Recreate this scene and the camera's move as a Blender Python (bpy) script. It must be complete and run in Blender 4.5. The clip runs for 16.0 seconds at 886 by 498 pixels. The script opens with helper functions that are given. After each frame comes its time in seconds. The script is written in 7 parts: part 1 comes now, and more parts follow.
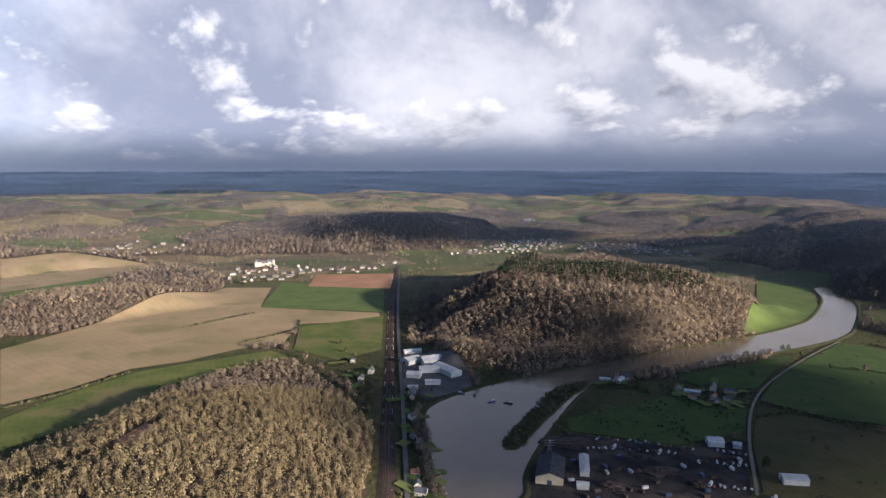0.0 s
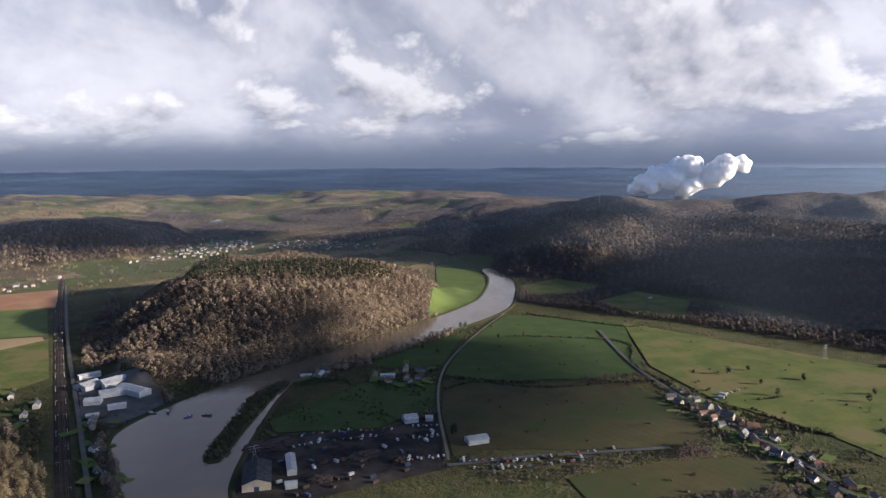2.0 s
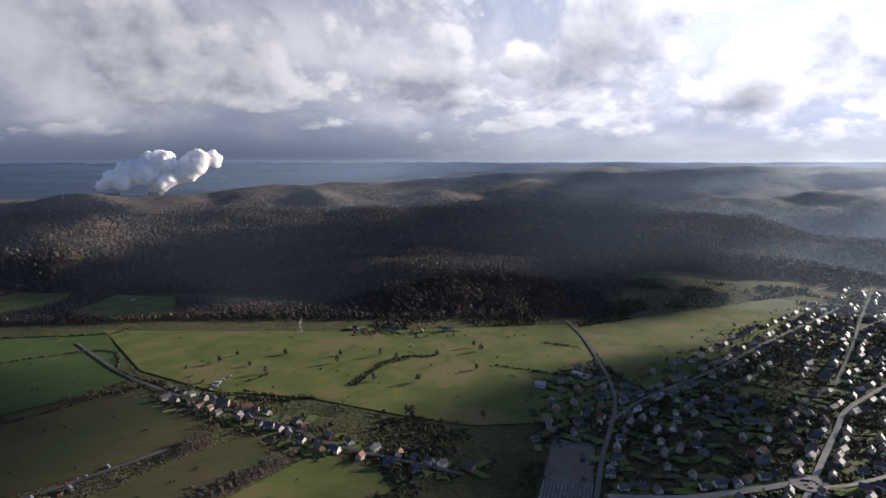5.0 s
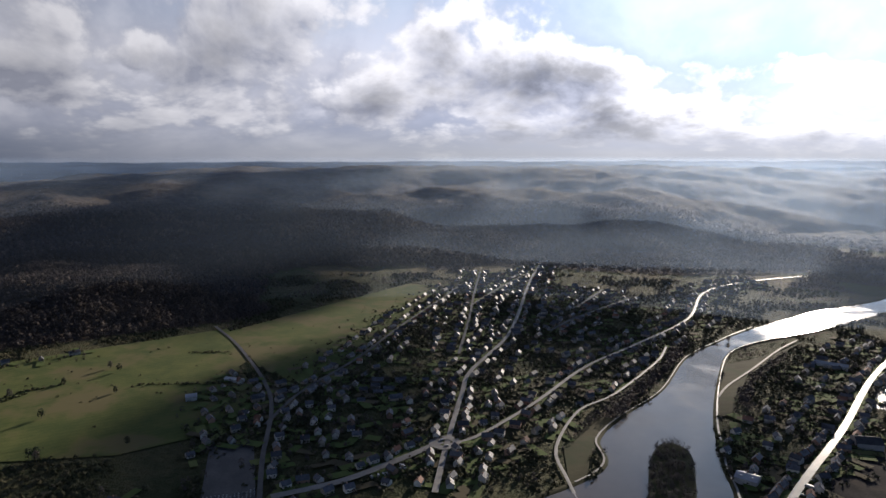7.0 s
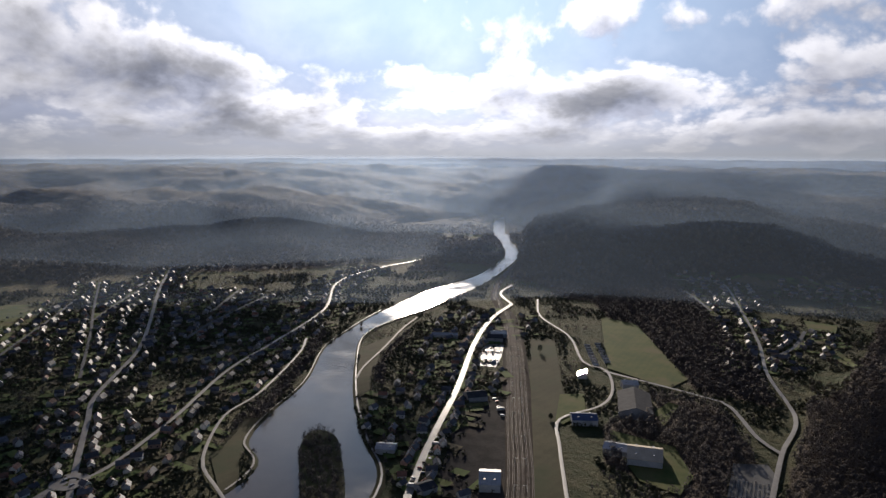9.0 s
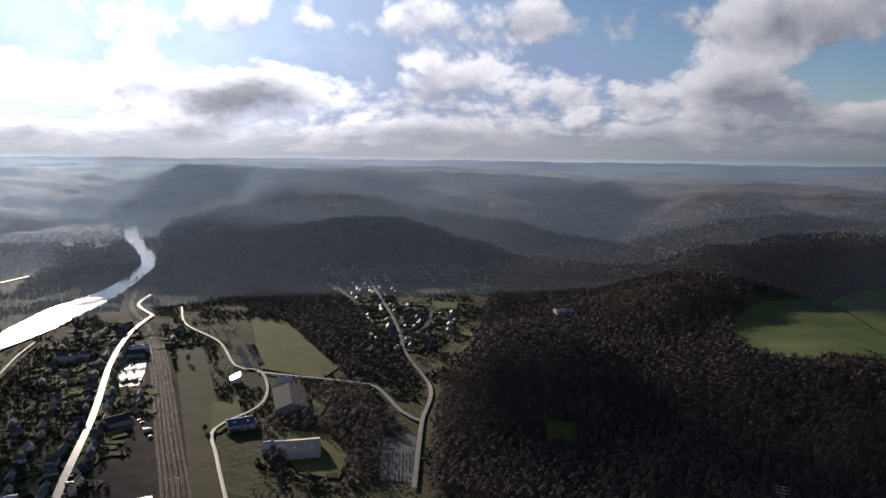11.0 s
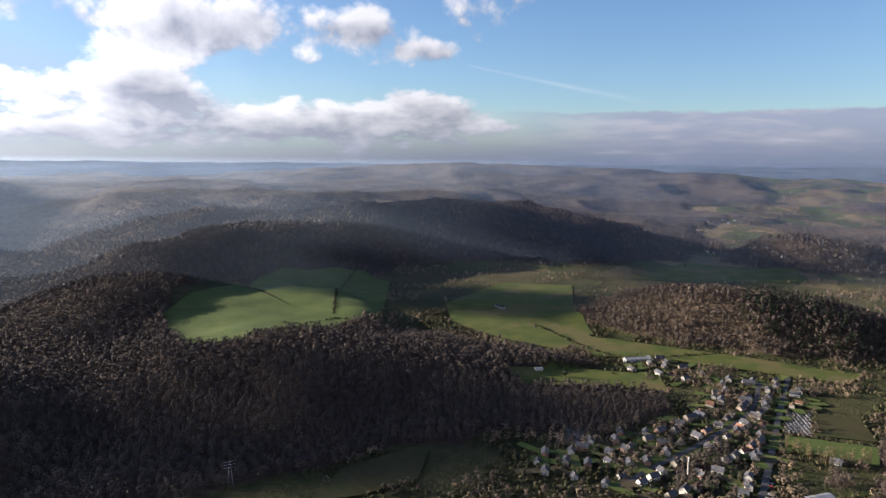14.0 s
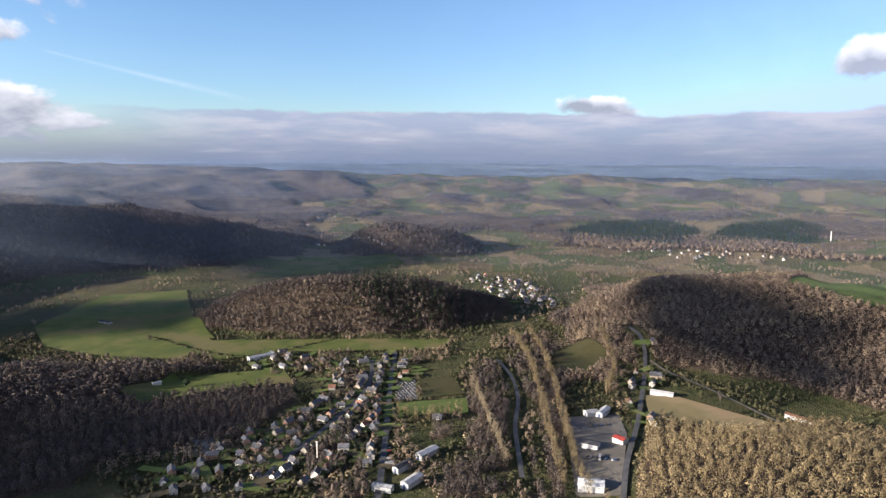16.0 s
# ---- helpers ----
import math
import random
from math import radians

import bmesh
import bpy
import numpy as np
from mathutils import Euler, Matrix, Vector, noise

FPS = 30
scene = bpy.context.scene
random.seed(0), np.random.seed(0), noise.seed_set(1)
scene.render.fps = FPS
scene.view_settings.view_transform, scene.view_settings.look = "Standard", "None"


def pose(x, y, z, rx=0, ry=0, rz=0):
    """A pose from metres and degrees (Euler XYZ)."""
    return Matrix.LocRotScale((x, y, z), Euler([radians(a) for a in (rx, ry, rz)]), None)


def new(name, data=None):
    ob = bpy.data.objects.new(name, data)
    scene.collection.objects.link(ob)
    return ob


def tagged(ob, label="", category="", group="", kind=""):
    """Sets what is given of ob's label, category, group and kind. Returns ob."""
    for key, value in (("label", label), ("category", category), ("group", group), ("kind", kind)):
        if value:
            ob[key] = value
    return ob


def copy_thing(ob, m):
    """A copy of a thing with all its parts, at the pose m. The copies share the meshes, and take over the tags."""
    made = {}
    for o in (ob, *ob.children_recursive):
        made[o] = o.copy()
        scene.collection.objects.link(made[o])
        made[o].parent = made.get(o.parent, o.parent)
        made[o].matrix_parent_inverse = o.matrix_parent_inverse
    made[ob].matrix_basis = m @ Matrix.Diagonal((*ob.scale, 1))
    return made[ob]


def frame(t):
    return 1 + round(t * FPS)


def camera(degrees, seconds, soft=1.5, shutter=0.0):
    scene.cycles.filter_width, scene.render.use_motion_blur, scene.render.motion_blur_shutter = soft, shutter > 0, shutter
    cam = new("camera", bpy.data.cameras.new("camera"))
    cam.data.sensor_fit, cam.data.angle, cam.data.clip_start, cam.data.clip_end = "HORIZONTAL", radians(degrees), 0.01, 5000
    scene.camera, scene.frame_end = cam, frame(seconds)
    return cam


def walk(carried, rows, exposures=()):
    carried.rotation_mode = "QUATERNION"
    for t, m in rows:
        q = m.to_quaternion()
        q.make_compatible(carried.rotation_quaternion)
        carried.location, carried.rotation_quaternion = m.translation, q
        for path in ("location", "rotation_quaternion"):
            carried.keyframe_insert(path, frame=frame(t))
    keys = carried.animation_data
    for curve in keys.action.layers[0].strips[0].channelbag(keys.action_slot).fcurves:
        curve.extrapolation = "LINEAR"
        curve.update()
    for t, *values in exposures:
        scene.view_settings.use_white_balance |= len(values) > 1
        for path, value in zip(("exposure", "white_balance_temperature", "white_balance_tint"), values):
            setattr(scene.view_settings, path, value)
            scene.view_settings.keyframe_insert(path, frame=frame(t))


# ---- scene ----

# ---------------------------------------------------------------- camera: it hovers over the valley and turns on the spot
EYE = (0, 0, 300)
# seconds, heading to the left, pitch, roll
TURN = [
    (0, 0.00, -7.07, 0.17),
    (0.5, -6.64, -7.09, 0.04),
    (1, -13.11, -7.12, -0.10),
    (1.5, -19.17, -7.18, -0.25),
    (2, -25.75, -7.27, -0.37),
    (2.5, -32.80, -7.37, -0.43),
    (3, -40.04, -7.51, -0.53),
    (3.5, -46.98, -7.64, -0.52),
    (6, -82.52, -7.91, 0.00),
    (6.5, -89.98, -7.93, -0.04),
    (7, -97.60, -7.94, 0.01),
    (7.5, -105.16, -7.96, 0.02),
    (8, -112.77, -8.00, 0.03),
    (8.5, -120.41, -8.04, 0.12),
    (9, -128.05, -8.08, 0.21),
    (11.5, -164.99, -7.91, 0.70),
    (12, -172.46, -7.88, 0.76),
    (12.5, -180.18, -7.86, 0.66),
    (13, -188.11, -7.84, 0.62),
    (13.5, -196.09, -7.78, 0.56),
    (14, -204.08, -7.75, 0.54),
    (14.5, -212.05, -7.70, 0.45),
    (15, -220.05, -7.70, 0.41),
    (15.5, -228.04, -7.68, 0.34),
    (16, -236.06, -7.67, 0.34),
]
cam = camera(66.34, 16.0, soft=1.4)
walk(cam, [(t, Matrix.Translation(EYE) @ pose(0, 0, 0, 0, 0, yaw) @ pose(0, 0, 0, 90 + pitch) @ pose(0, 0, 0, 0, 0, roll)) for t, yaw, pitch, roll in TURN],
     exposures=((0, 1.53, 6100, 14), (3.7, 1.3, 6100, 13), (6, 0.8, 6100, 13), (7.5, 0.35, 6200, 13), (9, 0.17, 6200, 13), (11.5, 0.48, 6200, 14), (13, 1.05, 6200, 14), (16, 1.70, 6100, 13)))

# ---------------------------------------------------------------- sun, sky and clouds
SUN_AZ, SUN_EL = 127.0, 14.0
TO_SUN = Vector((math.sin(radians(SUN_AZ)) * math.cos(radians(SUN_EL)), math.cos(radians(SUN_AZ)) * math.cos(radians(SUN_EL)), math.sin(radians(SUN_EL))))
sun = new("sun", bpy.data.lights.new("sun", "SUN"))
sun.data.energy, sun.data.angle, sun.data.color = 5.0, radians(0.53), (1.0, 0.86, 0.68)
sun.rotation_euler = TO_SUN.to_track_quat("Z", "Y").to_euler()

world = bpy.data.worlds.new("sky")
scene.world = world
world.use_nodes = True


class Net:
    """Short hand for shader nodes."""

    def __init__(self, tree):
        self.t = tree
        tree.nodes.clear()

    def node(self, kind, **sockets):
        n = self.t.nodes.new(kind)
        for key, value in sockets.items():
            self.put(n, key, value)
        return n

    def put(self, n, key, value):
        s = n.inputs[int(key[1:])] if key[0] == "i" and key[1:].isdigit() else n.inputs[key.replace("_", " ")]
        if hasattr(value, "is_linked"):
            self.t.links.new(value, s)
        else:
            s.default_value = value

    def math(self, op, a, b=0.0, c=0.0, clamp=False):
        n = self.t.nodes.new("ShaderNodeMath")
        n.operation, n.use_clamp = op, clamp
        for k, v in enumerate((a, b, c)):
            self.put(n, f"i{k}", v)
        return n.outputs[0]

    def vec(self, op, a, b=(0, 0, 0), scale=None):
        n = self.t.nodes.new("ShaderNodeVectorMath")
        n.operation = op
        self.put(n, "i0", a)
        self.put(n, "i1", b)
        if scale is not None:
            self.put(n, "Scale", scale)
        return n.outputs["Value"] if op in ("DOT_PRODUCT", "LENGTH", "DISTANCE") else n.outputs[0]

    def ramp01(self, x, a, b):
        n = self.t.nodes.new("ShaderNodeMapRange")
        n.interpolation_type = "SMOOTHSTEP"
        for k, v in (("Value", x), ("From Min", a), ("From Max", b)):
            self.put(n, k, v)
        return n.outputs[0]

    def mix(self, f, a, b, how="MIX"):
        n = self.t.nodes.new("ShaderNodeMix")
        n.data_type, n.blend_type = "RGBA", how
        for key, v in (("Factor", f), ("A", a), ("B", b)):
            s = [q for q in n.inputs if q.name == key and q.enabled][0]
            if hasattr(v, "is_linked"):
                self.t.links.new(v, s)
            else:
                s.default_value = v if key == "Factor" else (*v[:3], 1)
        return [q for q in n.outputs if q.enabled][0]

    def noise(self, vector, scale, detail=4.0, rough=0.5, distort=0.0):
        n = self.node("ShaderNodeTexNoise", Vector=vector, Scale=scale, Detail=detail, Roughness=rough, Distortion=distort)
        return n.outputs[0]


def heading(az, el=0.0):
    a, e = radians(az), radians(el)
    return (math.sin(a) * math.cos(e), math.cos(a) * math.cos(e), math.sin(e))


# Heaped clouds, sector by sector, where they are thicker or thinner than elsewhere: bearing, height, spread across, spread up, amount
CLOUDS_NORTH = [(-30.6, 4.99, 5.3, 2.15, 0.2), (-27.5, 3.12, 3.3, 1.53, 0.26), (-17.9, 6.2, 2.9, 1.72, 0.16), (-19.7, 2.46, 2.9, 0.96, 0.18), (-7.7, 2.95, 3.3, 0.86, 0.16), (0.7, 4.06, 4.5, 1.62, 0.3), (12.7, 3.86, 5.7, 1.72, 0.3),
                (17.7, 5.88, 0.8, 0.53, 0.3), (24.2, 5.23, 2.4, 2.15, 0.2), (27.5, 9.45, 8.1, 4.78, 0.14), (-13.0, 10.25, 12.4, 2.87, 0.08)]
CLOUDS_EAST = [(48.8, 8.65, 12.4, 4.78, 0.2), (65.8, 5.94, 5.3, 2.48, 0.24), (75.8, 6.59, 5.3, 2.48, 0.2), (52.5, 7.52, 11.0, 4.78, 0.2), (67.1, 5.4, 3.6, 2.15, 0.28), (75.3, 7.3, 2.6, 1.24, 0.26), (82.3, 8.41, 4.8, 2.39, 0.32), (90, 10.8, 13, 3.2, 0.3),
               (84.2, 3.92, 14.3, 1.72, 0.28), (97.1, 6.55, 8.6, 2.77, 0.42), (106.5, 1.64, 8.1, 1.15, 0.18)]
CLOUDS_SUNWARD = [(108.3, 6.33, 6.2, 2.96, 0.36), (116.5, 3.08, 12.4, 1.62, 0.28), (121.1, 8.05, 1.3, 0.86, 0.22), (126.7, 5.58, 4.3, 1.43, 0.22), (136.8, 10.06, 9.1, 1.91, 0.3), (142.0, 5.04, 7.2, 2.29, 0.34), (148.5, 10.05, 2.9, 1.05, 0.2),
                  (121.1, 1.34, 43.0, 0.86, 0.22), (116.5, 9.77, 10.5, 2.39, -0.3), (148.5, 8.23, 5.7, 1.91, -0.1)]
CLOUDS_SOUTH = [(158.4, 5.63, 5.7, 2.63, 0.36), (167.9, 4.87, 1.9, 1.34, 0.3), (173.3, 5.09, 2.0, 1.24, 0.28), (180.5, 5.13, 3.3, 2.01, 0.32), (166.1, 10.46, 11.5, 2.01, 0.3), (185.2, 10.09, 6.9, 2.48, 0.36), (187.3, 3.65, 4.3, 1.43, 0.24),
                (194.9, 2.78, 5.7, 1.43, 0.26), (198.2, 9.88, 2.9, 1.43, 0.24), (192.9, 7.54, 1.1, 0.76, 0.26), (163.7, 1.68, 33.4, 1.15, 0.26), (143.9, 4.31, 5.7, 1.91, 0.24), (191.0, 6.55, 8.1, 1.67, -0.15), (160, 4.6, 44, 2.0, 0.17), (176, 10.2, 22, 2.6, 0.12)]
CLOUDS_WEST = [(197.3, 10.6, 2.6, 1.15, 0.3), (202.4, 8.45, 3.6, 1.15, 0.38), (195.4, 2.81, 11.9, 1.43, 0.24), (204.2, 4.3, 3.8, 1.05, 0.32), (248.3, 4.35, 3.6, 1.05, 1.0), (250.1, 3.48, 1.7, 0.48, 0.6), (267.5, 7.37, 3.1, 2.15, 0.95),
               (205.4, 3.4, 5.7, 1.62, 0.26), (246.0, 9.0, 34.0, 8.0, -0.7)]
# A thin grey sheet of cloud behind them, in the same terms
OVERCAST = [(15, 8, 72, 30, 1.25), (80, 3, 30, 5, 0.8), (128, 4, 34, 6, 0.30), (172, 8, 26, 10, 0.12), (128, 1.2, 60, 2.2, 0.6), (45, 60, 70, 50, 0.5)]


def build_sky():
    k = Net(world.node_tree)
    d = k.node("ShaderNodeTexCoord").outputs["Generated"]
    d = k.vec("NORMALIZE", d)
    xyz = k.node("ShaderNodeSeparateXYZ", Vector=d)
    x, y, z = xyz.outputs
    round_ = k.math("MULTIPLY", k.math("ARCTAN2", x, y), 180 / math.pi)
    above = k.math("MULTIPLY", k.math("ARCSINE", z), 180 / math.pi)
    sky = k.node("ShaderNodeTexSky")
    sky.sky_type, sky.sun_disc = "NISHITA", False
    sky.sun_elevation, sky.sun_rotation = radians(SUN_EL), radians(SUN_AZ)
    sky.altitude, sky.dust_density, sky.ozone_density = 400, 0.6, 1.6
    blue = k.vec("SCALE", sky.outputs[0], scale=0.075)
    up = k.math("MAXIMUM", z, 0.0)
    bent = k.math("MULTIPLY", k.math("LOGARITHM", k.math("MULTIPLY_ADD", up, 12.0, 1.0), 2.718), 0.29)
    p = k.node("ShaderNodeCombineXYZ", X=x, Y=y, Z=bent).outputs[0]
    lifted = k.vec("ADD", p, (0.020 * TO_SUN.x, 0.020 * TO_SUN.y, 0.032))

    def billows(q, fine):
        """Heaped cloud: broad masses with round knobs on them."""
        knob = k.node("ShaderNodeTexVoronoi", Vector=q, Scale=14.0, Detail=fine, Roughness=0.6, Lacunarity=2.3)
        broad = k.noise(q, 6.5, 6.0 + fine, 0.56, 0.25)
        return k.math("MULTIPLY_ADD", k.math("SUBTRACT", 0.42, knob.outputs["Distance"]), 0.24, k.math("MULTIPLY_ADD", broad, 1.75, -0.375))

    n, m = billows(p, 2.6), billows(lifted, 1.6)

    def spread(spots):
        """How much cloud the spots add here, and whether it is their upper or their lower half."""
        total, tops = 0.0, 0.0
        for az, el, wa, we, amount in spots:
            across = k.math("MULTIPLY", k.math("WRAP", k.math("SUBTRACT", round_, float(az)), 180.0, -180.0), 1.0 / wa)
            rise = k.math("MULTIPLY", k.math("SUBTRACT", above, float(el)), 1.0 / we)
            q = k.math("MULTIPLY_ADD", across, across, k.math("MULTIPLY", rise, rise))
            here = k.math("MULTIPLY", k.math("EXPONENT", k.math("MULTIPLY", q, -1.0)), amount)
            total = k.math("ADD", here, total)
            tops = k.math("MULTIPLY_ADD", here, rise, tops) if we < 3.5 and amount > 0 else tops
        return total, tops

    bias, tops = spread(CLOUDS_NORTH + CLOUDS_EAST + CLOUDS_SUNWARD + CLOUDS_SOUTH + CLOUDS_WEST)
    veil, _ = spread(OVERCAST)
    soft = k.noise(p, 2.8, 5.0, 0.52, 0.5)
    veil = k.math("MULTIPLY", veil, k.math("MULTIPLY_ADD", soft, 0.9, 0.55), clamp=True)
    glow = k.vec("DOT_PRODUCT", d, tuple(TO_SUN))
    near = k.math("POWER", k.math("MAXIMUM", glow, 0.0), 16.0)
    wide = k.math("POWER", k.math("MAXIMUM", glow, 0.0), 2.3)
    front = k.math("MAXIMUM", k.math("MULTIPLY", glow, -1.0), 0.0)
    lit = k.math("MULTIPLY_ADD", near, 2.1, k.math("MULTIPLY_ADD", wide, 1.6, k.math("MULTIPLY_ADD", k.math("MULTIPLY", front, front), 0.45, 0.78)))
    blue = k.vec("MULTIPLY", blue, (1.20, 1.42, 1.72))
    blue = k.vec("MINIMUM", blue, (0.40, 0.56, 0.85))
    blue = k.vec("ADD", blue, k.vec("SCALE", (0.70, 0.92, 1.05), scale=k.math("MULTIPLY", near, 1.1)))
    # an old vapour trail
    along = k.math("MULTIPLY", k.math("SUBTRACT", k.math("WRAP", round_, 360.0, 0.0), 206.3), 1 / 13.6)
    off = k.math("DIVIDE", k.math("ADD", k.math("SUBTRACT", above, 7.36), k.math("MULTIPLY", along, 2.81)), k.math("MULTIPLY_ADD", along, 0.14, 0.09))
    trail = k.math("MULTIPLY", k.math("EXPONENT", k.math("MULTIPLY", k.math("MULTIPLY", off, off), -1.0)), k.math("MULTIPLY", k.ramp01(along, -0.05, 0.06), k.math("SUBTRACT", 1.0, k.ramp01(along, 0.6, 1.15))))
    blue = k.mix(k.math("MULTIPLY", trail, k.math("MULTIPLY", n, 0.55)), blue, (0.66, 0.68, 0.72))
    sheet = k.mix(k.ramp01(k.math("MULTIPLY_ADD", soft, 0.95, k.math("MULTIPLY", n, 0.22)), 0.34, 0.68), (0.68, 0.67, 0.70), (0.28, 0.305, 0.385))
    both = k.mix(veil, blue, k.vec("SCALE", sheet, scale=lit))
    thick = k.math("ADD", n, bias)
    alpha = k.ramp01(thick, 0.42, 0.66)
    body = k.ramp01(thick, 0.60, 1.10)
    relief = k.math("ADD", k.math("MULTIPLY_ADD", k.math("SUBTRACT", n, m), 1.7, 0.66), k.math("MULTIPLY", tops, 1.6))
    bright = k.math("MULTIPLY", k.math("MAXIMUM", relief, 0.16), k.math("SUBTRACT", 1.0, k.math("MULTIPLY", body, 0.30)))
    cloud = k.mix(k.math("MINIMUM", bright, 1.0), (0.21, 0.225, 0.285), (0.80, 0.78, 0.78))
    shaded = k.math("SUBTRACT", 1.0, k.math("MULTIPLY", k.math("MULTIPLY", wide, body), 0.74))
    cloud = k.vec("SCALE", cloud, scale=k.math("MULTIPLY", lit, shaded))
    both = k.mix(k.math("MULTIPLY", alpha, 0.93), both, cloud)
    # a long low bank of cloud in the west
    bank = k.ramp01(k.math("ADD", above, k.math("MULTIPLY", k.math("SUBTRACT", n, 0.5), 0.9)), 3.62, 3.28)
    west = k.math("WRAP", round_, 360.0, 0.0)
    bank = k.math("MULTIPLY", bank, k.math("MULTIPLY", k.ramp01(west, 203, 222), k.math("SUBTRACT", 1.0, k.ramp01(west, 284, 310))))
    grain = k.noise(k.vec("MULTIPLY", p, (1, 1, 2.6)), 9.0, 5.0, 0.55, 0.2)
    banked = k.mix(k.ramp01(grain, 0.36, 0.66), (0.275, 0.305, 0.385), (0.40, 0.395, 0.44))
    banked = k.mix(k.math("MULTIPLY", k.ramp01(grain, 0.58, 0.72), k.math("SUBTRACT", 1.0, k.ramp01(above, 1.2, 2.2))), banked, (0.56, 0.55, 0.57))
    both = k.mix(k.math("MULTIPLY", bank, 0.94), both, banked)
    murk = k.mix(wide, (0.150, 0.180, 0.250), (0.85, 0.85, 0.86))
    both = k.mix(k.math("MULTIPLY", k.math("SUBTRACT", 1.0, k.ramp01(z, -0.012, 0.062)), 0.90), both, murk)
    north = k.ramp01(k.vec("DOT_PRODUCT", d, heading(15)), 0.40, 0.90)
    both = k.mix(k.math("MULTIPLY", north, k.math("SUBTRACT", 1.0, k.ramp01(above, -0.6, 3.0))), both, (0.105, 0.128, 0.182))
    # unseen sky overhead is dimmed and blued, to deepen shade on the ground
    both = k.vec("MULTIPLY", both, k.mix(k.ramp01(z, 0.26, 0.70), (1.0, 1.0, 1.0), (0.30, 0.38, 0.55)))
    below = k.ramp01(z, -0.03, -0.008)
    both = k.mix(below, (0.05, 0.05, 0.045), both)
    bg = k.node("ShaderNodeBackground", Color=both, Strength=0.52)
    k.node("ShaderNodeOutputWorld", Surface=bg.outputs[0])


build_sky()

# ---------------------------------------------------------------- materials
def material(name, rough=0.9, metal=0.0, spec=0.3):
    mat = bpy.data.materials.new(name)
    mat.use_nodes = True
    k = Net(mat.node_tree)
    bsdf = k.node("ShaderNodeBsdfPrincipled", Roughness=rough, Metallic=metal)
    bsdf.inputs["Specular IOR Level"].default_value = spec
    k.node("ShaderNodeOutputMaterial", Surface=bsdf.outputs[0])
    return mat, k, bsdf


def mottled(name, c1, c2, scale=0.1, fine=1.5, rough=0.9, spec=0.25, c3=None, vary=0.0, bump=0.0, metal=0.0, isle=0.0):
    """Two or three colours in patches of about 1/scale metres, with finer grain; vary: change from object to object."""
    mat, k, bsdf = material(name, rough, metal, spec)
    pos = k.node("ShaderNodeNewGeometry").outputs["Position"]
    a, b = k.noise(pos, scale, 4, 0.6), k.noise(pos, fine, 3, 0.6)
    f = k.ramp01(k.math("MULTIPLY_ADD", b, 0.45, k.math("MULTIPLY", a, 0.75)), 0.42, 0.80)
    col = k.mix(f, c1, c2)
    if c3:
        col = k.mix(k.ramp01(k.noise(pos, scale * 0.37, 3, 0.55), 0.5, 0.66), col, c3)
    if vary:
        r = k.node("ShaderNodeObjectInfo").outputs["Random"]
        col = k.vec("SCALE", col, scale=k.math("MULTIPLY_ADD", r, 2 * vary, 1 - vary))
    if isle:
        r = k.node("ShaderNodeNewGeometry").outputs["Random Per Island"]
        col = k.vec("SCALE", col, scale=k.math("MULTIPLY_ADD", r, 2 * isle, 1 - isle))
    k.put(bsdf, "Base Color", col)
    if bump:
        bn = k.node("ShaderNodeBump", Strength=bump, Distance=0.5, Height=b)
        k.put(bsdf, "Normal", bn.outputs[0])
    return mat


def rowed(name, c1, c2, angle, width, scale=0.03, c3=None):
    """A field with drilled or mown lines."""
    mat, k, bsdf = material(name, 0.95, 0, 0.15)
    pos = k.node("ShaderNodeNewGeometry").outputs["Position"]
    a = k.noise(pos, scale, 5, 0.62)
    line = k.math("SINE", k.math("MULTIPLY_ADD", k.vec("DOT_PRODUCT", pos, (math.cos(angle), math.sin(angle), 0)), 6.283 / width, k.math("MULTIPLY", a, 9.0)))
    b = k.noise(pos, 0.6, 4, 0.65)
    f = k.ramp01(k.math("ADD", k.math("MULTIPLY_ADD", line, 0.022, k.math("MULTIPLY", a, 0.8)), k.math("MULTIPLY", b, 0.35)), 0.38, 0.78)
    col = k.mix(f, c1, c2)
    if c3:
        col = k.mix(k.ramp01(k.noise(pos, scale * 0.5, 4, 0.6), 0.48, 0.64), col, c3)
    k.put(bsdf, "Base Color", col)
    return mat


def tree_material(name, dark, mid, pale, rough=0.85):
    mat, k, bsdf = material(name, rough, 0, 0.12)
    pos = k.node("ShaderNodeNewGeometry").outputs["Position"]
    tint = k.node("ShaderNodeAttribute")
    tint.attribute_name = "tint"
    isle = k.node("ShaderNodeNewGeometry").outputs["Random Per Island"]
    zone = k.noise(pos, 0.006, 4, 0.6)
    f = k.math("ADD", k.math("MULTIPLY", tint.outputs["Fac"], 0.42), k.math("MULTIPLY_ADD", zone, 1.2, -0.30), clamp=True)
    col = k.mix(f, dark, mid)
    col = k.mix(k.ramp01(f, 0.5, 1.0), col, pale)
    col = k.vec("SCALE", col, scale=k.math("MULTIPLY_ADD", isle, 0.24, 0.88))
    k.put(bsdf, "Base Color", col)
    swell = k.node("ShaderNodeAttribute")
    swell.attribute_name = "swell"
    turn = k.node("ShaderNodeVectorTransform", Vector=swell.outputs["Vector"])
    turn.vector_type, turn.convert_from, turn.convert_to = "NORMAL", "OBJECT", "WORLD"
    flat = k.node("ShaderNodeNewGeometry").outputs["Normal"]
    k.put(bsdf, "Normal", k.vec("NORMALIZE", k.vec("ADD", turn.outputs[0], k.vec("SCALE", flat, scale=0.85))))
    return mat


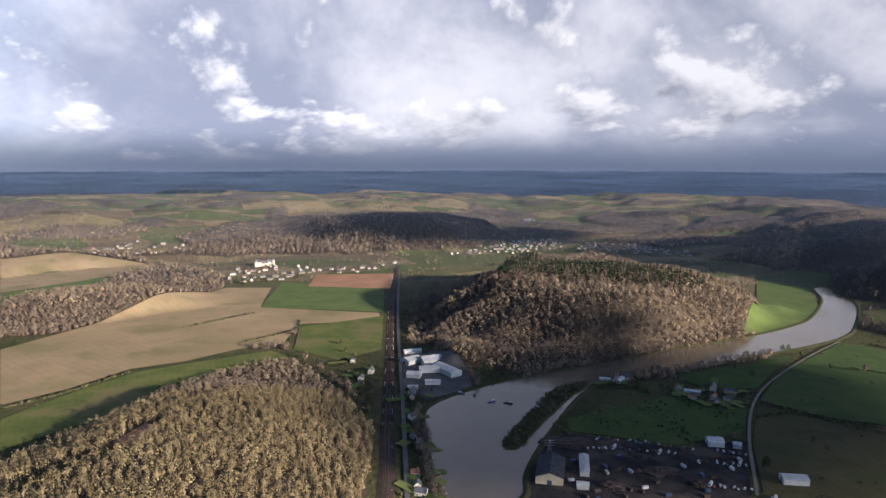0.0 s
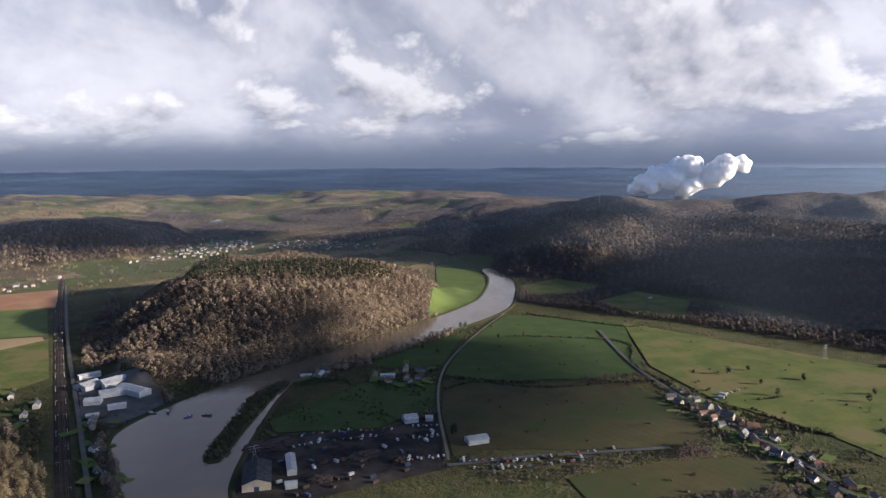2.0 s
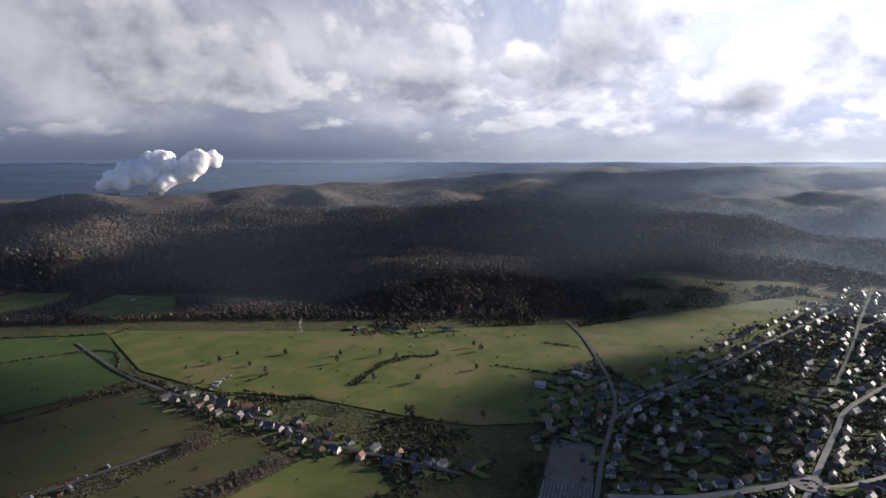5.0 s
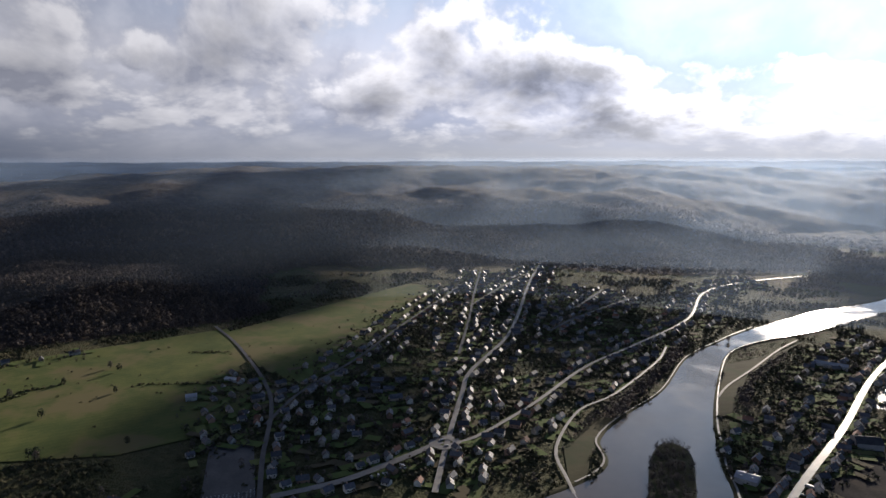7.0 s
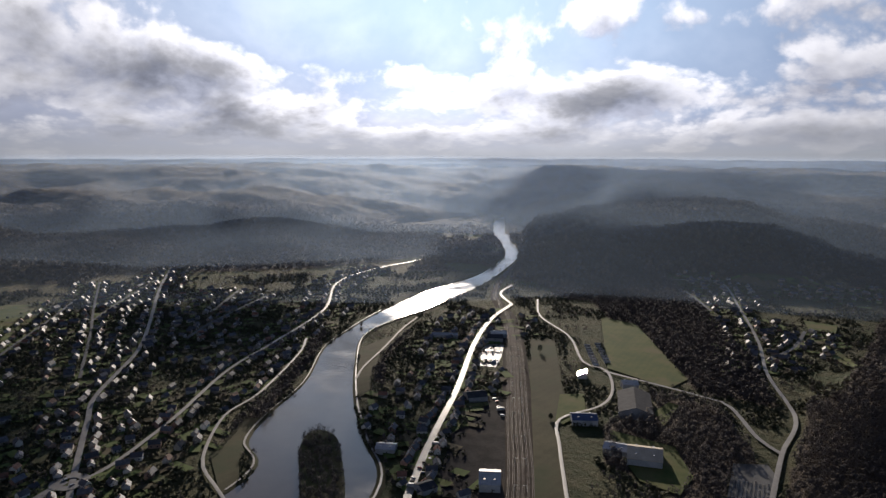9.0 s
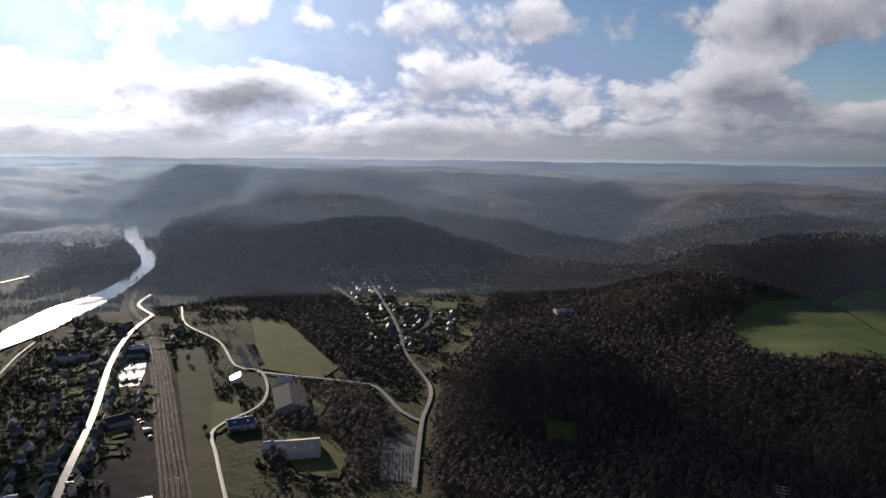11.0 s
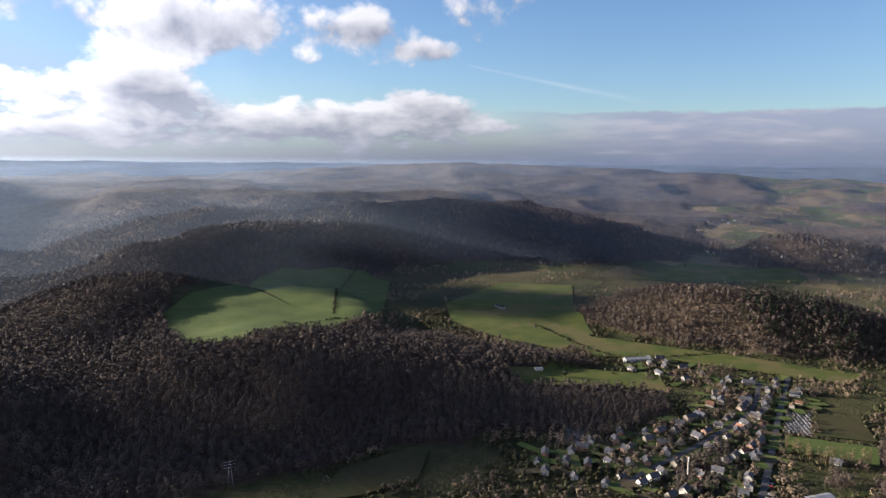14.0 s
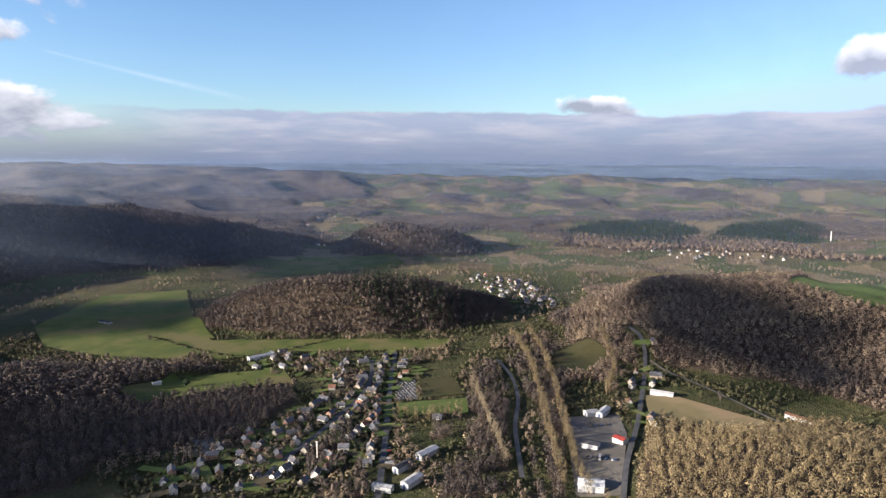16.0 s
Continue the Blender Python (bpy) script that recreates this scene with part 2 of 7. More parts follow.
M = {}
M["meadow"] = rowed("meadow_grass", (0.054, 0.076, 0.018), (0.106, 0.116, 0.030), 0.4, 9, 0.02, (0.120, 0.104, 0.044))
M["wheat"] = rowed("winter_wheat", (0.057, 0.086, 0.023), (0.092, 0.121, 0.033), 1.3, 12, 0.02)
M["stubble"] = rowed("stubble", (0.207, 0.151, 0.084), (0.302, 0.224, 0.129), 0.9, 14, 0.012, (0.168, 0.140, 0.067))
M["plough"] = rowed("ploughed_earth", (0.22, 0.115, 0.065), (0.30, 0.165, 0.10), 1.3, 10, 0.02)
M["fallow"] = rowed("rough_grass", (0.038, 0.037, 0.015), (0.068, 0.059, 0.026), 0.2, 11, 0.018, (0.034, 0.044, 0.015))
M["lawn"] = rowed("lawn", (0.030, 0.054, 0.015), (0.050, 0.076, 0.020), 0.7, 8, 0.03)
M["asphalt"] = mottled("wet_asphalt", (0.050, 0.050, 0.052), (0.085, 0.083, 0.080), 0.05, 0.8, rough=0.65, spec=0.2)
M["paved"] = mottled("pale_road", (0.13, 0.12, 0.105), (0.21, 0.195, 0.17), 0.04, 0.6, rough=0.55, spec=0.4)
M["path"] = mottled("gravel_path", (0.095, 0.085, 0.07), (0.155, 0.14, 0.115), 0.05, 0.9, rough=0.7)
M["yard"] = mottled("oily_yard", (0.022, 0.020, 0.020), (0.050, 0.045, 0.042), 0.05, 0.5, rough=0.95, spec=0.04, c3=(0.075, 0.060, 0.048))
M["concrete"] = mottled("concrete_yard", (0.055, 0.052, 0.050), (0.110, 0.103, 0.097), 0.04, 0.5, rough=0.85)
M["ballast"] = mottled("rail_ballast", (0.030, 0.024, 0.020), (0.058, 0.045, 0.036), 0.05, 1.2, rough=0.95, spec=0.04)
M["steel"] = mottled("rail_steel", (0.07, 0.058, 0.050), (0.14, 0.125, 0.115), 0.2, 2, rough=0.65, metal=0.6)
M["sleeper"] = mottled("sleeper_wood", (0.07, 0.055, 0.045), (0.12, 0.10, 0.085), 0.3, 2)
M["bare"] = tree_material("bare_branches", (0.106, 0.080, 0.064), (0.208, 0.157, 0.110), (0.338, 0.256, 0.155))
# darker copy of the bare branches, shade put into its colour
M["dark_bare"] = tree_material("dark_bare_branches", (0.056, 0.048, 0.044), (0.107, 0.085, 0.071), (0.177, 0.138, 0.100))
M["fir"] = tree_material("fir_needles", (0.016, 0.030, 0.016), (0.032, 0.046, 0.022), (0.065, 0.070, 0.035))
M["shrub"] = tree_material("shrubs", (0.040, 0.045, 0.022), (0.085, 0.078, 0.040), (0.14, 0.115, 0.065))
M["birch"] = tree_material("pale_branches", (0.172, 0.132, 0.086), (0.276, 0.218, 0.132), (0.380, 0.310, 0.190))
# golden copy of the bare branches, low sunlight put into its colour
M["golden"] = tree_material("sun_toned_branches", (0.140, 0.106, 0.058), (0.232, 0.180, 0.096), (0.334, 0.260, 0.140))
M["bark"] = mottled("bark", (0.10, 0.085, 0.07), (0.20, 0.175, 0.15), 0.5, 3)
M["slate"] = mottled("wet_slate", (0.060, 0.062, 0.070), (0.115, 0.115, 0.125), 0.3, 2.5, rough=0.66, spec=0.35, vary=0.35)
M["dark_roof"] = mottled("dark_sheet_roof", (0.035, 0.037, 0.042), (0.065, 0.066, 0.072), 0.2, 2.0, rough=0.9, spec=0.1)
M["tile"] = mottled("clay_tiles", (0.16, 0.075, 0.050), (0.26, 0.13, 0.085), 0.3, 2.5, rough=0.75, vary=0.35)
M["render"] = mottled("pale_render", (0.52, 0.48, 0.42), (0.72, 0.68, 0.60), 0.2, 1.5, rough=0.85, vary=0.28)
M["brickwall"] = mottled("brick_wall", (0.24, 0.15, 0.11), (0.36, 0.23, 0.165), 0.2, 1.8, rough=0.9, vary=0.3)
M["stone"] = mottled("quarry_stone", (0.26, 0.23, 0.18), (0.42, 0.38, 0.31), 0.2, 1.2, rough=0.9, vary=0.2)
M["render_far"] = mottled("pale_render_of_villages", (0.26, 0.24, 0.21), (0.44, 0.41, 0.36), 0.2, 1.5, isle=0.3)
M["stone_far"] = mottled("stone_of_villages", (0.24, 0.19, 0.15), (0.36, 0.30, 0.24), 0.2, 1.5, isle=0.3)
M["slate_far"] = mottled("slate_of_villages", (0.055, 0.057, 0.065), (0.110, 0.110, 0.120), 0.3, 2.5, rough=0.64, spec=0.38, isle=0.45)
M["tile_far"] = mottled("tiles_of_villages", (0.15, 0.075, 0.050), (0.24, 0.125, 0.085), 0.3, 2.5, rough=0.78, isle=0.4)
M["glass"] = material("window_glass", 0.08, 0, 0.6)[0]
M["glass"].node_tree.nodes["Principled BSDF"].inputs["Base Color"].default_value = (0.03, 0.035, 0.04, 1)
M["white"] = mottled("white_sheet", (0.30, 0.30, 0.295), (0.46, 0.46, 0.445), 0.2, 1.5, rough=0.45, spec=0.4, vary=0.15)
M["grey_sheet"] = mottled("grey_sheet", (0.28, 0.29, 0.30), (0.42, 0.42, 0.42), 0.15, 1.5, rough=0.4, spec=0.4, vary=0.3)
M["rust"] = mottled("rusty_scrap", (0.030, 0.023, 0.020), (0.075, 0.050, 0.040), 0.3, 1.5, rough=0.8, vary=0.4)
M["red"] = mottled("red_paint", (0.22, 0.035, 0.028), (0.30, 0.055, 0.042), 0.3, 2, rough=0.4, vary=0.2)
M["blue"] = mottled("blue_paint", (0.035, 0.055, 0.11), (0.055, 0.08, 0.15), 0.3, 2, rough=0.4, vary=0.3)
M["cream_roof"] = mottled("cream_sheet", (0.42, 0.34, 0.24), (0.56, 0.47, 0.34), 0.1, 1.2, rough=0.5)
M["tyre"] = mottled("rubber", (0.02, 0.02, 0.02), (0.035, 0.034, 0.033), 1, 5, rough=0.8)
M["cloud"] = mottled("cloud_vapour", (0.80, 0.80, 0.80), (0.90, 0.90, 0.90), 0.004, 0.03, rough=1.0, spec=0)

M["steam"] = mottled("steam", (0.84, 0.84, 0.84), (0.92, 0.92, 0.92), 0.01, 0.06, rough=1.0, spec=0)
for socket, value in (("Subsurface Weight", 1.0), ("Subsurface Radius", (1.0, 1.0, 1.0)), ("Subsurface Scale", 70.0)):
    M["steam"].node_tree.nodes["Principled BSDF"].inputs[socket].default_value = value


def plots_material():
    mat, k, bsdf = material("garden_ground", 0.95, 0, 0.15)
    geo = k.node("ShaderNodeNewGeometry")
    r = geo.outputs["Random Per Island"]
    col = k.mix(k.ramp01(r, 0.55, 0.60), (0.092, 0.135, 0.032), (0.105, 0.084, 0.050))
    col = k.mix(k.ramp01(r, 0.82, 0.85), col, (0.150, 0.176, 0.050))
    k.put(bsdf, "Base Color", k.mix(k.math("MULTIPLY", k.noise(geo.outputs["Position"], 0.3, 4, 0.6), 0.6), col, (0.055, 0.055, 0.025)))
    return mat


def mist_material(name, share):
    """Thin haze: it scatters a small share of the light that meets it, more towards the ground."""
    mat = bpy.data.materials.new(name)
    mat.use_nodes = True
    k = Net(mat.node_tree)
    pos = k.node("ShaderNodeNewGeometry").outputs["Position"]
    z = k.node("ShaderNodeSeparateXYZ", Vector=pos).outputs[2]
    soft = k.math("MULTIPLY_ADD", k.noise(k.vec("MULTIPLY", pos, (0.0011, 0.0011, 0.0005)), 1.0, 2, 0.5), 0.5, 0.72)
    # thicker towards the sun, painting in the brighter haze on that side
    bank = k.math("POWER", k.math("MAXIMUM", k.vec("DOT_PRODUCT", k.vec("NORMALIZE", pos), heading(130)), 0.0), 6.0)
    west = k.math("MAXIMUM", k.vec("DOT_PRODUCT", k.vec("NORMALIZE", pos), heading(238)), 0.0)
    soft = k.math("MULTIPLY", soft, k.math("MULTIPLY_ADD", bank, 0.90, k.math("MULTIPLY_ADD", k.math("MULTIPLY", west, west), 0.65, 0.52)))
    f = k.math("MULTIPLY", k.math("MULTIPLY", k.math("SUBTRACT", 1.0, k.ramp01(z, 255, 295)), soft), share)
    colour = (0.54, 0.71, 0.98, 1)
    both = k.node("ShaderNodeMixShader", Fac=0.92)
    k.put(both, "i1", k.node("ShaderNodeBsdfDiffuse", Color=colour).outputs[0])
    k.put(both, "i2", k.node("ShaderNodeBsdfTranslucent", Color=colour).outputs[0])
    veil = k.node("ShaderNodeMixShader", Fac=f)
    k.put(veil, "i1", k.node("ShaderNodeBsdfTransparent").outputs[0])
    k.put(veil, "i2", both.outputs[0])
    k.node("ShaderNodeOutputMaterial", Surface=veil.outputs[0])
    return mat


def water_material():
    mat, k, bsdf = material("river_water", 0.10, 0, 0.5)
    pos = k.node("ShaderNodeNewGeometry").outputs["Position"]
    a = k.noise(pos, 0.02, 4, 0.6)
    k.put(bsdf, "Base Color", k.mix(a, (0.085, 0.068, 0.048), (0.130, 0.105, 0.075)))
    k.put(bsdf, "Roughness", k.math("MULTIPLY_ADD", k.ramp01(k.noise(pos, 0.012, 4, 0.6), 0.4, 0.65), 0.14, 0.06))
    waves = k.math("ADD", k.noise(pos, 0.5, 4, 0.6), k.math("MULTIPLY", k.noise(pos, 0.09, 3, 0.5), 1.5))
    k.put(bsdf, "Normal", k.node("ShaderNodeBump", Strength=0.10, Distance=0.6, Height=waves).outputs[0])
    return mat


def ground_material():
    """Valley grass, leaf litter under the woods, and far off a patchwork of fields; the share of wood is a vertex value."""
    mat, k, bsdf = material("open_ground", 0.95, 0, 0.15)
    pos = k.node("ShaderNodeNewGeometry").outputs["Position"]
    big, small, grain = k.noise(pos, 0.008, 5, 0.6), k.noise(pos, 0.06, 4, 0.6), k.noise(pos, 0.5, 4, 0.65)
    grass = k.mix(k.ramp01(k.math("MULTIPLY_ADD", small, 0.5, k.math("MULTIPLY", big, 0.6)), 0.40, 0.68), (0.032, 0.042, 0.013), (0.070, 0.064, 0.028))
    plot = k.node("ShaderNodeAttribute")
    plot.attribute_name = "plot"
    pick = plot.outputs["Fac"]
    field = k.mix(k.ramp01(pick, 0.30, 0.34), (0.066, 0.084, 0.030), (0.088, 0.084, 0.040))
    field = k.mix(k.ramp01(pick, 0.50, 0.54), field, (0.185, 0.142, 0.080))
    field = k.mix(k.ramp01(pick, 0.80, 0.84), field, (0.120, 0.086, 0.055))
    field = k.mix(k.math("MULTIPLY", small, 0.40), field, (0.10, 0.092, 0.042))
    far = k.node("ShaderNodeAttribute")
    far.attribute_name = "farmland"
    grass = k.mix(far.outputs["Fac"], grass, field)
    wood = k.node("ShaderNodeAttribute")
    wood.attribute_name = "woodland"
    # leaf litter, its colour darkened for the shade under the trees
    litter = k.mix(k.ramp01(k.math("MULTIPLY_ADD", grain, 0.7, k.math("MULTIPLY", small, 0.5)), 0.45, 0.78), (0.042, 0.032, 0.024), (0.105, 0.077, 0.051))
    litter = k.mix(k.ramp01(big, 0.44, 0.62), litter, (0.062, 0.046, 0.032))
    canopy = k.node("ShaderNodeAttribute")
    canopy.attribute_name = "canopy"
    tops = k.mix(k.ramp01(k.math("MULTIPLY_ADD", k.noise(pos, 0.045, 4, 0.65), 0.6, k.math("MULTIPLY", k.noise(pos, 0.0035, 4, 0.6), 0.7)), 0.50, 0.80), (0.048, 0.041, 0.038), (0.118, 0.092, 0.068))
    litter = k.mix(canopy.outputs["Fac"], litter, tops)
    k.put(bsdf, "Base Color", k.mix(wood.outputs["Fac"], grass, litter))
    k.put(bsdf, "Normal", k.node("ShaderNodeBump", Strength=0.8, Distance=6.0, Height=k.math("MULTIPLY_ADD", grain, 0.5, k.noise(pos, 0.12, 3, 0.6))).outputs[0])
    return mat


def haze_material():
    """The far country, past all that the valley shows: bands of blue land under the murk. A plain backdrop that glows."""
    mat = bpy.data.materials.new("far_country")
    mat.use_nodes = True
    k = Net(mat.node_tree)
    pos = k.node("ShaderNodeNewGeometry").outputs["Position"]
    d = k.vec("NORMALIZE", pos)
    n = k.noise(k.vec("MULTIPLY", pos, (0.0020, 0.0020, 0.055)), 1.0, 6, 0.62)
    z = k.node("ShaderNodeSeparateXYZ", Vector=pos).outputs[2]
    # haze and the brightness towards the sun are put into the glow colour
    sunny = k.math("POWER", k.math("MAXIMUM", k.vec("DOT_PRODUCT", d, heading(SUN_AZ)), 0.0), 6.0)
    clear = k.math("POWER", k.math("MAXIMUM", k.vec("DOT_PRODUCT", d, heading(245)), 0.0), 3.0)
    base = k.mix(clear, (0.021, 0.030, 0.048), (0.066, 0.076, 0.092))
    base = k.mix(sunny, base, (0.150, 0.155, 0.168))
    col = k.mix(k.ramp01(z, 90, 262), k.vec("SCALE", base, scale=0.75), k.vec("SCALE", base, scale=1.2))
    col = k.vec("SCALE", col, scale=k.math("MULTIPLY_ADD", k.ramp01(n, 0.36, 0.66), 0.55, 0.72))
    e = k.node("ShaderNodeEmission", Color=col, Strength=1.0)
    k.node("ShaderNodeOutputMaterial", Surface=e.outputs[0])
    return mat


M["water"], M["ground"], M["haze"] = water_material(), ground_material(), haze_material()
M["plots"] = plots_material()

# ---------------------------------------------------------------- mesh helpers
def mesh_object(name, bm, mat, parent=None, label="", smooth=False):
    me = bpy.data.meshes.new(name)
    bm.to_mesh(me)
    bm.free()
    if mat:
        me.materials.append(mat)
    if smooth:
        me.shade_smooth()
    ob = new(name, me)
    if parent:
        ob.parent = parent
    if label:
        tagged(ob, label)
    return ob


def part(name, bm, mat, parent, label=""):
    return mesh_object(name, bm, mat, parent, label)


def empty(name, at=(0, 0, 0), turn=0.0):
    ob = new(name)
    ob.matrix_basis = Matrix.Translation(at) @ Matrix.Rotation(turn, 4, "Z")
    return ob


def box(bm, x0, y0, z0, x1, y1, z1):
    m = Matrix.Translation(((x0 + x1) / 2, (y0 + y1) / 2, (z0 + z1) / 2)) @ Matrix.Diagonal((x1 - x0, y1 - y0, z1 - z0, 1))
    return bmesh.ops.create_cube(bm, size=1, matrix=m)["verts"]


def tube(bm, r0, r1, depth, m, sides=8):
    return bmesh.ops.create_cone(bm, cap_ends=True, segments=sides, radius1=r0, radius2=r1, depth=depth, matrix=m)["verts"]


def arrays_object(name, verts, faces, mat, smooth=False):
    """A large mesh straight from arrays of corners and of triangles or quads."""
    me = bpy.data.meshes.new(name)
    n, k = faces.shape
    me.vertices.add(len(verts))
    me.vertices.foreach_set("co", np.ascontiguousarray(verts, np.float32).ravel())
    me.loops.add(n * k)
    me.loops.foreach_set("vertex_index", np.ascontiguousarray(faces, np.int32).ravel())
    me.polygons.add(n)
    me.polygons.foreach_set("loop_start", np.arange(0, n * k, k, dtype=np.int32))
    me.polygons.foreach_set("loop_total", np.full(n, k, np.int32))
    me.update(calc_edges=True)
    me.materials.append(mat)
    if smooth:
        me.shade_smooth()
    return new(name, me)


def float_layer(ob, name, values):
    layer = ob.data.attributes.new(name, "FLOAT", "POINT")
    layer.data.foreach_set("value", np.ascontiguousarray(values, np.float32))


def smooth_line(points, step_len=12.0):
    """A soft curve through the points, resampled evenly."""
    p = np.array(points, float)
    p = np.vstack([2 * p[0] - p[1], p, 2 * p[-1] - p[-2]])
    out = []
    for i in range(1, len(p) - 2):
        n = max(2, int(np.hypot(*(p[i + 1] - p[i])) / step_len))
        for t in np.arange(n) / n:
            a, b, c, d = p[i - 1: i + 3]
            out.append(0.5 * (2 * b + (c - a) * t + (2 * a - 5 * b + 4 * c - d) * t * t + (3 * b - a - 3 * c + d) * t ** 3))
    out.append(p[-2])
    return np.array(out)


def normals(line):
    d = np.gradient(line, axis=0)
    d /= np.maximum(np.hypot(d[:, 0], d[:, 1]), 1e-6)[:, None]
    return np.stack([-d[:, 1], d[:, 0]], 1)


def inside(poly, x, y):
    """Even-odd test of many points against one outline."""
    p, x, y = np.array(poly, float), np.asarray(x, float), np.asarray(y, float)
    hit = np.zeros(x.shape, bool)
    m = (x >= p[:, 0].min()) & (x <= p[:, 0].max()) & (y >= p[:, 1].min()) & (y <= p[:, 1].max())
    if not m.any():
        return hit
    u, v = x[m], y[m]
    odd = np.zeros(u.shape, bool)
    for (x0, y0), (x1, y1) in zip(p, np.roll(p, -1, 0)):
        if y0 != y1:
            odd ^= ((y0 > v) != (y1 > v)) & (u < (x1 - x0) * (v - y0) / (y1 - y0) + x0)
    hit[m] = odd
    return hit


def line_gap(line, x, y):
    """The distance of many points from a line."""
    best = np.full(np.shape(x), 1e9)
    for a, b in zip(line[:-1], line[1:]):
        d = b - a
        t = np.clip(((x - a[0]) * d[0] + (y - a[1]) * d[1]) / max(d @ d, 1e-9), 0, 1)
        best = np.minimum(best, np.hypot(x - a[0] - t * d[0], y - a[1] - t * d[1]))
    return best

# ---------------------------------------------------------------- plan of the valley, in metres from the point below the camera
RIVER_LEFT = [(913, 1646), (859, 1505), (741, 1328), (652, 1241), (507, 1149), (388, 1089), (257, 1010), (145, 952), (51, 887), (-15, 813), (-16, 728), (-8, 642), (4, 582), (30, 480), (95, 300), (230, 90), (360, -90), (481, -296), (590, -354), (688, -401), (811, -475), (931, -560), (987, -648), (1034, -777), (1136, -989), (1263, -1187), (1436, -1414), (1693, -1626), (2042, -1930), (2402, -2266)]
RIVER_RIGHT = [(958, 1675), (909, 1477), (793, 1279), (689, 1158), (489, 1044), (361, 974), (250, 933), (186, 872), (135, 771), (97, 683), (79, 630), (75, 596), (69, 560), (130, 500), (215, 340), (340, 165), (470, 0), (575, -220), (655, -256), (712, -305), (790, -390), (917, -488), (988, -574), (1074, -699), (1174, -883), (1242, -1073), (1360, -1257), (1506, -1422), (1926, -1746), (2392, -2183)]
ISLET = [(65, 700), (79, 741), (119, 822), (154, 888), (202, 912), (162, 843), (116, 759), (79, 689)]
ISLAND = [(506, -241), (607, -291), (638, -320), (622, -334), (581, -322), (482, -268)]
RAIL = [(-139, 2016), (-118, 1565), (-86, 1077), (-63, 744), (-51, 582), (-48, 400), (-10, 150), (110, -90), (280, -270), (404, -405), (528, -522), (724, -706), (890, -849), (1056, -968), (1216, -1153), (1351, -1347)]
ROADS = {}
ROADS["MAIN_STREET"] = (6, [(564, -68), (669, -94), (813, -133), (898, -159), (1056, -244), (1203, -300), (1523, -407), (1774, -503)])
ROADS["QUAY_STREET"] = (5, [(662, -93), (677, -125), (763, -211), (895, -324), (989, -435), (1145, -607), (1361, -755), (1467, -914), (1527, -1137)])
ROADS["RIVER_LANE"] = (3.4, [(535, -191), (577, -193), (641, -203), (736, -260), (784, -323), (905, -435), (975, -483)])
ROADS["CEMETERY_ROAD"] = (5, [(558, 84), (653, 93), (837, 107), (1057, 178), (1200, 242)])
ROADS["HILL_STREET"] = (4.6, [(741, 101), (845, 68), (980, -4), (1157, -79), (1372, -179), (1524, -245)])
ROADS["UPPER_LANE"] = (4.5, [(980, -155), (1218, -213), (1409, -255), (1694, -323)])
ROADS["CROSS_LANE"] = (4.2, [(1297, -226), (1480, -329), (1658, -442)])
ROADS["AVENUE"] = (9, [(575, 76), (596, 16), (631, -37), (670, -88)])
ROADS["CLOSE_A"] = (6, [(1260, -433), (1422, -548)])
ROADS["CLOSE_B"] = (6, [(1091, -329), (1180, -407), (1323, -568)])
ROADS["VILLAGE_STREET"] = (5.5, [(762, 943), (676, 758), (640, 638), (626, 578), (617, 509), (602, 430), (580, 363), (574, 301), (571, 252), (567, 208)])
ROADS["FARM_LANE"] = (3.2, [(682, 1135), (571, 1033), (464, 922), (398, 834), (343, 727), (287, 585)])
ROADS["DEPOT_ROAD"] = (6, [(281, 575), (349, 560), (415, 539), (476, 519), (509, 509)])
ROADS["STATION_ROAD"] = (7.5, [(453, -315), (534, -401), (646, -530), (790, -683), (893, -813), (955, -922)])
ROADS["STATION_LINK"] = (5.5, [(955, -922), (1047, -977), (1100, -1061)])
ROADS["WORKS_LANE"] = (3.6, [(958, -998), (852, -896), (726, -832), (620, -743), (575, -738), (519, -681), (493, -625), (495, -556), (446, -502), (366, -424)])
ROADS["VALLEY_ROAD"] = (5, [(575, -733), (437, -750), (397, -745), (332, -684), (297, -665)])
ROADS["SIDE_STREET"] = (4.8, [(241, -523), (297, -665), (333, -771), (431, -902), (518, -1047), (652, -1239), (829, -1471), (921, -1414)])
ROADS["SIDE_LANE"] = (6, [(820, -1317), (682, -1186)])
ROADS["HAMLET_LANE"] = (6, [(463, -971), (468, -1057), (502, -1173)])
ROADS["CHURCH_STREET"] = (6, [(-389, -468), (-440, -486), (-482, -497), (-559, -521), (-654, -558), (-751, -630)])
ROADS["BYPASS"] = (6.5, [(-434, -360), (-519, -421), (-654, -521), (-748, -589), (-807, -631)])
ROADS["WORKSHOP_ROAD"] = (5.5, [(-552, -180), (-624, -201), (-761, -234), (-984, -298), (-1053, -346)])
ROADS["FIELD_LANE"] = (4, [(-963, -283), (-908, -192), (-831, -94)])
ROADS["RAIL_ROAD"] = (5, [(-31, 571), (-53, 862), (-90, 1329), (-124, 1908)])
ROADS["BROOK_LANE"] = (5, [(-859, -479), (-802, -425), (-729, -376), (-646, -336), (-543, -274)])
ROADS["BANK_LANE"] = (3, [(755, -445), (794, -481), (853, -552), (935, -646), (982, -710)])
FIELDS = {}
FIELDS["stubble_field"] = [(-717, 1070), (-642, 1293), (-530, 1632), (-420, 1635), (-386, 1404), (-131, 1354), (-116, 1287), (-271, 1255), (-269, 1112), (-335, 1077), (-393, 1010), (-460, 968), (-502, 878), (-552, 815)]
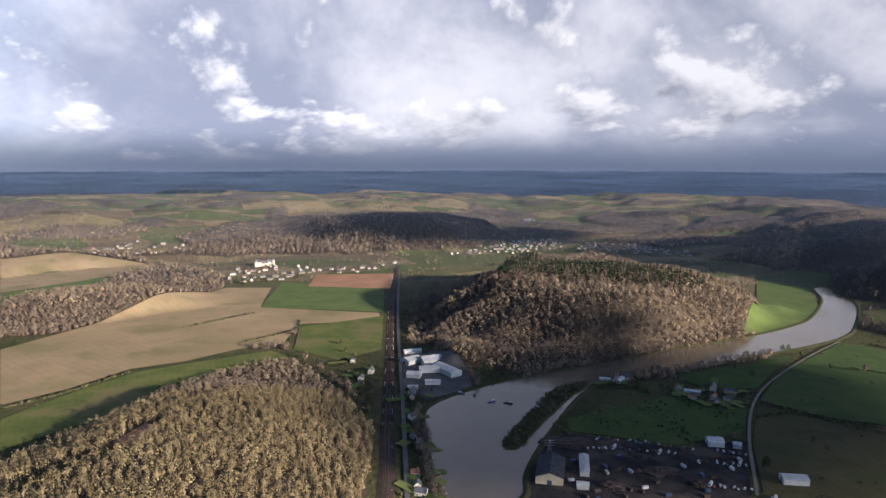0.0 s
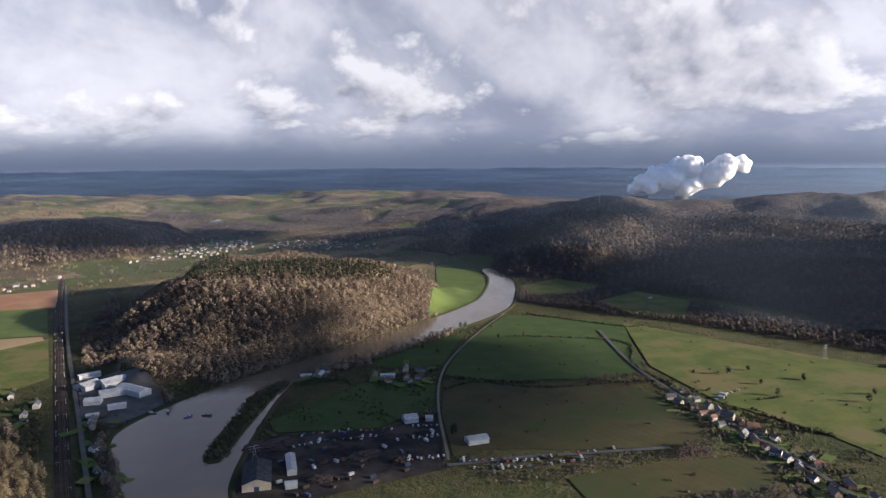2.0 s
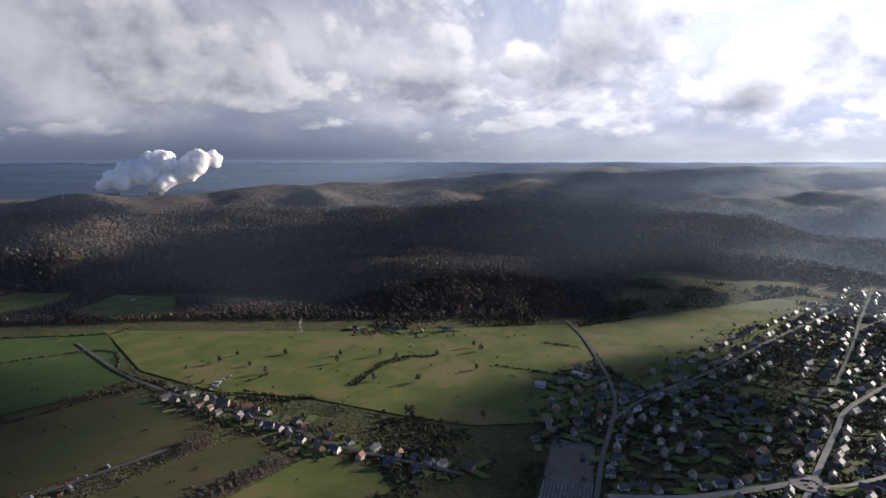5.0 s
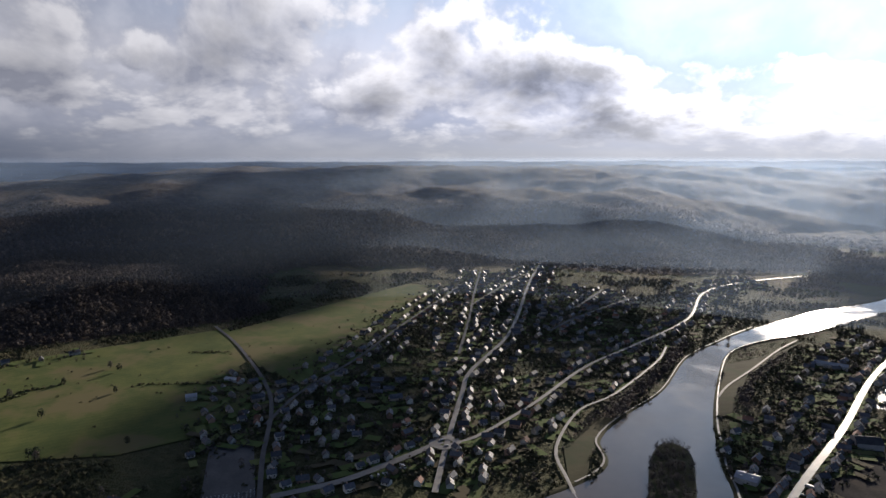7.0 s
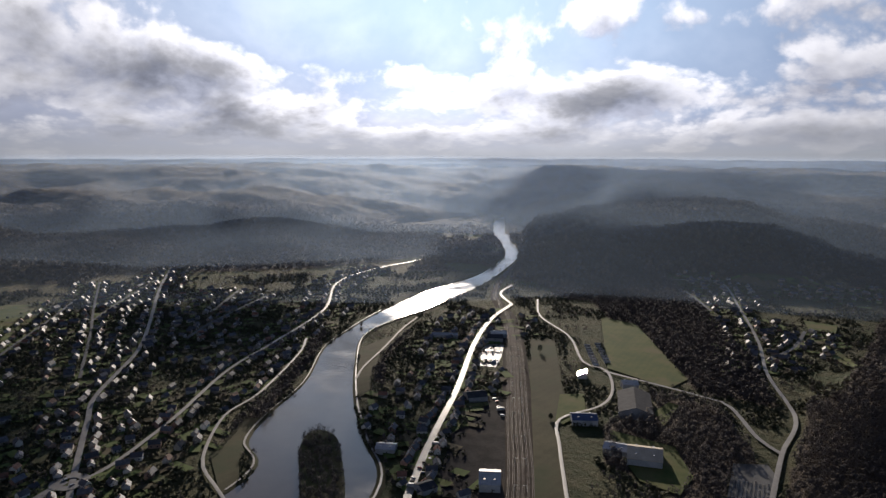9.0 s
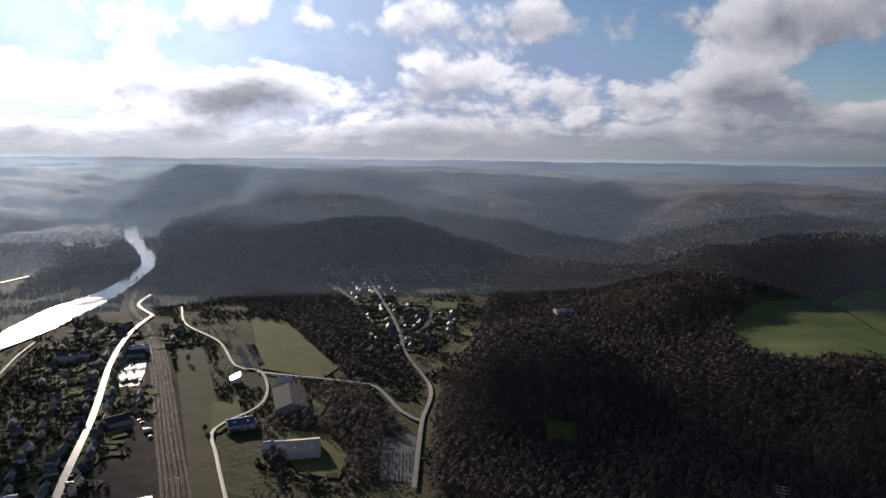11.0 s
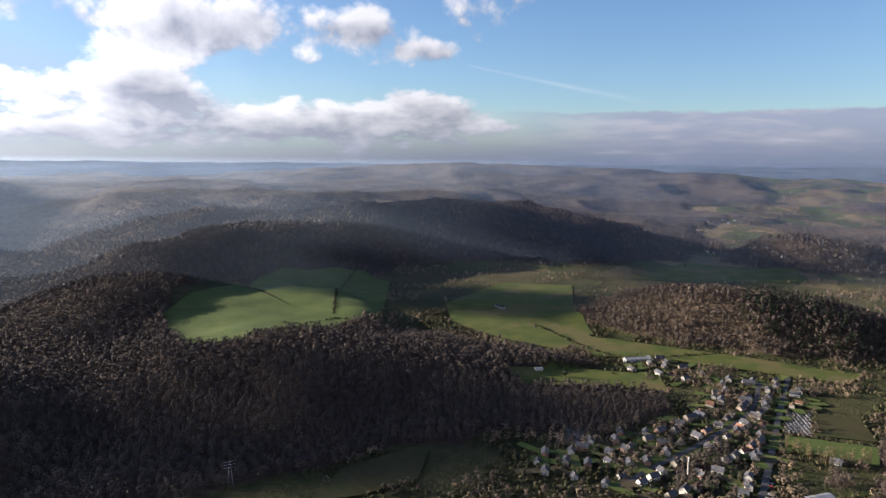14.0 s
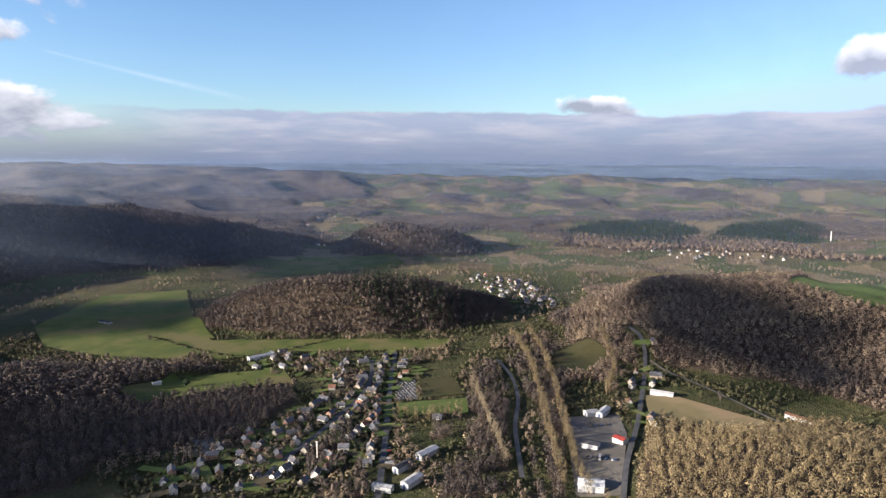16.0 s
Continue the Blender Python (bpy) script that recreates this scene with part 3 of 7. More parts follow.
FIELDS["wheat_field"] = [(-412, 1715), (-143, 1626), (-122, 1363), (-386, 1404)]
FIELDS["ploughed_field"] = [(-347, 1836), (-132, 1859), (-129, 1627), (-334, 1655)]
FIELDS["pasture_a"] = [(-266, 1232), (-119, 1327), (-100, 1079), (-160, 1016), (-243, 1077)]
FIELDS["pasture_b"] = [(-521, 768), (-491, 857), (-445, 953), (-387, 995), (-278, 1069), (-243, 1036), (-339, 932), (-388, 768), (-465, 680)]
FIELDS["stubble_b"] = [(-1258, 1906), (-1129, 2054), (-817, 2004), (-886, 1797), (-1031, 1553)]
FIELDS["wheat_b"] = [(-1022, 1539), (-907, 1778), (-845, 1742), (-846, 1272)]
FIELDS["ploughed_b"] = [(-328, 646), (-317, 695), (-294, 679), (-303, 631)]
FIELDS["water_meadow"] = [(839, 1789), (898, 1638), (792, 1395), (626, 1194), (536, 1184), (645, 1368)]
# a pasture in the dark lawn green, its shade put into the colour
FIELDS["lawn_c"] = [(489, 954), (677, 1128), (845, 977), (670, 726), (586, 730), (460, 783), (406, 839)]
FIELDS["fallow_a"] = [(397, 821), (454, 772), (605, 703), (616, 583), (548, 498), (434, 544), (343, 592), (297, 594), (338, 707)]
FIELDS["pasture_d"] = [(840, 971), (887, 838), (958, 661), (1036, 485), (1184, 219), (1005, 150), (788, 227), (707, 329), (689, 474), (665, 588), (695, 741)]
FIELDS["pasture_e"] = [(872, 1384), (1012, 1425), (1059, 1283), (928, 1224), (822, 1264)]
FIELDS["pasture_f"] = [(912, 1145), (1076, 1200), (1100, 1055), (969, 938), (895, 1034)]
FIELDS["fallow_b"] = [(372, 501), (479, 488), (587, 451), (540, 393), (446, 425), (363, 457)]
FIELDS["pasture_g"] = [(446, 389), (560, 364), (546, 286), (511, 256), (409, 376)]
FIELDS["lawn_a"] = [(146, 774), (294, 859), (381, 820), (345, 739), (254, 699), (146, 738)]
FIELDS["lawn_b"] = [(326, 933), (553, 1047), (426, 887), (357, 887)]
FIELDS["pasture_h"] = [(1043, 278), (1141, 232), (1555, -127), (1503, -195), (1004, -3), (865, 70), (954, 135), (1073, 180)]
FIELDS["pasture_i"] = [(879, 570), (1042, 250), (1038, 193), (836, 118), (735, 137), (683, 241), (682, 335), (690, 451)]
FIELDS["pasture_j"] = [(782, -983), (709, -988), (485, -796), (480, -747), (581, -749)]
FIELDS["rail_verge"] = [(757, -770), (730, -802), (493, -568), (480, -532), (366, -424), (384, -403)]
FIELDS["bank_meadow"] = [(646, -212), (716, -278), (706, -293), (615, -229), (554, -207), (564, -192)]
FIELDS["bank_park"] = [(876, -523), (920, -632), (985, -727), (829, -530), (702, -432), (693, -407)]
FIELDS["hill_meadow"] = [(-26, -1176), (-78, -1290), (-175, -1433), (-233, -1202), (-291, -1036), (-268, -988), (-142, -986), (-119, -932), (-48, -963), (-30, -1060)]
FIELDS["hill_pasture"] = [(-194, -1407), (-288, -1541), (-494, -1601), (-530, -1493), (-367, -1092), (-290, -1032), (-235, -1201)]
FIELDS["glade"] = [(161, -681), (129, -692), (121, -657), (151, -655)]
FIELDS["pitch"] = [(-633, -495), (-697, -432), (-654, -402), (-599, -468)]
FIELDS["paddock"] = [(-722, -524), (-757, -493), (-710, -441), (-666, -479)]
FIELDS["combe_meadow"] = [(-564, -1246), (-778, -1407), (-923, -1317), (-775, -1093), (-698, -926), (-563, -851), (-528, -951), (-504, -1084)]
FIELDS["stream_meadow"] = [(-644, -970), (-834, -723), (-921, -601), (-858, -581), (-704, -771), (-618, -822)]
FIELDS["pasture_k"] = [(-1104, -1345), (-1433, -1485), (-1605, -1253), (-1504, -1134), (-1244, -1228)]
FIELDS["stubble_c"] = [(-835, -251), (-854, -213), (-826, -99), (-780, -109), (-764, -222)]
FIELDS["wheat_c"] = [(-1405, -176), (-1972, -12), (-1260, -3), (-1259, -56)]
FIELDS["pasture_l"] = [(-446, -795), (-549, -792), (-647, -709), (-614, -652), (-533, -711), (-448, -739)]
FIELDS["fallow_c"] = [(-162, -603), (-240, -623), (-260, -611), (-225, -556), (-167, -547), (-128, -553)]
FIELDS["verge_a"] = [(551, -618), (534, -643), (493, -599), (484, -550), (496, -550)]
FIELDS["verge_b"] = [(441, -653), (452, -703), (437, -703), (412, -634)]
FIELDS["verge_c"] = [(443, -578), (374, -596), (325, -552), (313, -512), (351, -506), (401, -539)]
FIELDS["verge_d"] = [(429, -1112), (331, -986), (335, -972), (417, -1065)]
FIELDS["fallow_clearing"] = [(-946, -432), (-1012, -399), (-975, -349), (-871, -342), (-858, -383)]
FIELDS["verge_e"] = [(541, -1252), (486, -1262), (465, -1201), (505, -1194)]
AREAS = {}
AREAS["SCRAPYARD"] = [(74, 571), (96, 677), (139, 735), (252, 692), (334, 714), (277, 572)]
AREAS["FACTORY"] = [(-52, 882), (-64, 1054), (-12, 1056), (38, 959), (40, 895), (-17, 836)]
AREAS["CEMETERY"] = [(548, 133), (692, 151), (700, 108), (557, 86)]
AREAS["CEMETERY_B"] = [(-696, -544), (-719, -528), (-659, -481), (-640, -500)]
AREAS["GRAVES_C"] = [(279, -527), (318, -610), (296, -634), (281, -619), (248, -533)]
AREAS["WORKSHOPS"] = [(-710, -304), (-754, -255), (-700, -227), (-559, -184), (-541, -219), (-627, -263)]
AREAS["STATION_YARD"] = [(617, -515), (593, -560), (403, -389), (448, -336), (529, -427)]
AREAS["CAR_PARK"] = [(703, -611), (757, -666), (779, -701), (756, -715), (712, -668), (682, -629)]
AREAS["ROUNDABOUT"] = [(666, -91)]
COPSES = {}
COPSES["rail_copse"] = [(-72, 1330), (-13, 1724), (6, 1144), (39, 967), (59, 890), (47, 887), (-22, 1072), (-60, 1114)]
COPSES["bank_trees"] = [(-40, 799), (-26, 800), (-5, 660), (4, 572), (-9, 572), (-26, 684)]
COPSES["spur"] = [(-436, 637), (-372, 735), (-341, 914), (-260, 999), (-215, 1030), (-124, 883), (-78, 728), (-59, 569), (-50, 489), (-199, 463), (-330, 472)]
COPSES["field_wood"] = [(-765, 1143), (-1009, 1519), (-957, 1706), (-844, 2027), (-583, 1800), (-525, 1596), (-605, 1333), (-685, 1175)]
COPSES["hedge_wood"] = [(-340, 1092), (-298, 1150), (-276, 1254), (-257, 1189), (-252, 1058)]
COPSES["quay_wood"] = [(651, -211), (764, -319), (942, -468), (982, -522), (925, -483), (695, -287), (637, -238)]
COPSES["gully"] = [(395, -509), (457, -592), (432, -730), (320, -658), (324, -616), (279, -517)]
COPSES["valley_wood"] = [(490, -712), (412, -741), (320, -649), (259, -563), (314, -497), (370, -613)]
COPSES["poplars"] = [(-580, -406), (-712, -438), (-819, -485), (-824, -436), (-683, -342), (-522, -243), (-471, -318), (-547, -376)]
COPSES["brook_wood"] = [(-982, -522), (-1026, -459), (-783, -337), (-534, -227), (-530, -236), (-692, -332), (-772, -388)]
COPSES["alder_wood"] = [(-918, -396), (-960, -333), (-846, -284), (-742, -319)]
COPSES["mound_wood"] = [(-495, -528), (-549, -520), (-537, -467), (-435, -372), (-410, -410)]
COPSES["meadow_wood"] = [(775, 1233), (856, 1057), (954, 901), (1105, 518), (1257, 192), (1331, 155), (1411, 218), (1201, 454), (1130, 779), (1085, 1024), (1077, 1242), (1024, 1441), (909, 1418)]
COPSES["hedge_c"] = [(506, 735), (581, 723), (616, 715), (591, 699), (516, 713)]
COPSES["hedge_d"] = [(521, 548), (562, 552), (566, 519), (536, 475), (490, 482)]
COPSES["hedge_e"] = [(427, 421), (487, 402), (557, 383), (537, 376), (462, 389), (423, 403)]
COPSES["island"] = [(512, -246), (612, -297), (636, -320), (625, -333), (589, -323), (494, -272)]
COPSES["bank_grove"] = [(756, -458), (812, -504), (872, -581), (903, -641), (780, -560), (702, -468)]
COPSES["islet"] = [(70, 713), (118, 816), (158, 886), (172, 879), (118, 771), (83, 703)]
COPSES["south_strip"] = [(1951, -256), (1826, -479), (1635, -852), (1563, -1176), (1602, -1383), (1812, -1364), (2180, -745), (2276, -303)]
COPSES["south_wood"] = [(347, -835), (317, -859), (459, -1390), (563, -1710), (459, -1782), (418, -2449), (212, -1787), (94, -1240), (-53, -1223), (-51, -955), (23, -804), (37, -551), (235, -521), (277, -647)]
COPSES["south_wood_b"] = [(1051, -1206), (957, -1448), (659, -1144), (434, -901), (355, -797), (444, -764), (466, -775), (743, -968), (905, -1095), (950, -1082)]
COPSES["front_wood"] = [(189, -1088), (-27, -984), (-204, -757), (-333, -638), (-297, -607), (-233, -639), (-143, -616), (-69, -612), (-11, -600), (122, -649)]
COPSES["scrub_a"] = [(-830, -521), (-867, -465), (-982, -522), (-1026, -459), (-783, -337), (-680, -291), (-666, -312), (-772, -388), (-751, -418), (-819, -485)]
COPSES["scrub_b"] = [(-761, -234), (-798, -148), (-745, -126), (-684, -168), (-683, -203)]
COPSES["brook"] = [(-277, -759), (-413, -717), (-493, -710), (-584, -653), (-558, -623), (-472, -621), (-364, -630), (-282, -663)]
CLEARINGS = {}
CLEARINGS["ride"] = [(-404, 587), (-361, 614), (-318, 642), (-302, 706), (-291, 694), (-305, 626), (-347, 598), (-390, 566)]
CLEARINGS["ride_b"] = [(-237, 1050), (-189, 986), (-101, 814), (-78, 728), (-79, 708), (-108, 805), (-199, 972), (-242, 1012)]
CLEARINGS["town"] = [(1192, 258), (1295, 47), (1794, -352), (1574, -831), (1576, -1172), (1109, -647), (989, -490), (641, -202), (522, -191), (594, 85)]
CLEARINGS["combe"] = [(-40, -1295), (-131, -1430), (-244, -1431), (-296, -1089), (-328, -1063), (-119, -936), (-42, -979)]
CLEARINGS["west_bank"] = [(805, -523), (985, -740), (1005, -946), (953, -1009), (707, -832), (782, -983), (483, -792), (491, -622), (361, -423), (459, -307)]
CLEARINGS["side_village"] = [(963, -1459), (852, -1540), (792, -1598), (563, -1710), (459, -1390), (407, -1065), (317, -859), (356, -857), (434, -901), (659, -1144)]
HEDGES = {}
HEDGES["a"] = [(-545, 805), (-504, 854), (-454, 954)]
HEDGES["b"] = [(-345, 1112), (-272, 1210), (-276, 1279)]
HEDGES["c"] = [(-475, 1227), (-383, 1351)]
HEDGES["d"] = [(454, 772), (509, 728), (605, 703), (677, 675)]
HEDGES["e"] = [(612, 980), (748, 866), (679, 761), (660, 658)]
HEDGES["f"] = [(681, 551), (680, 486), (694, 452)]
HEDGES["g"] = [(714, 568), (747, 563)]
HEDGES["h"] = [(660, 576), (672, 476)]
HEDGES["i"] = [(725, 1117), (821, 950), (872, 943)]
HEDGES["j"] = [(379, 785), (424, 794), (463, 777), (506, 749)]
HEDGES["k"] = [(-546, -895), (-549, -792), (-611, -787)]
HEDGES["l"] = [(-837, -726), (-894, -627), (-937, -577)]
HEDGES["m"] = [(-194, -1050), (-227, -1035), (-289, -1061)]
HEDGES["n"] = [(-478, -1594), (-384, -1409), (-288, -1095)]
HEDGES["o"] = [(-962, -258), (-907, -157), (-852, -84)]
HEDGES["p"] = [(751, 428), (839, 434), (884, 413)]
HEDGES["q"] = [(1042, 250), (1038, 193)]
HEDGES["r"] = [(901, 283), (894, 182), (911, 153)]
HEDGES["s"] = [(170, 868), (197, 890), (240, 909)]
HEDGES["t"] = [(197, 890), (265, 885), (273, 862)]
HEDGES["ua"] = [(-502, -1190), (-516, -976), (-558, -805)]
HEDGES["ub"] = [(-441, -798), (-545, -786), (-667, -707)]
HEDGES["uc"] = [(-640, -1011), (-651, -811), (-812, -754)]
HEDGES["ud"] = [(-489, -1003), (-538, -867), (-637, -782)]
HEDGES["ue"] = [(-492, -1160), (-533, -967), (-592, -855)]
HEDGES["uf"] = [(-443, -820), (-553, -785), (-679, -728)]
HEDGES["ug"] = [(410, 828), (467, 770)]
HEDGES["uh"] = [(754, 438), (870, 434), (916, 380)]
HAMLETS = {}
HAMLETS["river_village"] = ([(21, 2252), (99, 2566), (277, 2855), (460, 2730), (444, 2448), (223, 2285)], 120)
HAMLETS["meander_village"] = ([(478, 2519), (680, 2650), (850, 2376), (817, 2337), (594, 2387)], 45)
HAMLETS["chateau_village"] = ([(-555, 1712), (-598, 1950), (-380, 2012), (-350, 1855), (-450, 1697)], 34)
HAMLETS["west_village"] = ([(-1131, 2090), (-1140, 2328), (-902, 2366), (-836, 2190), (-961, 2023)], 22)
HAMLETS["bend_village"] = ([(465, 2448), (831, 2379), (848, 2211), (618, 2327)], 18)
HAMLETS["mid_village"] = ([(-359, 1902), (-147, 2079), (-137, 1931), (-286, 1846)], 12)
HAMLETS["lit_village"] = ([(-1382, -861), (-1482, -881), (-1466, -743), (-1244, -540), (-1198, -544), (-1277, -715)], 60)
HAMLETS["ridge_village"] = ([(-2217, -950), (-2358, -900), (-2301, -639), (-2326, -219), (-2262, -213), (-2094, -546)], 34)
HAMLETS["far_village"] = ([(-1771, -1952), (-2102, -2278), (-2382, -2197), (-2331, -2013), (-2154, -1924)], 26)
HAMLETS["low_village"] = ([(-1749, -1412), (-2477, -1476), (-2392, -1425), (-1744, -1361)], 12)
HAMLETS["hill_hamlet"] = ([(690, -1444), (747, -1598), (571, -1732), (517, -1590), (523, -1427)], 36)
HAMLETS["east_hamlet"] = ([(-645, -779), (-710, -765), (-704, -699), (-743, -645), (-713, -619), (-603, -752)], 12)
HAMLETS["field_hamlet"] = ([(-1684, -1688), (-1627, -1315), (-1615, -1305), (-1655, -1632)], 14)
HAMLETS["meadow_farms"] = ([(1003, 574), (1047, 470), (1096, 366), (1074, 358), (969, 554)], 7)
HAMLETS["slope_farms"] = ([(801, 193), (951, 160), (819, 94), (742, 59), (656, 75), (654, 170)], 16)
HAMLETS["old_village"] = ([(-420, -565), (-489, -566), (-584, -581), (-701, -608), (-649, -564), (-533, -531), (-459, -507), (-391, -455), (-326, -527), (-350, -555)], 60)
HAMLETS["yard_cottages"] = ([(-142, 1014), (-103, 1015), (-88, 884), (-117, 884)], 4)
HAMLETS["lawn_farm"] = ([(311, 887), (365, 888), (395, 853), (373, 819), (324, 840)], 7)
HAMLETS["quay_cottages"] = ([(221, 926), (264, 940), (265, 914), (222, 897)], 3)
TREE_ROWS = [[(-1000, -531), (-884, -441), (-762, -363), (-641, -290), (-549, -233)], [(-1034, -516), (-899, -420), (-740, -325), (-628, -262), (-549, -211)], [(-748, -456), (-658, -381), (-586, -322), (-557, -299)], [(-1048, -394), (-932, -327), (-813, -292)], [(-605, -473), (-612, -430), (-651, -408)]]
CARAVAN_ROWS = [[(676, -817), (593, -740)], [(671, -836), (593, -765)]]
PINE_STRIPS = [[(-2342, -1073), (-2779, -1064), (-2970, -831), (-2681, -620), (-2341, -613), (-2316, -842)], [(-2433, -557), (-2866, -557), (-3174, -373), (-3008, -223), (-2558, -227)]]
FAR_WATER = [(322, 3188), (440, 3492), (466, 3130), (619, 2886), (524, 2897), (412, 2968)]
FIR_ZONE = [(155, 1914), (225, 1515), (325, 1448), (409, 1326), (518, 1314), (480, 1243), (373, 1204), (228, 1247), (107, 1312)]
PLANT = [((2810, 3120, 96), 1), ((2990, 2980, 96), 2)]
HALLS = []
HALLS += [((101, 608), (111, 655), 26, 7, 'slate', 'large dark scrapyard shed with a cream open gable'), ((126, 603), (137, 601), 9, 4, 'white', 'small white shed in the scrapyard'), ((145, 664), (138, 625), 9, 5, 'grey_sheet', 'grey sheet shed with a ribbed roof in the scrapyard'), ((287, 704), (303, 702), 16, 5, 'white', 'white and blue depot hall beside the farm lane'), ((312, 697), (320, 694), 9, 4, 'white', 'small white depot shed'), ((324, 616), (347, 613), 14, 5, 'white', 'white barn beside the farm lane'), ((-58, 998), (-38, 1015), 22, 6, 'white', 'white flat works hall by the river'), ((-33, 999), (-3, 1012), 26, 6, 'grey_sheet', 'grey works hall by the river'), ((-34, 959), (6, 964), 16, 6, 'white', 'long white works hall by the river'), ((-7, 976), (20, 936), 18, 7, 'white', 'white works hall with a pale roof'), ((-50, 939), (-31, 935), 16, 5, 'white', 'low white works building'), ((-24, 904), (-3, 904), 9, 5, 'white', 'narrow white works shed'), ((-62, 1054), (-35, 1063), 10, 5, 'grey_sheet', 'grey works shed'), ((-47, 883), (-33, 883), 8, 4, 'white', 'white boat shed')]
HALLS += [((389, -538), (362, -557), 34, 7, 'cream_roof', 'long works hall with a pale sheet roof'), ((414, -534), (393, -545), 20, 6, 'grey_sheet', 'low grey annexe of the works hall'), ((489, -683), (444, -627), 38, 7, 'slate', 'dark industrial hall with a black roof'), ((485, -564), (466, -585), 22, 6, 'blue', 'blue-grey sheet hall'), ((522, -703), (509, -718), 18, 6, 'grey_sheet', 'grey sheet workshop'), ((806, -731), (792, -752), 22, 6, 'white', 'white supermarket beside the station road'), ((609, -513), (600, -536), 22, 6, 'slate', 'dark roofed depot beside the station road'), ((438, -386), (425, -400), 30, 7, 'white', 'pale station shed with a white roof'), ((555, -350), (541, -364), 16, 5, 'grey_sheet', 'pale hall among the gardens'), ((864, -654), (835, -685), 14, 5, 'grey_sheet', 'long grey shed among the gardens'), ((457, -331), (456, -346), 16, 6, 'slate', 'long railway shed with a slate roof'), ((-643, -255), (-645, -238), 11, 5, 'slate', 'dark workshop with a black roof'), ((-673, -231), (-669, -218), 10, 5, 'red', 'red painted garage beside the road'), ((-726, -286), (-738, -277), 10, 5, 'white', 'white workshop')]
HALLS += [((-731, -271), (-757, -271), 8, 5, 'white', 'narrow white workshop'), ((-557, -224), (-565, -202), 16, 6, 'grey_sheet', 'grey workshop with a sheet roof'), ((-849, -247), (-852, -219), 9, 4, 'white', 'white house with a long tiled roof beside the lane'), ((-465, -354), (-489, -354), 9, 5, 'white', 'long white shed with a pale roof'), ((-521, -379), (-547, -376), 9, 5, 'grey_sheet', 'grey shed among poplars'), ((-485, -380), (-506, -378), 8, 5, 'slate', 'dark roofed barn'), ((-450, -378), (-455, -360), 8, 4, 'grey_sheet', 'long flat garage block'), ((-618, -429), (-624, -420), 8, 4, 'grey_sheet', 'grey sports pavilion'), ((-859, -91), (-850, -61), 7, 4, 'tile', 'long low stable with a red roof'), ((-648, -1182), (-650, -1153), 8, 4, 'slate', 'dark farm hall in the hollow meadow'), ((-645, -779), (-681, -770), 10, 5, 'grey_sheet', 'grey barn beside the brook'), ((-492, -782), (-502, -780), 6, 4, 'white', 'small white barn'), ((835, 208), (838, 195), 14, 5, 'white', 'white sheet barn in the sloping pasture'), ((904, 172), (892, 148), 8, 4, 'white', 'white greenhouse tunnels')]
HALLS += [((1042, 1123), (1050, 1121), 3, 2, 'white', 'little white hut'), ((263, -1167), (227, -1187), 22, 6, 'white', 'pale mill hall in the wooded side valley'), ((321, 871), (340, 863), 8, 4, 'grey_sheet', 'low farm shed beside the orchard'), ((221, 926), (236, 922), 8, 4, 'white', 'white lock house by the river'), ((242, 908), (256, 929), 7, 4, 'grey_sheet', 'grey boat shed by the river')]
HALLS += [((794, -714), (777, -732), 22, 6, 'slate', 'flat dark roofed shop beside the car park')]
PARKED = []
PARKED += [([(167, 717), (214, 708), (252, 692), (266, 690)], 22), ([(155, 691), (202, 687), (252, 675)], 22), ([(258, 659), (305, 648)], 10), ([(244, 609), (288, 598)], 12), ([(291, 685), (317, 677)], 6), ([(298, 580), (346, 557), (390, 543)], 26), ([(300, 561), (337, 544), (390, 533), (420, 525)], 26), ([(411, 542), (459, 534)], 5)]
PARKED += [([(647, 590), (728, 608)], 9), ([(720, -628), (701, -650)], 8), ([(618, -563), (541, -511)], 7), ([(-532, -424), (-493, -389)], 9), ([(-619, -240), (-625, -213)], 7), ([(-702, -270), (-712, -254)], 4), ([(687, -84), (654, -91)], 3), ([(600, -10), (622, -52)], 8)]
PARKED += [([(468, -329), (537, -418)], 12), ([(713, -630), (695, -645)], 12), ([(747, -664), (730, -684)], 12)]
LONE_TREES = []
LONE_TREES += [(837, 597), (749, 568), (768, 609), (828, 501), (884, 459), (873, 427), (916, 380), (962, 326), (777, 414), (684, 322), (679, 313), (632, 483), (321, 640), (763, 659), (804, 660), (873, 302), (795, 357), (1055, 421), (309, 968), (317, 965), (322, 943), (263, 886), (327, 899), (551, 1070), (560, 1070), (569, 1047), (324, 647), (-170, 1111), (-156, 1061), (-115, 933)]
LONE_TREES += [(-117, 779), (430, 969), (443, 941), (618, 963), (577, 979), (-427, -555), (-625, -596), (-825, -606), (-736, -585), (-995, -355), (-966, -327), (-872, -167), (-872, -190), (-1364, -1413), (-625, -996), (-528, -951), (-519, -750), (-377, -580), (-312, -586), (-428, -569), (-370, -641), (834, 594), (687, 316), (709, 237), (978, 343), (862, 515), (730, -736), (502, -549), (694, -731), (642, -729)]
LONE_TREES += [(994, -598)]
BIRCH_EDGE = [(-428, 623), (-403, 677), (-368, 728), (-339, 812), (-308, 934), (-258, 991)]
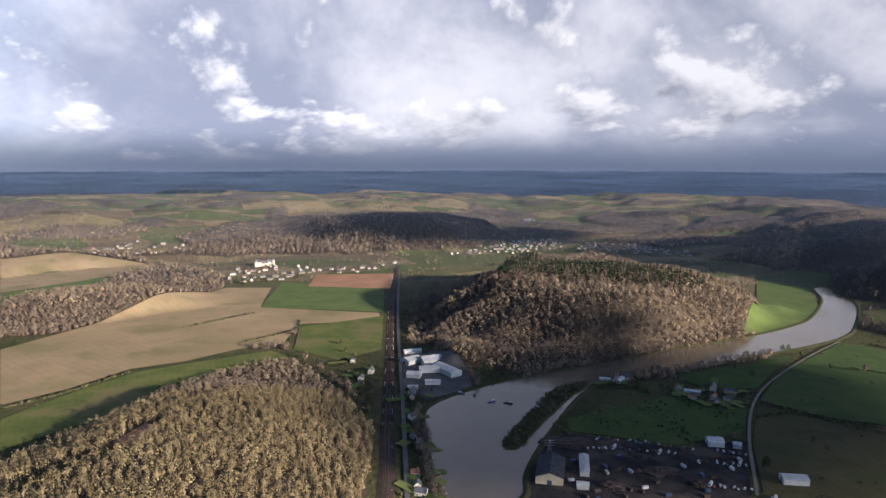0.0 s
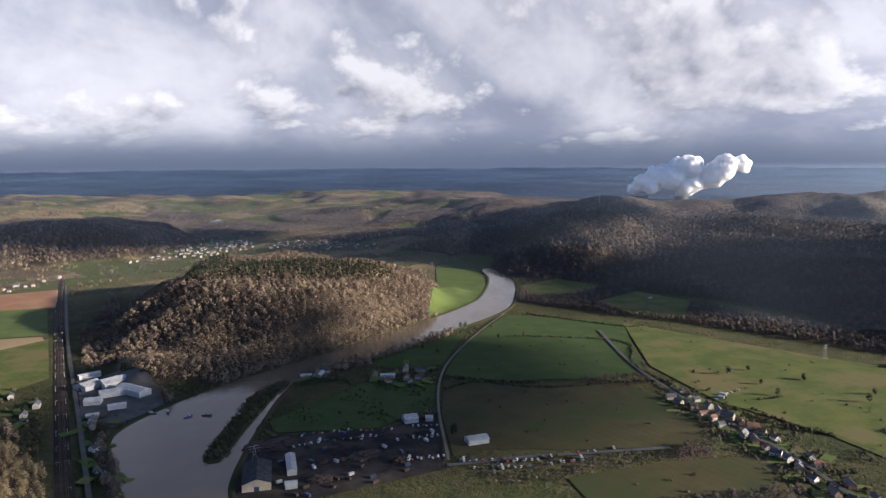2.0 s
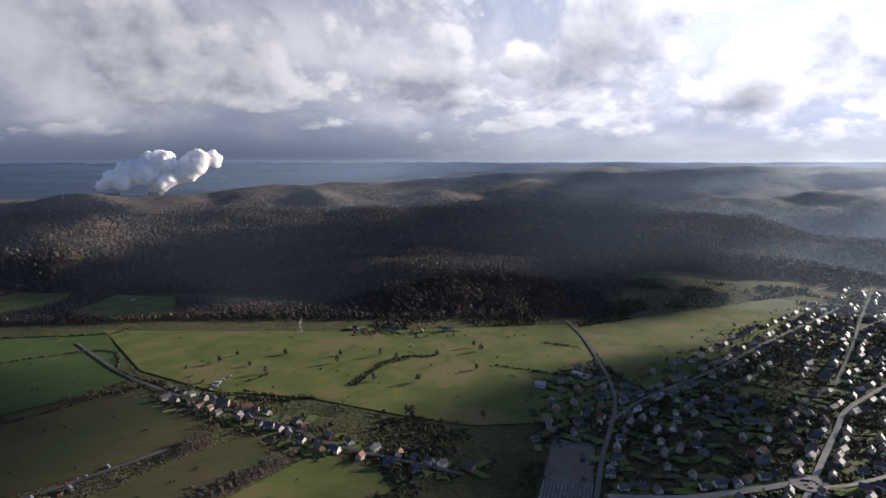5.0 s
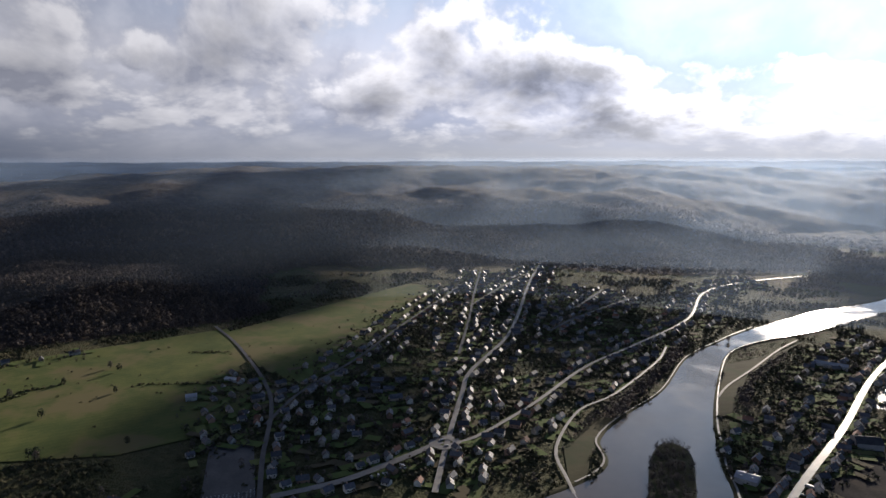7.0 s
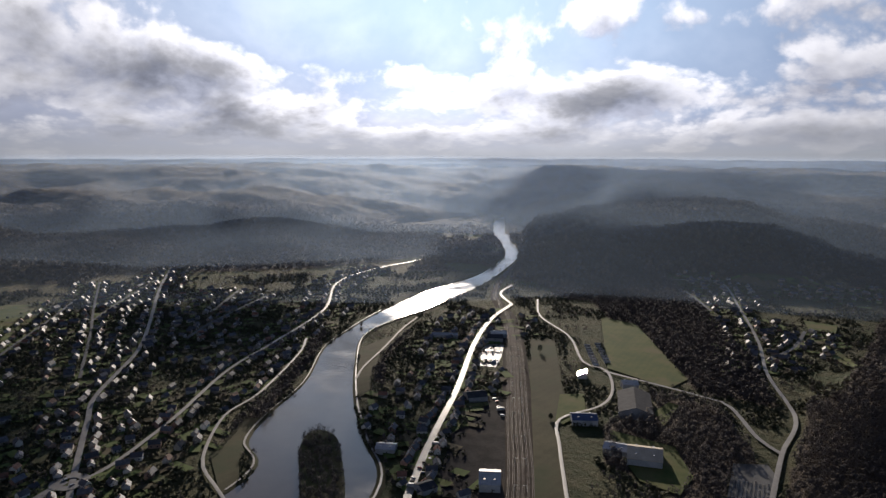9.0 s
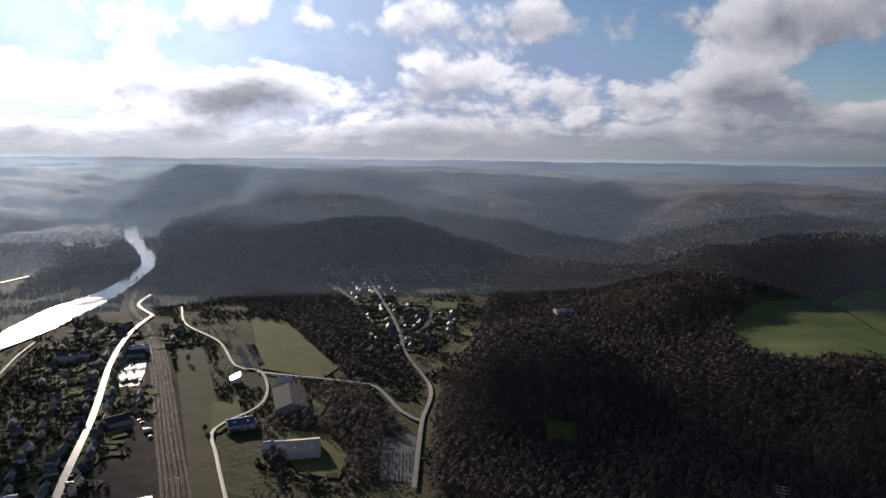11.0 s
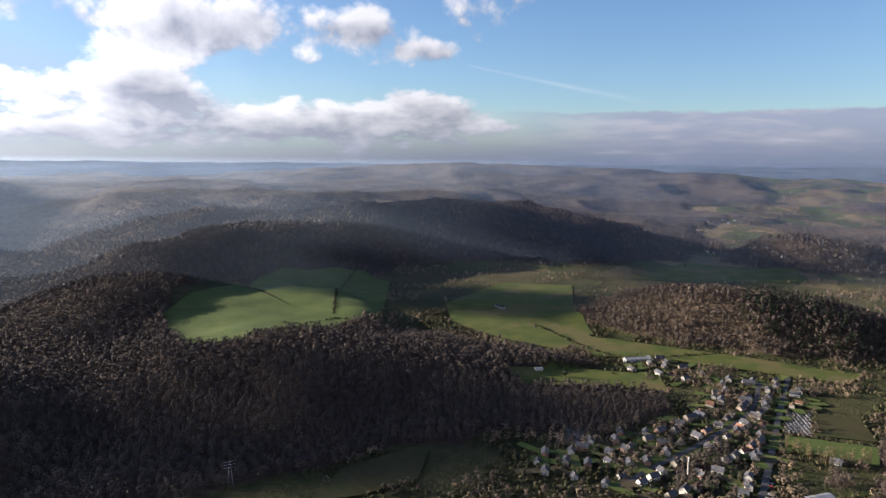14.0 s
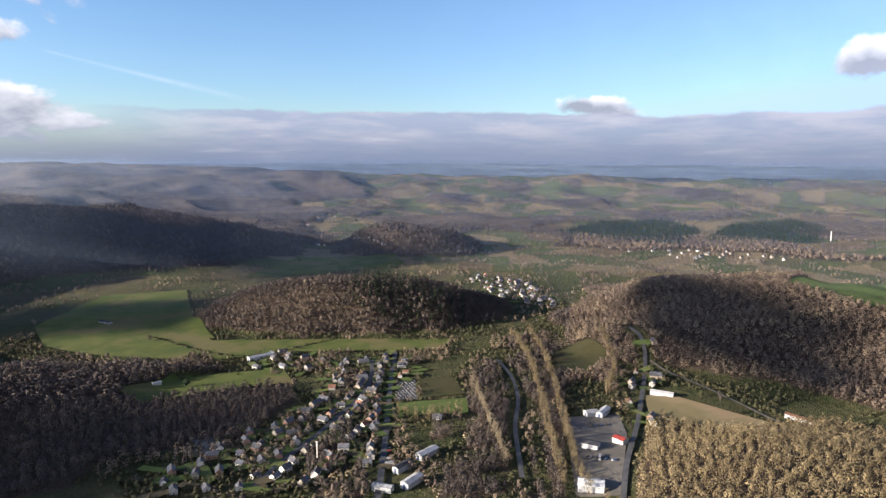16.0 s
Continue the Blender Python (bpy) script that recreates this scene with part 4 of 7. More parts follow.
HEAPS = [([(198, 634), (230, 636)], 7), ([(234, 609), (251, 606)], 8), ([(150, 606), (172, 600)], 7), ([(169, 638), (178, 640)], 6), ([(188, 637), (196, 634)], 6), ([(109, 708), (157, 699)], 5), ([(286, 665), (301, 667)], 6), ([(123, 701), (160, 714)], 5), ([(214, 667), (217, 657)], 4), ([(286, 661), (294, 653)], 5)]
PYLONS = [(-63, -613), (109, 659), (953, 647)]
CHATEAU = [(-582, 1963), (-487, 2035)]
MAST = [(1633, 2033), (-468, -466), (-2658, -186)]
GLINT = (580, -694)
BOATS = [(165, 883), (118, 814), (84, 828), (63, 834), (42, 859), (24, 866)]
POND = [(-401, -589), (-426, -605), (-442, -583), (-434, -564), (-415, -554), (-396, -568)]


def matched(a, b):
    """Both banks with the same number of places, softened."""
    out = []
    for line in (a, b):
        p = np.array(line, float)
        p = np.vstack([2 * p[0] - p[1], p, 2 * p[-1] - p[-2]])
        q = []
        for i in range(1, len(p) - 2):
            for t in np.arange(8) / 8:
                w, x, y, z = p[i - 1: i + 3]
                q.append(0.5 * (2 * x + (y - w) * t + (2 * w - 5 * x + 4 * y - z) * t * t + (3 * x - w - 3 * y + z) * t ** 3))
        out.append(np.array(q))
    return out


RIVER_BANKS = matched(RIVER_LEFT, RIVER_RIGHT)
RIVER_OUTLINE = np.vstack([RIVER_BANKS[0], RIVER_BANKS[1][::-1]])


def bank_gap(x, y):
    """Distance from the river, 0 in it."""
    x, y = np.asarray(x, float), np.asarray(y, float)
    gap = np.full(x.shape, 1e3)
    lo, hi = RIVER_OUTLINE.min(0) - 120, RIVER_OUTLINE.max(0) + 120
    m = (x > lo[0]) & (x < hi[0]) & (y > lo[1]) & (y < hi[1])
    if m.any():
        for bank in (RIVER_LEFT, RIVER_RIGHT):
            gap[m] = np.minimum(gap[m], line_gap(np.array(bank, float), x[m], y[m]))
    return np.where(inside(RIVER_OUTLINE, x, y), 0.0, gap)


def river_bed(x, y):
    return np.where(inside(RIVER_OUTLINE, x, y), 1.0, 0.0)


# ---------------------------------------------------------------- terrain
# Rounded hills of the valley: bearing, distance, half width across, half depth, height, flat part of the top
HILLS = [
    ("river_hill", 12.8, 1390, 325, 430, 84, 0.50), ("near_spur", -20, 700, 215, 260, 30, 0.2),
    ("field_wood", -30, 1560, 340, 130, 36, 0.3), ("chateau_ridge", -5, 2750, 560, 430, 92, 0.3),
    ("low_ridge", 68, 1530, 420, 270, 58, 0.3), ("knob", 38, 2150, 260, 420, 120, 0.3),
    ("south_hill", 147, 2250, 560, 480, 140, 0.35), ("meadow_shelf", 188.5, 1170, 260, 330, 36, 0.6), ("round_wood", 228, 1290, 300, 175, 62, 0.35),
    ("west_hill", 264, 1340, 450, 385, 68, 0.3), ("near_wood", 267, 650, 210, 190, 26, 0.2),
    ("far_knoll", 233, 2200, 260, 200, 72, 0.3),
    ("east_slope", 139, 1900, 260, 380, 62, 0.2), ("gully_wood", 166, 900, 150, 300, 40, 0.2),
]
# Long ridges: bearing, distance and height of the crest from place to place, and the half width there
RIDGES = {
    "beech_ridge": [(171, 900, 14, 170), (175, 1180, 48, 230), (179, 1400, 72, 280), (184, 1680, 96, 360), (190, 1950, 122, 460), (196, 2200, 142, 540), (203, 2350, 146, 560), (209, 2380, 134, 520), (215, 2300, 92, 420)],
    "front_spur": [(172, 900, 18, 210), (180, 950, 36, 230), (187, 945, 40, 235), (193.5, 925, 42, 230), (200.6, 915, 34, 215), (207, 885, 16, 190), (212, 850, 2, 150)],
}
# The plateau round the valley: bearing, where its slope begins, where it ends, its height
RIM_AZ = [-60, -40, -20, -5, 5, 15, 25, 32, 40, 55, 75, 95, 115, 125, 132, 137, 145, 155, 163, 170, 180, 190, 205, 225, 240, 255, 270, 300]
RIM_IN = [2000, 2000, 2300, 2400, 2900, 2700, 2200, 1850, 1550, 1480, 1620, 1850, 2150, 2700, 3300, 2600, 1750, 1800, 1900, 2600, 1750, 1750, 2000, 2300, 2300, 2300, 2200, 2000]
RIM_OUT = [3200, 3200, 3200, 3600, 4700, 4700, 3600, 3000, 2800, 3000, 3300, 3600, 3700, 4300, 4700, 4000, 3300, 3300, 3400, 3800, 3000, 2900, 3200, 4200, 4600, 4600, 4300, 3400]
RIM_UP = [110, 110, 110, 105, 85, 85, 110, 128, 143, 142, 180, 205, 210, 205, 190, 205, 195, 190, 180, 160, 150, 145, 125, 95, 85, 85, 85, 100]


def step(a, b, x):
    t = np.clip((x - a) / (b - a + 0.0), 0, 1)
    return t * t * (3 - 2 * t)


def lumps(x, y, size, seed):
    """Smooth rolling noise in about -1..1, as a sum of a few turned waves."""
    rng, total = np.random.RandomState(seed), 0
    for k in range(7):
        a, ph, s = rng.uniform(0, 6.283), rng.uniform(0, 6.283), size * rng.uniform(0.6, 1.7)
        total = total + np.sin((x * np.cos(a) + y * np.sin(a)) * 6.283 / s + ph + 1.3 * np.sin((y * np.cos(a) - x * np.sin(a)) * 6.283 / (s * 1.6) + 2 * ph))
    return total / 3.2


def bearing(x, y):
    return (np.degrees(np.arctan2(x, y)) + 60) % 360 - 60


def hill_at(x, y, name=None):
    """Each hill's own rise, from 0 at its foot to 1 on top."""
    out = {}
    wob = 1 + 0.10 * lumps(x, y, 420, 3) + 0.05 * lumps(x, y, 150, 4)
    for n, az, dist, rt, rr, h, core in HILLS:
        if name and n != name:
            continue
        a = math.radians(az)
        dx, dy = x - dist * math.sin(a), y - dist * math.cos(a)
        u, v = dx * math.cos(a) - dy * math.sin(a), dx * math.sin(a) + dy * math.cos(a)
        out[n] = (1 - step(core, 1.08, np.sqrt((u / rt) ** 2 + (v / rr) ** 2) * wob), h)
    return out


def ridge_at(x, y):
    """Each ridge's own rise, from 0 at its foot to 1 on the crest, and the height of its crest there."""
    out = {}
    wob = 1 + 0.12 * lumps(x, y, 420, 3) + 0.07 * lumps(x, y, 170, 4)
    for n, rows in RIDGES.items():
        q = np.array([(d * math.sin(math.radians(a)), d * math.cos(math.radians(a)), h, w) for a, d, h, w in rows])
        gap, crest = np.full(x.shape, 9.0), np.zeros(x.shape)
        for a, b in zip(q[:-1], q[1:]):
            d = b[:2] - a[:2]
            t = np.clip(((x - a[0]) * d[0] + (y - a[1]) * d[1]) / (d @ d), 0, 1)
            g = np.hypot(x - a[0] - t * d[0], y - a[1] - t * d[1]) / (a[3] + t * (b[3] - a[3]))
            crest = np.where(g < gap, a[2] + t * (b[2] - a[2]), crest)
            gap = np.minimum(gap, g)
        out[n] = (1 - step(0.05, 1.08, gap * wob), crest)
    return out


def rim_at(x, y):
    r, az = np.hypot(x, y), bearing(x, y)
    wob = 90 * lumps(x, y, 700, 8)
    a, b, h = (np.interp(az, RIM_AZ, k) for k in (RIM_IN, RIM_OUT, RIM_UP))
    h = h * (1 - 0.42 * step(b + 150, 4500, r) * step(18, 34, az) * step(76, 58, az))
    h = h * (1 + 1.0 * step(3400, 4900, r) * step(182, 208, az))
    t = np.clip((r + wob - a) / (b - a), 0, 1)
    return t ** 0.8 * (1 - 0.25 * t * (1 - t)), h


def height(x, y):
    x, y = np.asarray(x, float), np.asarray(y, float)
    t, h = rim_at(x, y)
    total = (np.maximum(t, 0) * h) ** 3
    for rise, up in list(hill_at(x, y).values()) + list(ridge_at(x, y).values()):
        total = total + (rise * up) ** 3
    z = total ** (1 / 3) * (1 - 0.75 * step(1500, 500, np.hypot(x - 2900, y - 3050)))
    near = np.hypot(x, y) < 3300
    z = np.where(near, z * step(4, 62, bank_gap(x, y)), z)
    wild = step(15, 70, z)
    z = z + wild * (7 * lumps(x, y, 380, 11) + 3.0 * lumps(x, y, 150, 12)) + step(1700, 2300, np.hypot(x, y)) * wild * (12 * lumps(x, y, 900, 13) - 16 * np.abs(lumps(x, y, 620, 14)) + 6)
    return z - 1.8 * river_bed(x, y)

# ---------------------------------------------------------------- ground, far country
ROAD_LINES = {n: (w, smooth_line(p, 14)) for n, (w, p) in ROADS.items()}
RAIL_LINE = smooth_line(RAIL, 14)
ROAD_COARSE = {n: (w, smooth_line(p, 60)) for n, (w, p) in ROADS.items()}
RAIL_COARSE = smooth_line(RAIL, 60)


# Copses with gaps between their trees
OPEN_COPSES = ("poplars", "scrub_a", "scrub_b", "brook_wood", "alder_wood", "mound_wood", "brook", "hedge_wood", "rail_copse")


def wooded(x, y):
    """Where the woods stand, 0 or 1: on the wooded hills, on the slopes of the plateau, in the named copses; not on fields, roads and yards."""
    r, az = np.hypot(x, y), bearing(x, y)
    rise, _ = rim_at(x, y)
    az = az + 4 * lumps(x, y, 520, 30) + 1.5 * lumps(x, y, 170, 31)
    w = (rise > 0.015) & (az > 27) & (az < 226)
    for n, (v, _) in hill_at(x, y).items():
        if n not in ("field_wood", "near_spur", "gully_wood", "meadow_shelf"):
            w |= v > 0.05
    for v, _ in ridge_at(x, y).values():
        w |= v > 0.07
    w |= (rise > 0.0) & (lumps(x, y, 620, 21) > 0.15) & (r > 1900)
    w |= (rise > 0.0) & (az > -62) & (az < 27) & (r > 2300) & (r < 3300) & (lumps(x, y, 500, 22) > -0.15)
    w &= ~((rise > 0.55) & ((az > 228) | (az < 22)) & (lumps(x, y, 500, 23) > -0.1))
    w |= (az > 158) & (az < 184) & (r > 1550)
    w |= (az > 98) & (az < 131) & (r > 1720)
    w |= (az > 133) & (az < 142) & (r > 1400)
    for n, poly in COPSES.items():
        m = inside(poly, x, y)
        w |= m & (lumps(x, y, 62, 71) > -0.12) if n in OPEN_COPSES else m
    for poly in list(FIELDS.values()) + list(AREAS.values()) + [p for p in CLEARINGS.values()]:
        w &= ~inside(poly, x, y)
    for width, line in ROAD_COARSE.values():
        m = w & (r < 2300) & (np.hypot(x - line[:, 0].mean(), y - line[:, 1].mean()) < 40 + np.ptp(line, axis=0).sum())
        if m.any():
            near = line_gap(line, x[m], y[m]) < width / 2 + 9
            w[np.nonzero(m)[0][near]] = False
    w &= ~(river_bed(x, y) > 0)
    m = w & (r < 1900)
    w[np.nonzero(m)[0][line_gap(RAIL_COARSE, x[m], y[m]) < 16]] = False
    return w


def plots(x, y):
    """The farmland's pattern: a random value for each field, and how far off its nearest edge is, in metres."""
    a = 0.42
    u = (x * math.cos(a) + y * math.sin(a) + 70 * lumps(x, y, 800, 61)) / 190
    v = (y * math.cos(a) - x * math.sin(a) + 45 * lumps(x, y, 600, 62)) / 105
    iu = np.floor(u)
    v = v + 0.37 * (iu % 3)
    iv = np.floor(v)
    pick = np.abs(np.sin(iu * 127.1 + iv * 311.7) * 43758.5453) % 1.0
    fu, fv = u - iu, v - iv
    return pick, np.minimum(np.minimum(fu, 1 - fu) * 190, np.minimum(fv, 1 - fv) * 105), np.abs(np.sin(iu * 53.7 + iv * 91.3) * 1731.3) % 1.0


def build_ground():
    rs = np.concatenate([np.linspace(25, 500, 24), np.geomspace(506, 4920, 250)])
    az = np.radians(np.arange(0, 360, 0.4))
    R, A = np.meshgrid(rs, az, indexing="ij")
    x, y = (R * np.sin(A)).ravel(), (R * np.cos(A)).ravel()
    w = wooded(x, y).astype(float)
    z = height(x, y)
    far_canopy = step(2300, 2700, np.hypot(x, y)) * w
    rng = np.random.RandomState(4)
    z = z + far_canopy * (8 + 5 * rng.rand(len(x)))
    n, m = len(rs), len(az)
    i, j = np.meshgrid(np.arange(n - 1), np.arange(m), indexing="ij")
    k = (j + 1) % m
    faces = np.stack([i * m + j, (i + 1) * m + j, (i + 1) * m + k, i * m + k], -1).reshape(-1, 4)[:, ::-1]
    hub = np.stack([np.full(m, n * m), np.arange(m), (np.arange(m) + 1) % m], 1)
    verts = np.vstack([np.stack([x, y, z], 1), [[0, 0, 0]]])
    ob = arrays_object("ground", verts, faces, M["ground"], smooth=True)
    float_layer(ob, "woodland", np.append(w, 0))
    float_layer(ob, "canopy", np.append(far_canopy, 0))
    float_layer(ob, "plot", np.append(plots(x, y)[0], 0))
    float_layer(ob, "farmland", np.append(step(1500, 2000, np.hypot(x, y)) * (1 - w), 0))
    tagged(ob, "grassy valley floor rising into wooded hills and a wide plateau", "ground", kind="structure")


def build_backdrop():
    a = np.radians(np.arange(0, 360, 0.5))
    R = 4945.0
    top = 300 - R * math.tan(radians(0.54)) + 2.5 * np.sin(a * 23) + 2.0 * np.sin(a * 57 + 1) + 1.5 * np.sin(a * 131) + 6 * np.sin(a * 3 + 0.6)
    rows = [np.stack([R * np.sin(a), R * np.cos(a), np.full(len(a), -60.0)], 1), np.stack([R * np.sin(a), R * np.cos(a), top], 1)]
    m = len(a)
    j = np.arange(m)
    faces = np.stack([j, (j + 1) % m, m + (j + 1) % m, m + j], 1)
    tagged(arrays_object("backdrop", np.vstack(rows), faces, M["haze"]), "glowing backdrop coloured as blue hazy land below the horizon", "backdrop", kind="structure")


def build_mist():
    """Sheets that stand in for haze over the woods, layer behind layer."""
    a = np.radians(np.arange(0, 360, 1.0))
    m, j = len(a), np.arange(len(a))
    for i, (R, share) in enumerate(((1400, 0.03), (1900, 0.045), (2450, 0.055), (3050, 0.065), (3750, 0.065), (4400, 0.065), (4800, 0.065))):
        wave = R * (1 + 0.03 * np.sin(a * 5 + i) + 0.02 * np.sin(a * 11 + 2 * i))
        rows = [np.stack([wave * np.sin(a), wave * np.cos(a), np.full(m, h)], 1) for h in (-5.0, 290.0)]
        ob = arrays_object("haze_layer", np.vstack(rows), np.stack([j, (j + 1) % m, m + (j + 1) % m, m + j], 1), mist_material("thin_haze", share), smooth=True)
        tagged(ob, "see-through sheet standing in for bluish haze over the distant woods", "haze", kind="structure")


build_ground()
build_backdrop()
build_mist()


# ---------------------------------------------------------------- river
def ribbon(name, left, right, mat, lift, follow=True, cols=2, profile=None):
    """A strip between two matched edges, laid on the ground."""
    t = np.linspace(0, 1, cols)
    pts = left[:, None] * (1 - t)[None, :, None] + right[:, None] * t[None, :, None]
    z = (height(pts[..., 0], pts[..., 1]) if follow else 0) + lift + (np.array(profile)[None, :] if profile is not None else 0)
    z = np.broadcast_to(z, pts.shape[:2])
    v = np.concatenate([pts, z[..., None]], -1).reshape(-1, 3)
    n = len(left)
    i, j = np.meshgrid(np.arange(n - 1), np.arange(cols - 1), indexing="ij")
    f = np.stack([i * cols + j, i * cols + j + 1, (i + 1) * cols + j + 1, (i + 1) * cols + j], -1).reshape(-1, 4)
    d = np.cross(v[f[0, 1]] - v[f[0, 0]], v[f[0, 2]] - v[f[0, 0]])
    return arrays_object(name, v, f if d[2] > 0 else f[:, ::-1], mat)


def build_river():
    rl, rr = RIVER_BANKS
    tagged(ribbon("water", rl, rr, M["water"], 0.35, follow=False, cols=3), "wide brown river in flood with a smooth shining surface", "river", kind="structure")
    for edge, other in ((rl, rr), (rr, rl)):
        out = edge - other
        out /= np.hypot(out[:, 0], out[:, 1])[:, None]
        top = ribbon("river_bank", edge - out * 1.5, edge + out * 9, M["fallow"], 0.0, follow=False, cols=4, profile=[-0.6, 1.3, 1.5, 0.1])
        tagged(top, "low grassy river bank", "bank", kind="structure")


build_river()


def drape(name, poly, mat, lift, cell=15.0):
    """A patch of ground cover within an outline, following the ground."""
    p = np.array(poly, float)
    bm = bmesh.new()
    face = bm.faces.new([bm.verts.new((*q, 0)) for q in p])
    for axis in (0, 1):
        for c in np.arange(p[:, axis].min() + cell, p[:, axis].max(), cell):
            co, no = [0, 0, 0], [0, 0, 0]
            co[axis], no[axis] = c, 1
            bmesh.ops.bisect_plane(bm, geom=bm.verts[:] + bm.edges[:] + bm.faces[:], plane_co=co, plane_no=no)
    bmesh.ops.triangulate(bm, faces=[f for f in bm.faces if len(f.verts) > 4])
    xy = np.array([v.co[:2] for v in bm.verts])
    for v, z in zip(bm.verts, height(xy[:, 0], xy[:, 1])):
        v.co.z = z + lift
    bmesh.ops.recalc_face_normals(bm, faces=bm.faces[:])
    if sum(f.normal.z for f in bm.faces) < 0:
        bmesh.ops.reverse_faces(bm, faces=bm.faces[:])
    return mesh_object(name, bm, mat, smooth=True)


FIELD_LOOKS = {"stubble": ("stubble", "tan stubble field after harvest"), "wheat": ("wheat", "bright green field of winter wheat"), "ploughed": ("plough", "red-brown ploughed field"),
               "pasture": ("meadow", "green pasture with uneven short grass"), "fallow": ("fallow", "dull olive rough grassland"), "lawn": ("lawn", "dark green smooth grass"), "pitch": ("wheat", "green sports pitch beside the graveyard"),
               "paddock": ("fallow", "olive paddock beside the graveyard"), "water": ("wheat", "green meadow inside the river bend"), "combe": ("meadow", "green meadow in a hollow between woods"),
               # hill: sunlight on the slope is put in by the brighter wheat green
               "stream": ("meadow", "long green meadow beside a brook"), "hill": ("wheat", "hillside meadow in a brighter green standing in for sunlight"), "glade": ("meadow", "small green glade among bare woods"),
               "rail": ("fallow", "grassy strip beside the railway"), "bank": ("fallow", "grassy strip on the river bank"), "verge": ("meadow", "green grass plot beside a road")}
for order, (key, poly) in enumerate(FIELDS.items()):
    kind = key.split("_")[0]
    far = float(np.hypot(*np.mean(poly, 0)))
    look_of = FIELD_LOOKS[kind]
    f = drape({"stubble": "stubble_field", "wheat": "wheat_field", "ploughed": "ploughed_field", "fallow": "rough_field", "lawn": "lawn", "pitch": "sports_pitch"}.get(kind, "pasture"), poly, M[look_of[0]], (0.30 if far < 900 else 0.7) + 0.03 * order)
    tagged(f, look_of[1], "field", kind="structure")

ROAD_LOOK = {"FARM_LANE": "path", "BANK_LANE": "path", "FIELD_LANE": "path", "RIVER_LANE": "paved", "WORKS_LANE": "paved", "STATION_ROAD": "paved", "MAIN_STREET": "paved", "QUAY_STREET": "paved", "AVENUE": "paved", "STATION_LINK": "paved", "SIDE_STREET": "paved", "VALLEY_ROAD": "paved"}
for n, (w, line) in ROAD_LINES.items():
    nn = normals(line)
    ob = ribbon("road", line + nn * w / 2, line - nn * w / 2, M[ROAD_LOOK.get(n, "asphalt")], 2.0 + 0.01 * len(line) % 0.3, cols=3, profile=[0, 0.12, 0])
    tagged(ob, {"path": "pale gravel lane between fields", "paved": "pale wet road shining in low sun"}.get(ROAD_LOOK.get(n), "dark asphalt road"), "road", kind="structure")

YARD_LOOK = {"SCRAPYARD": ("yard", "dark oily ground of a scrapyard"), "FACTORY": ("concrete", "pale concrete yard of a riverside works"), "WORKSHOPS": ("path", "gravel yard between workshops"),
             "STATION_YARD": ("yard", "dark loading yard beside the railway"), "CAR_PARK": ("paved", "wet pale car park beside the station road")}
for n, (mat, label) in YARD_LOOK.items():
    tagged(drape("yard", AREAS[n], M[mat], 0.5), label, "yard", kind="structure")
for n in ("CEMETERY", "CEMETERY_B", "GRAVES_C"):
    tagged(drape("graveyard_ground", AREAS[n], M["asphalt"], 0.5), "dark gravel ground of a graveyard", "graveyard", kind="structure")


# ---------------------------------------------------------------- railway
def build_rail():
    nn = normals(RAIL_LINE)
    y = RAIL_LINE[:, 1]
    yard = step(-150, -330, y) * step(-1000, -760, y)
    half = (8.0 + 10.0 * yard)[:, None]
    bed = ribbon("railway_bed", RAIL_LINE + nn * half, RAIL_LINE - nn * half, M["ballast"], 0.25, cols=4, profile=[0, 0.9, 0.9, 0])
    tagged(bed, "brown ballast bed of a railway widening into a yard", "railway", kind="structure")
    for side in (-2.2, 2.2, -6.8, 6.8, -11.4, 11.4):
        run = slice(0, len(y)) if abs(side) < 3 else slice(int(np.argmax(yard > 0.9)), len(y) - int(np.argmax(yard[::-1] > 0.9)))
        for gauge in (-0.75, 0.75):
            c = RAIL_LINE[run] + nn[run] * (side + gauge)
            rail = ribbon("rail", c + nn[run] * 0.11, c - nn[run] * 0.11, M["steel"], 1.32, cols=2)
            tagged(rail, "worn steel rail on brown ballast", "rail", kind="structure")


build_rail()


def build_towpaths():
    for edge, other in (RIVER_BANKS, RIVER_BANKS[::-1]):
        out = edge - other
        out /= np.hypot(out[:, 0], out[:, 1])[:, None]
        m = (edge[:, 1] < -180) & (edge[:, 1] > -700)
        path = ribbon("towpath", edge[m] + out[m] * 3.6, edge[m] + out[m] * 5.8, M["paved"], 1.75, follow=False)
        tagged(path, "pale towpath along the river bank", "path", kind="structure")
    (cx, cy), = AREAS["ROUNDABOUT"]
    a = np.radians(np.arange(0, 361, 10))
    ring = np.stack([np.sin(a), np.cos(a)], 1)
    z = float(height(np.array([cx]), np.array([cy]))[0])
    loop = ribbon("roundabout", np.array([cx, cy]) + ring * 8, np.array([cx, cy]) + ring * 17, M["paved"], z + 2.55, follow=False)
    tagged(loop, "pale paved roundabout at the town centre", "road", kind="structure")


build_towpaths()

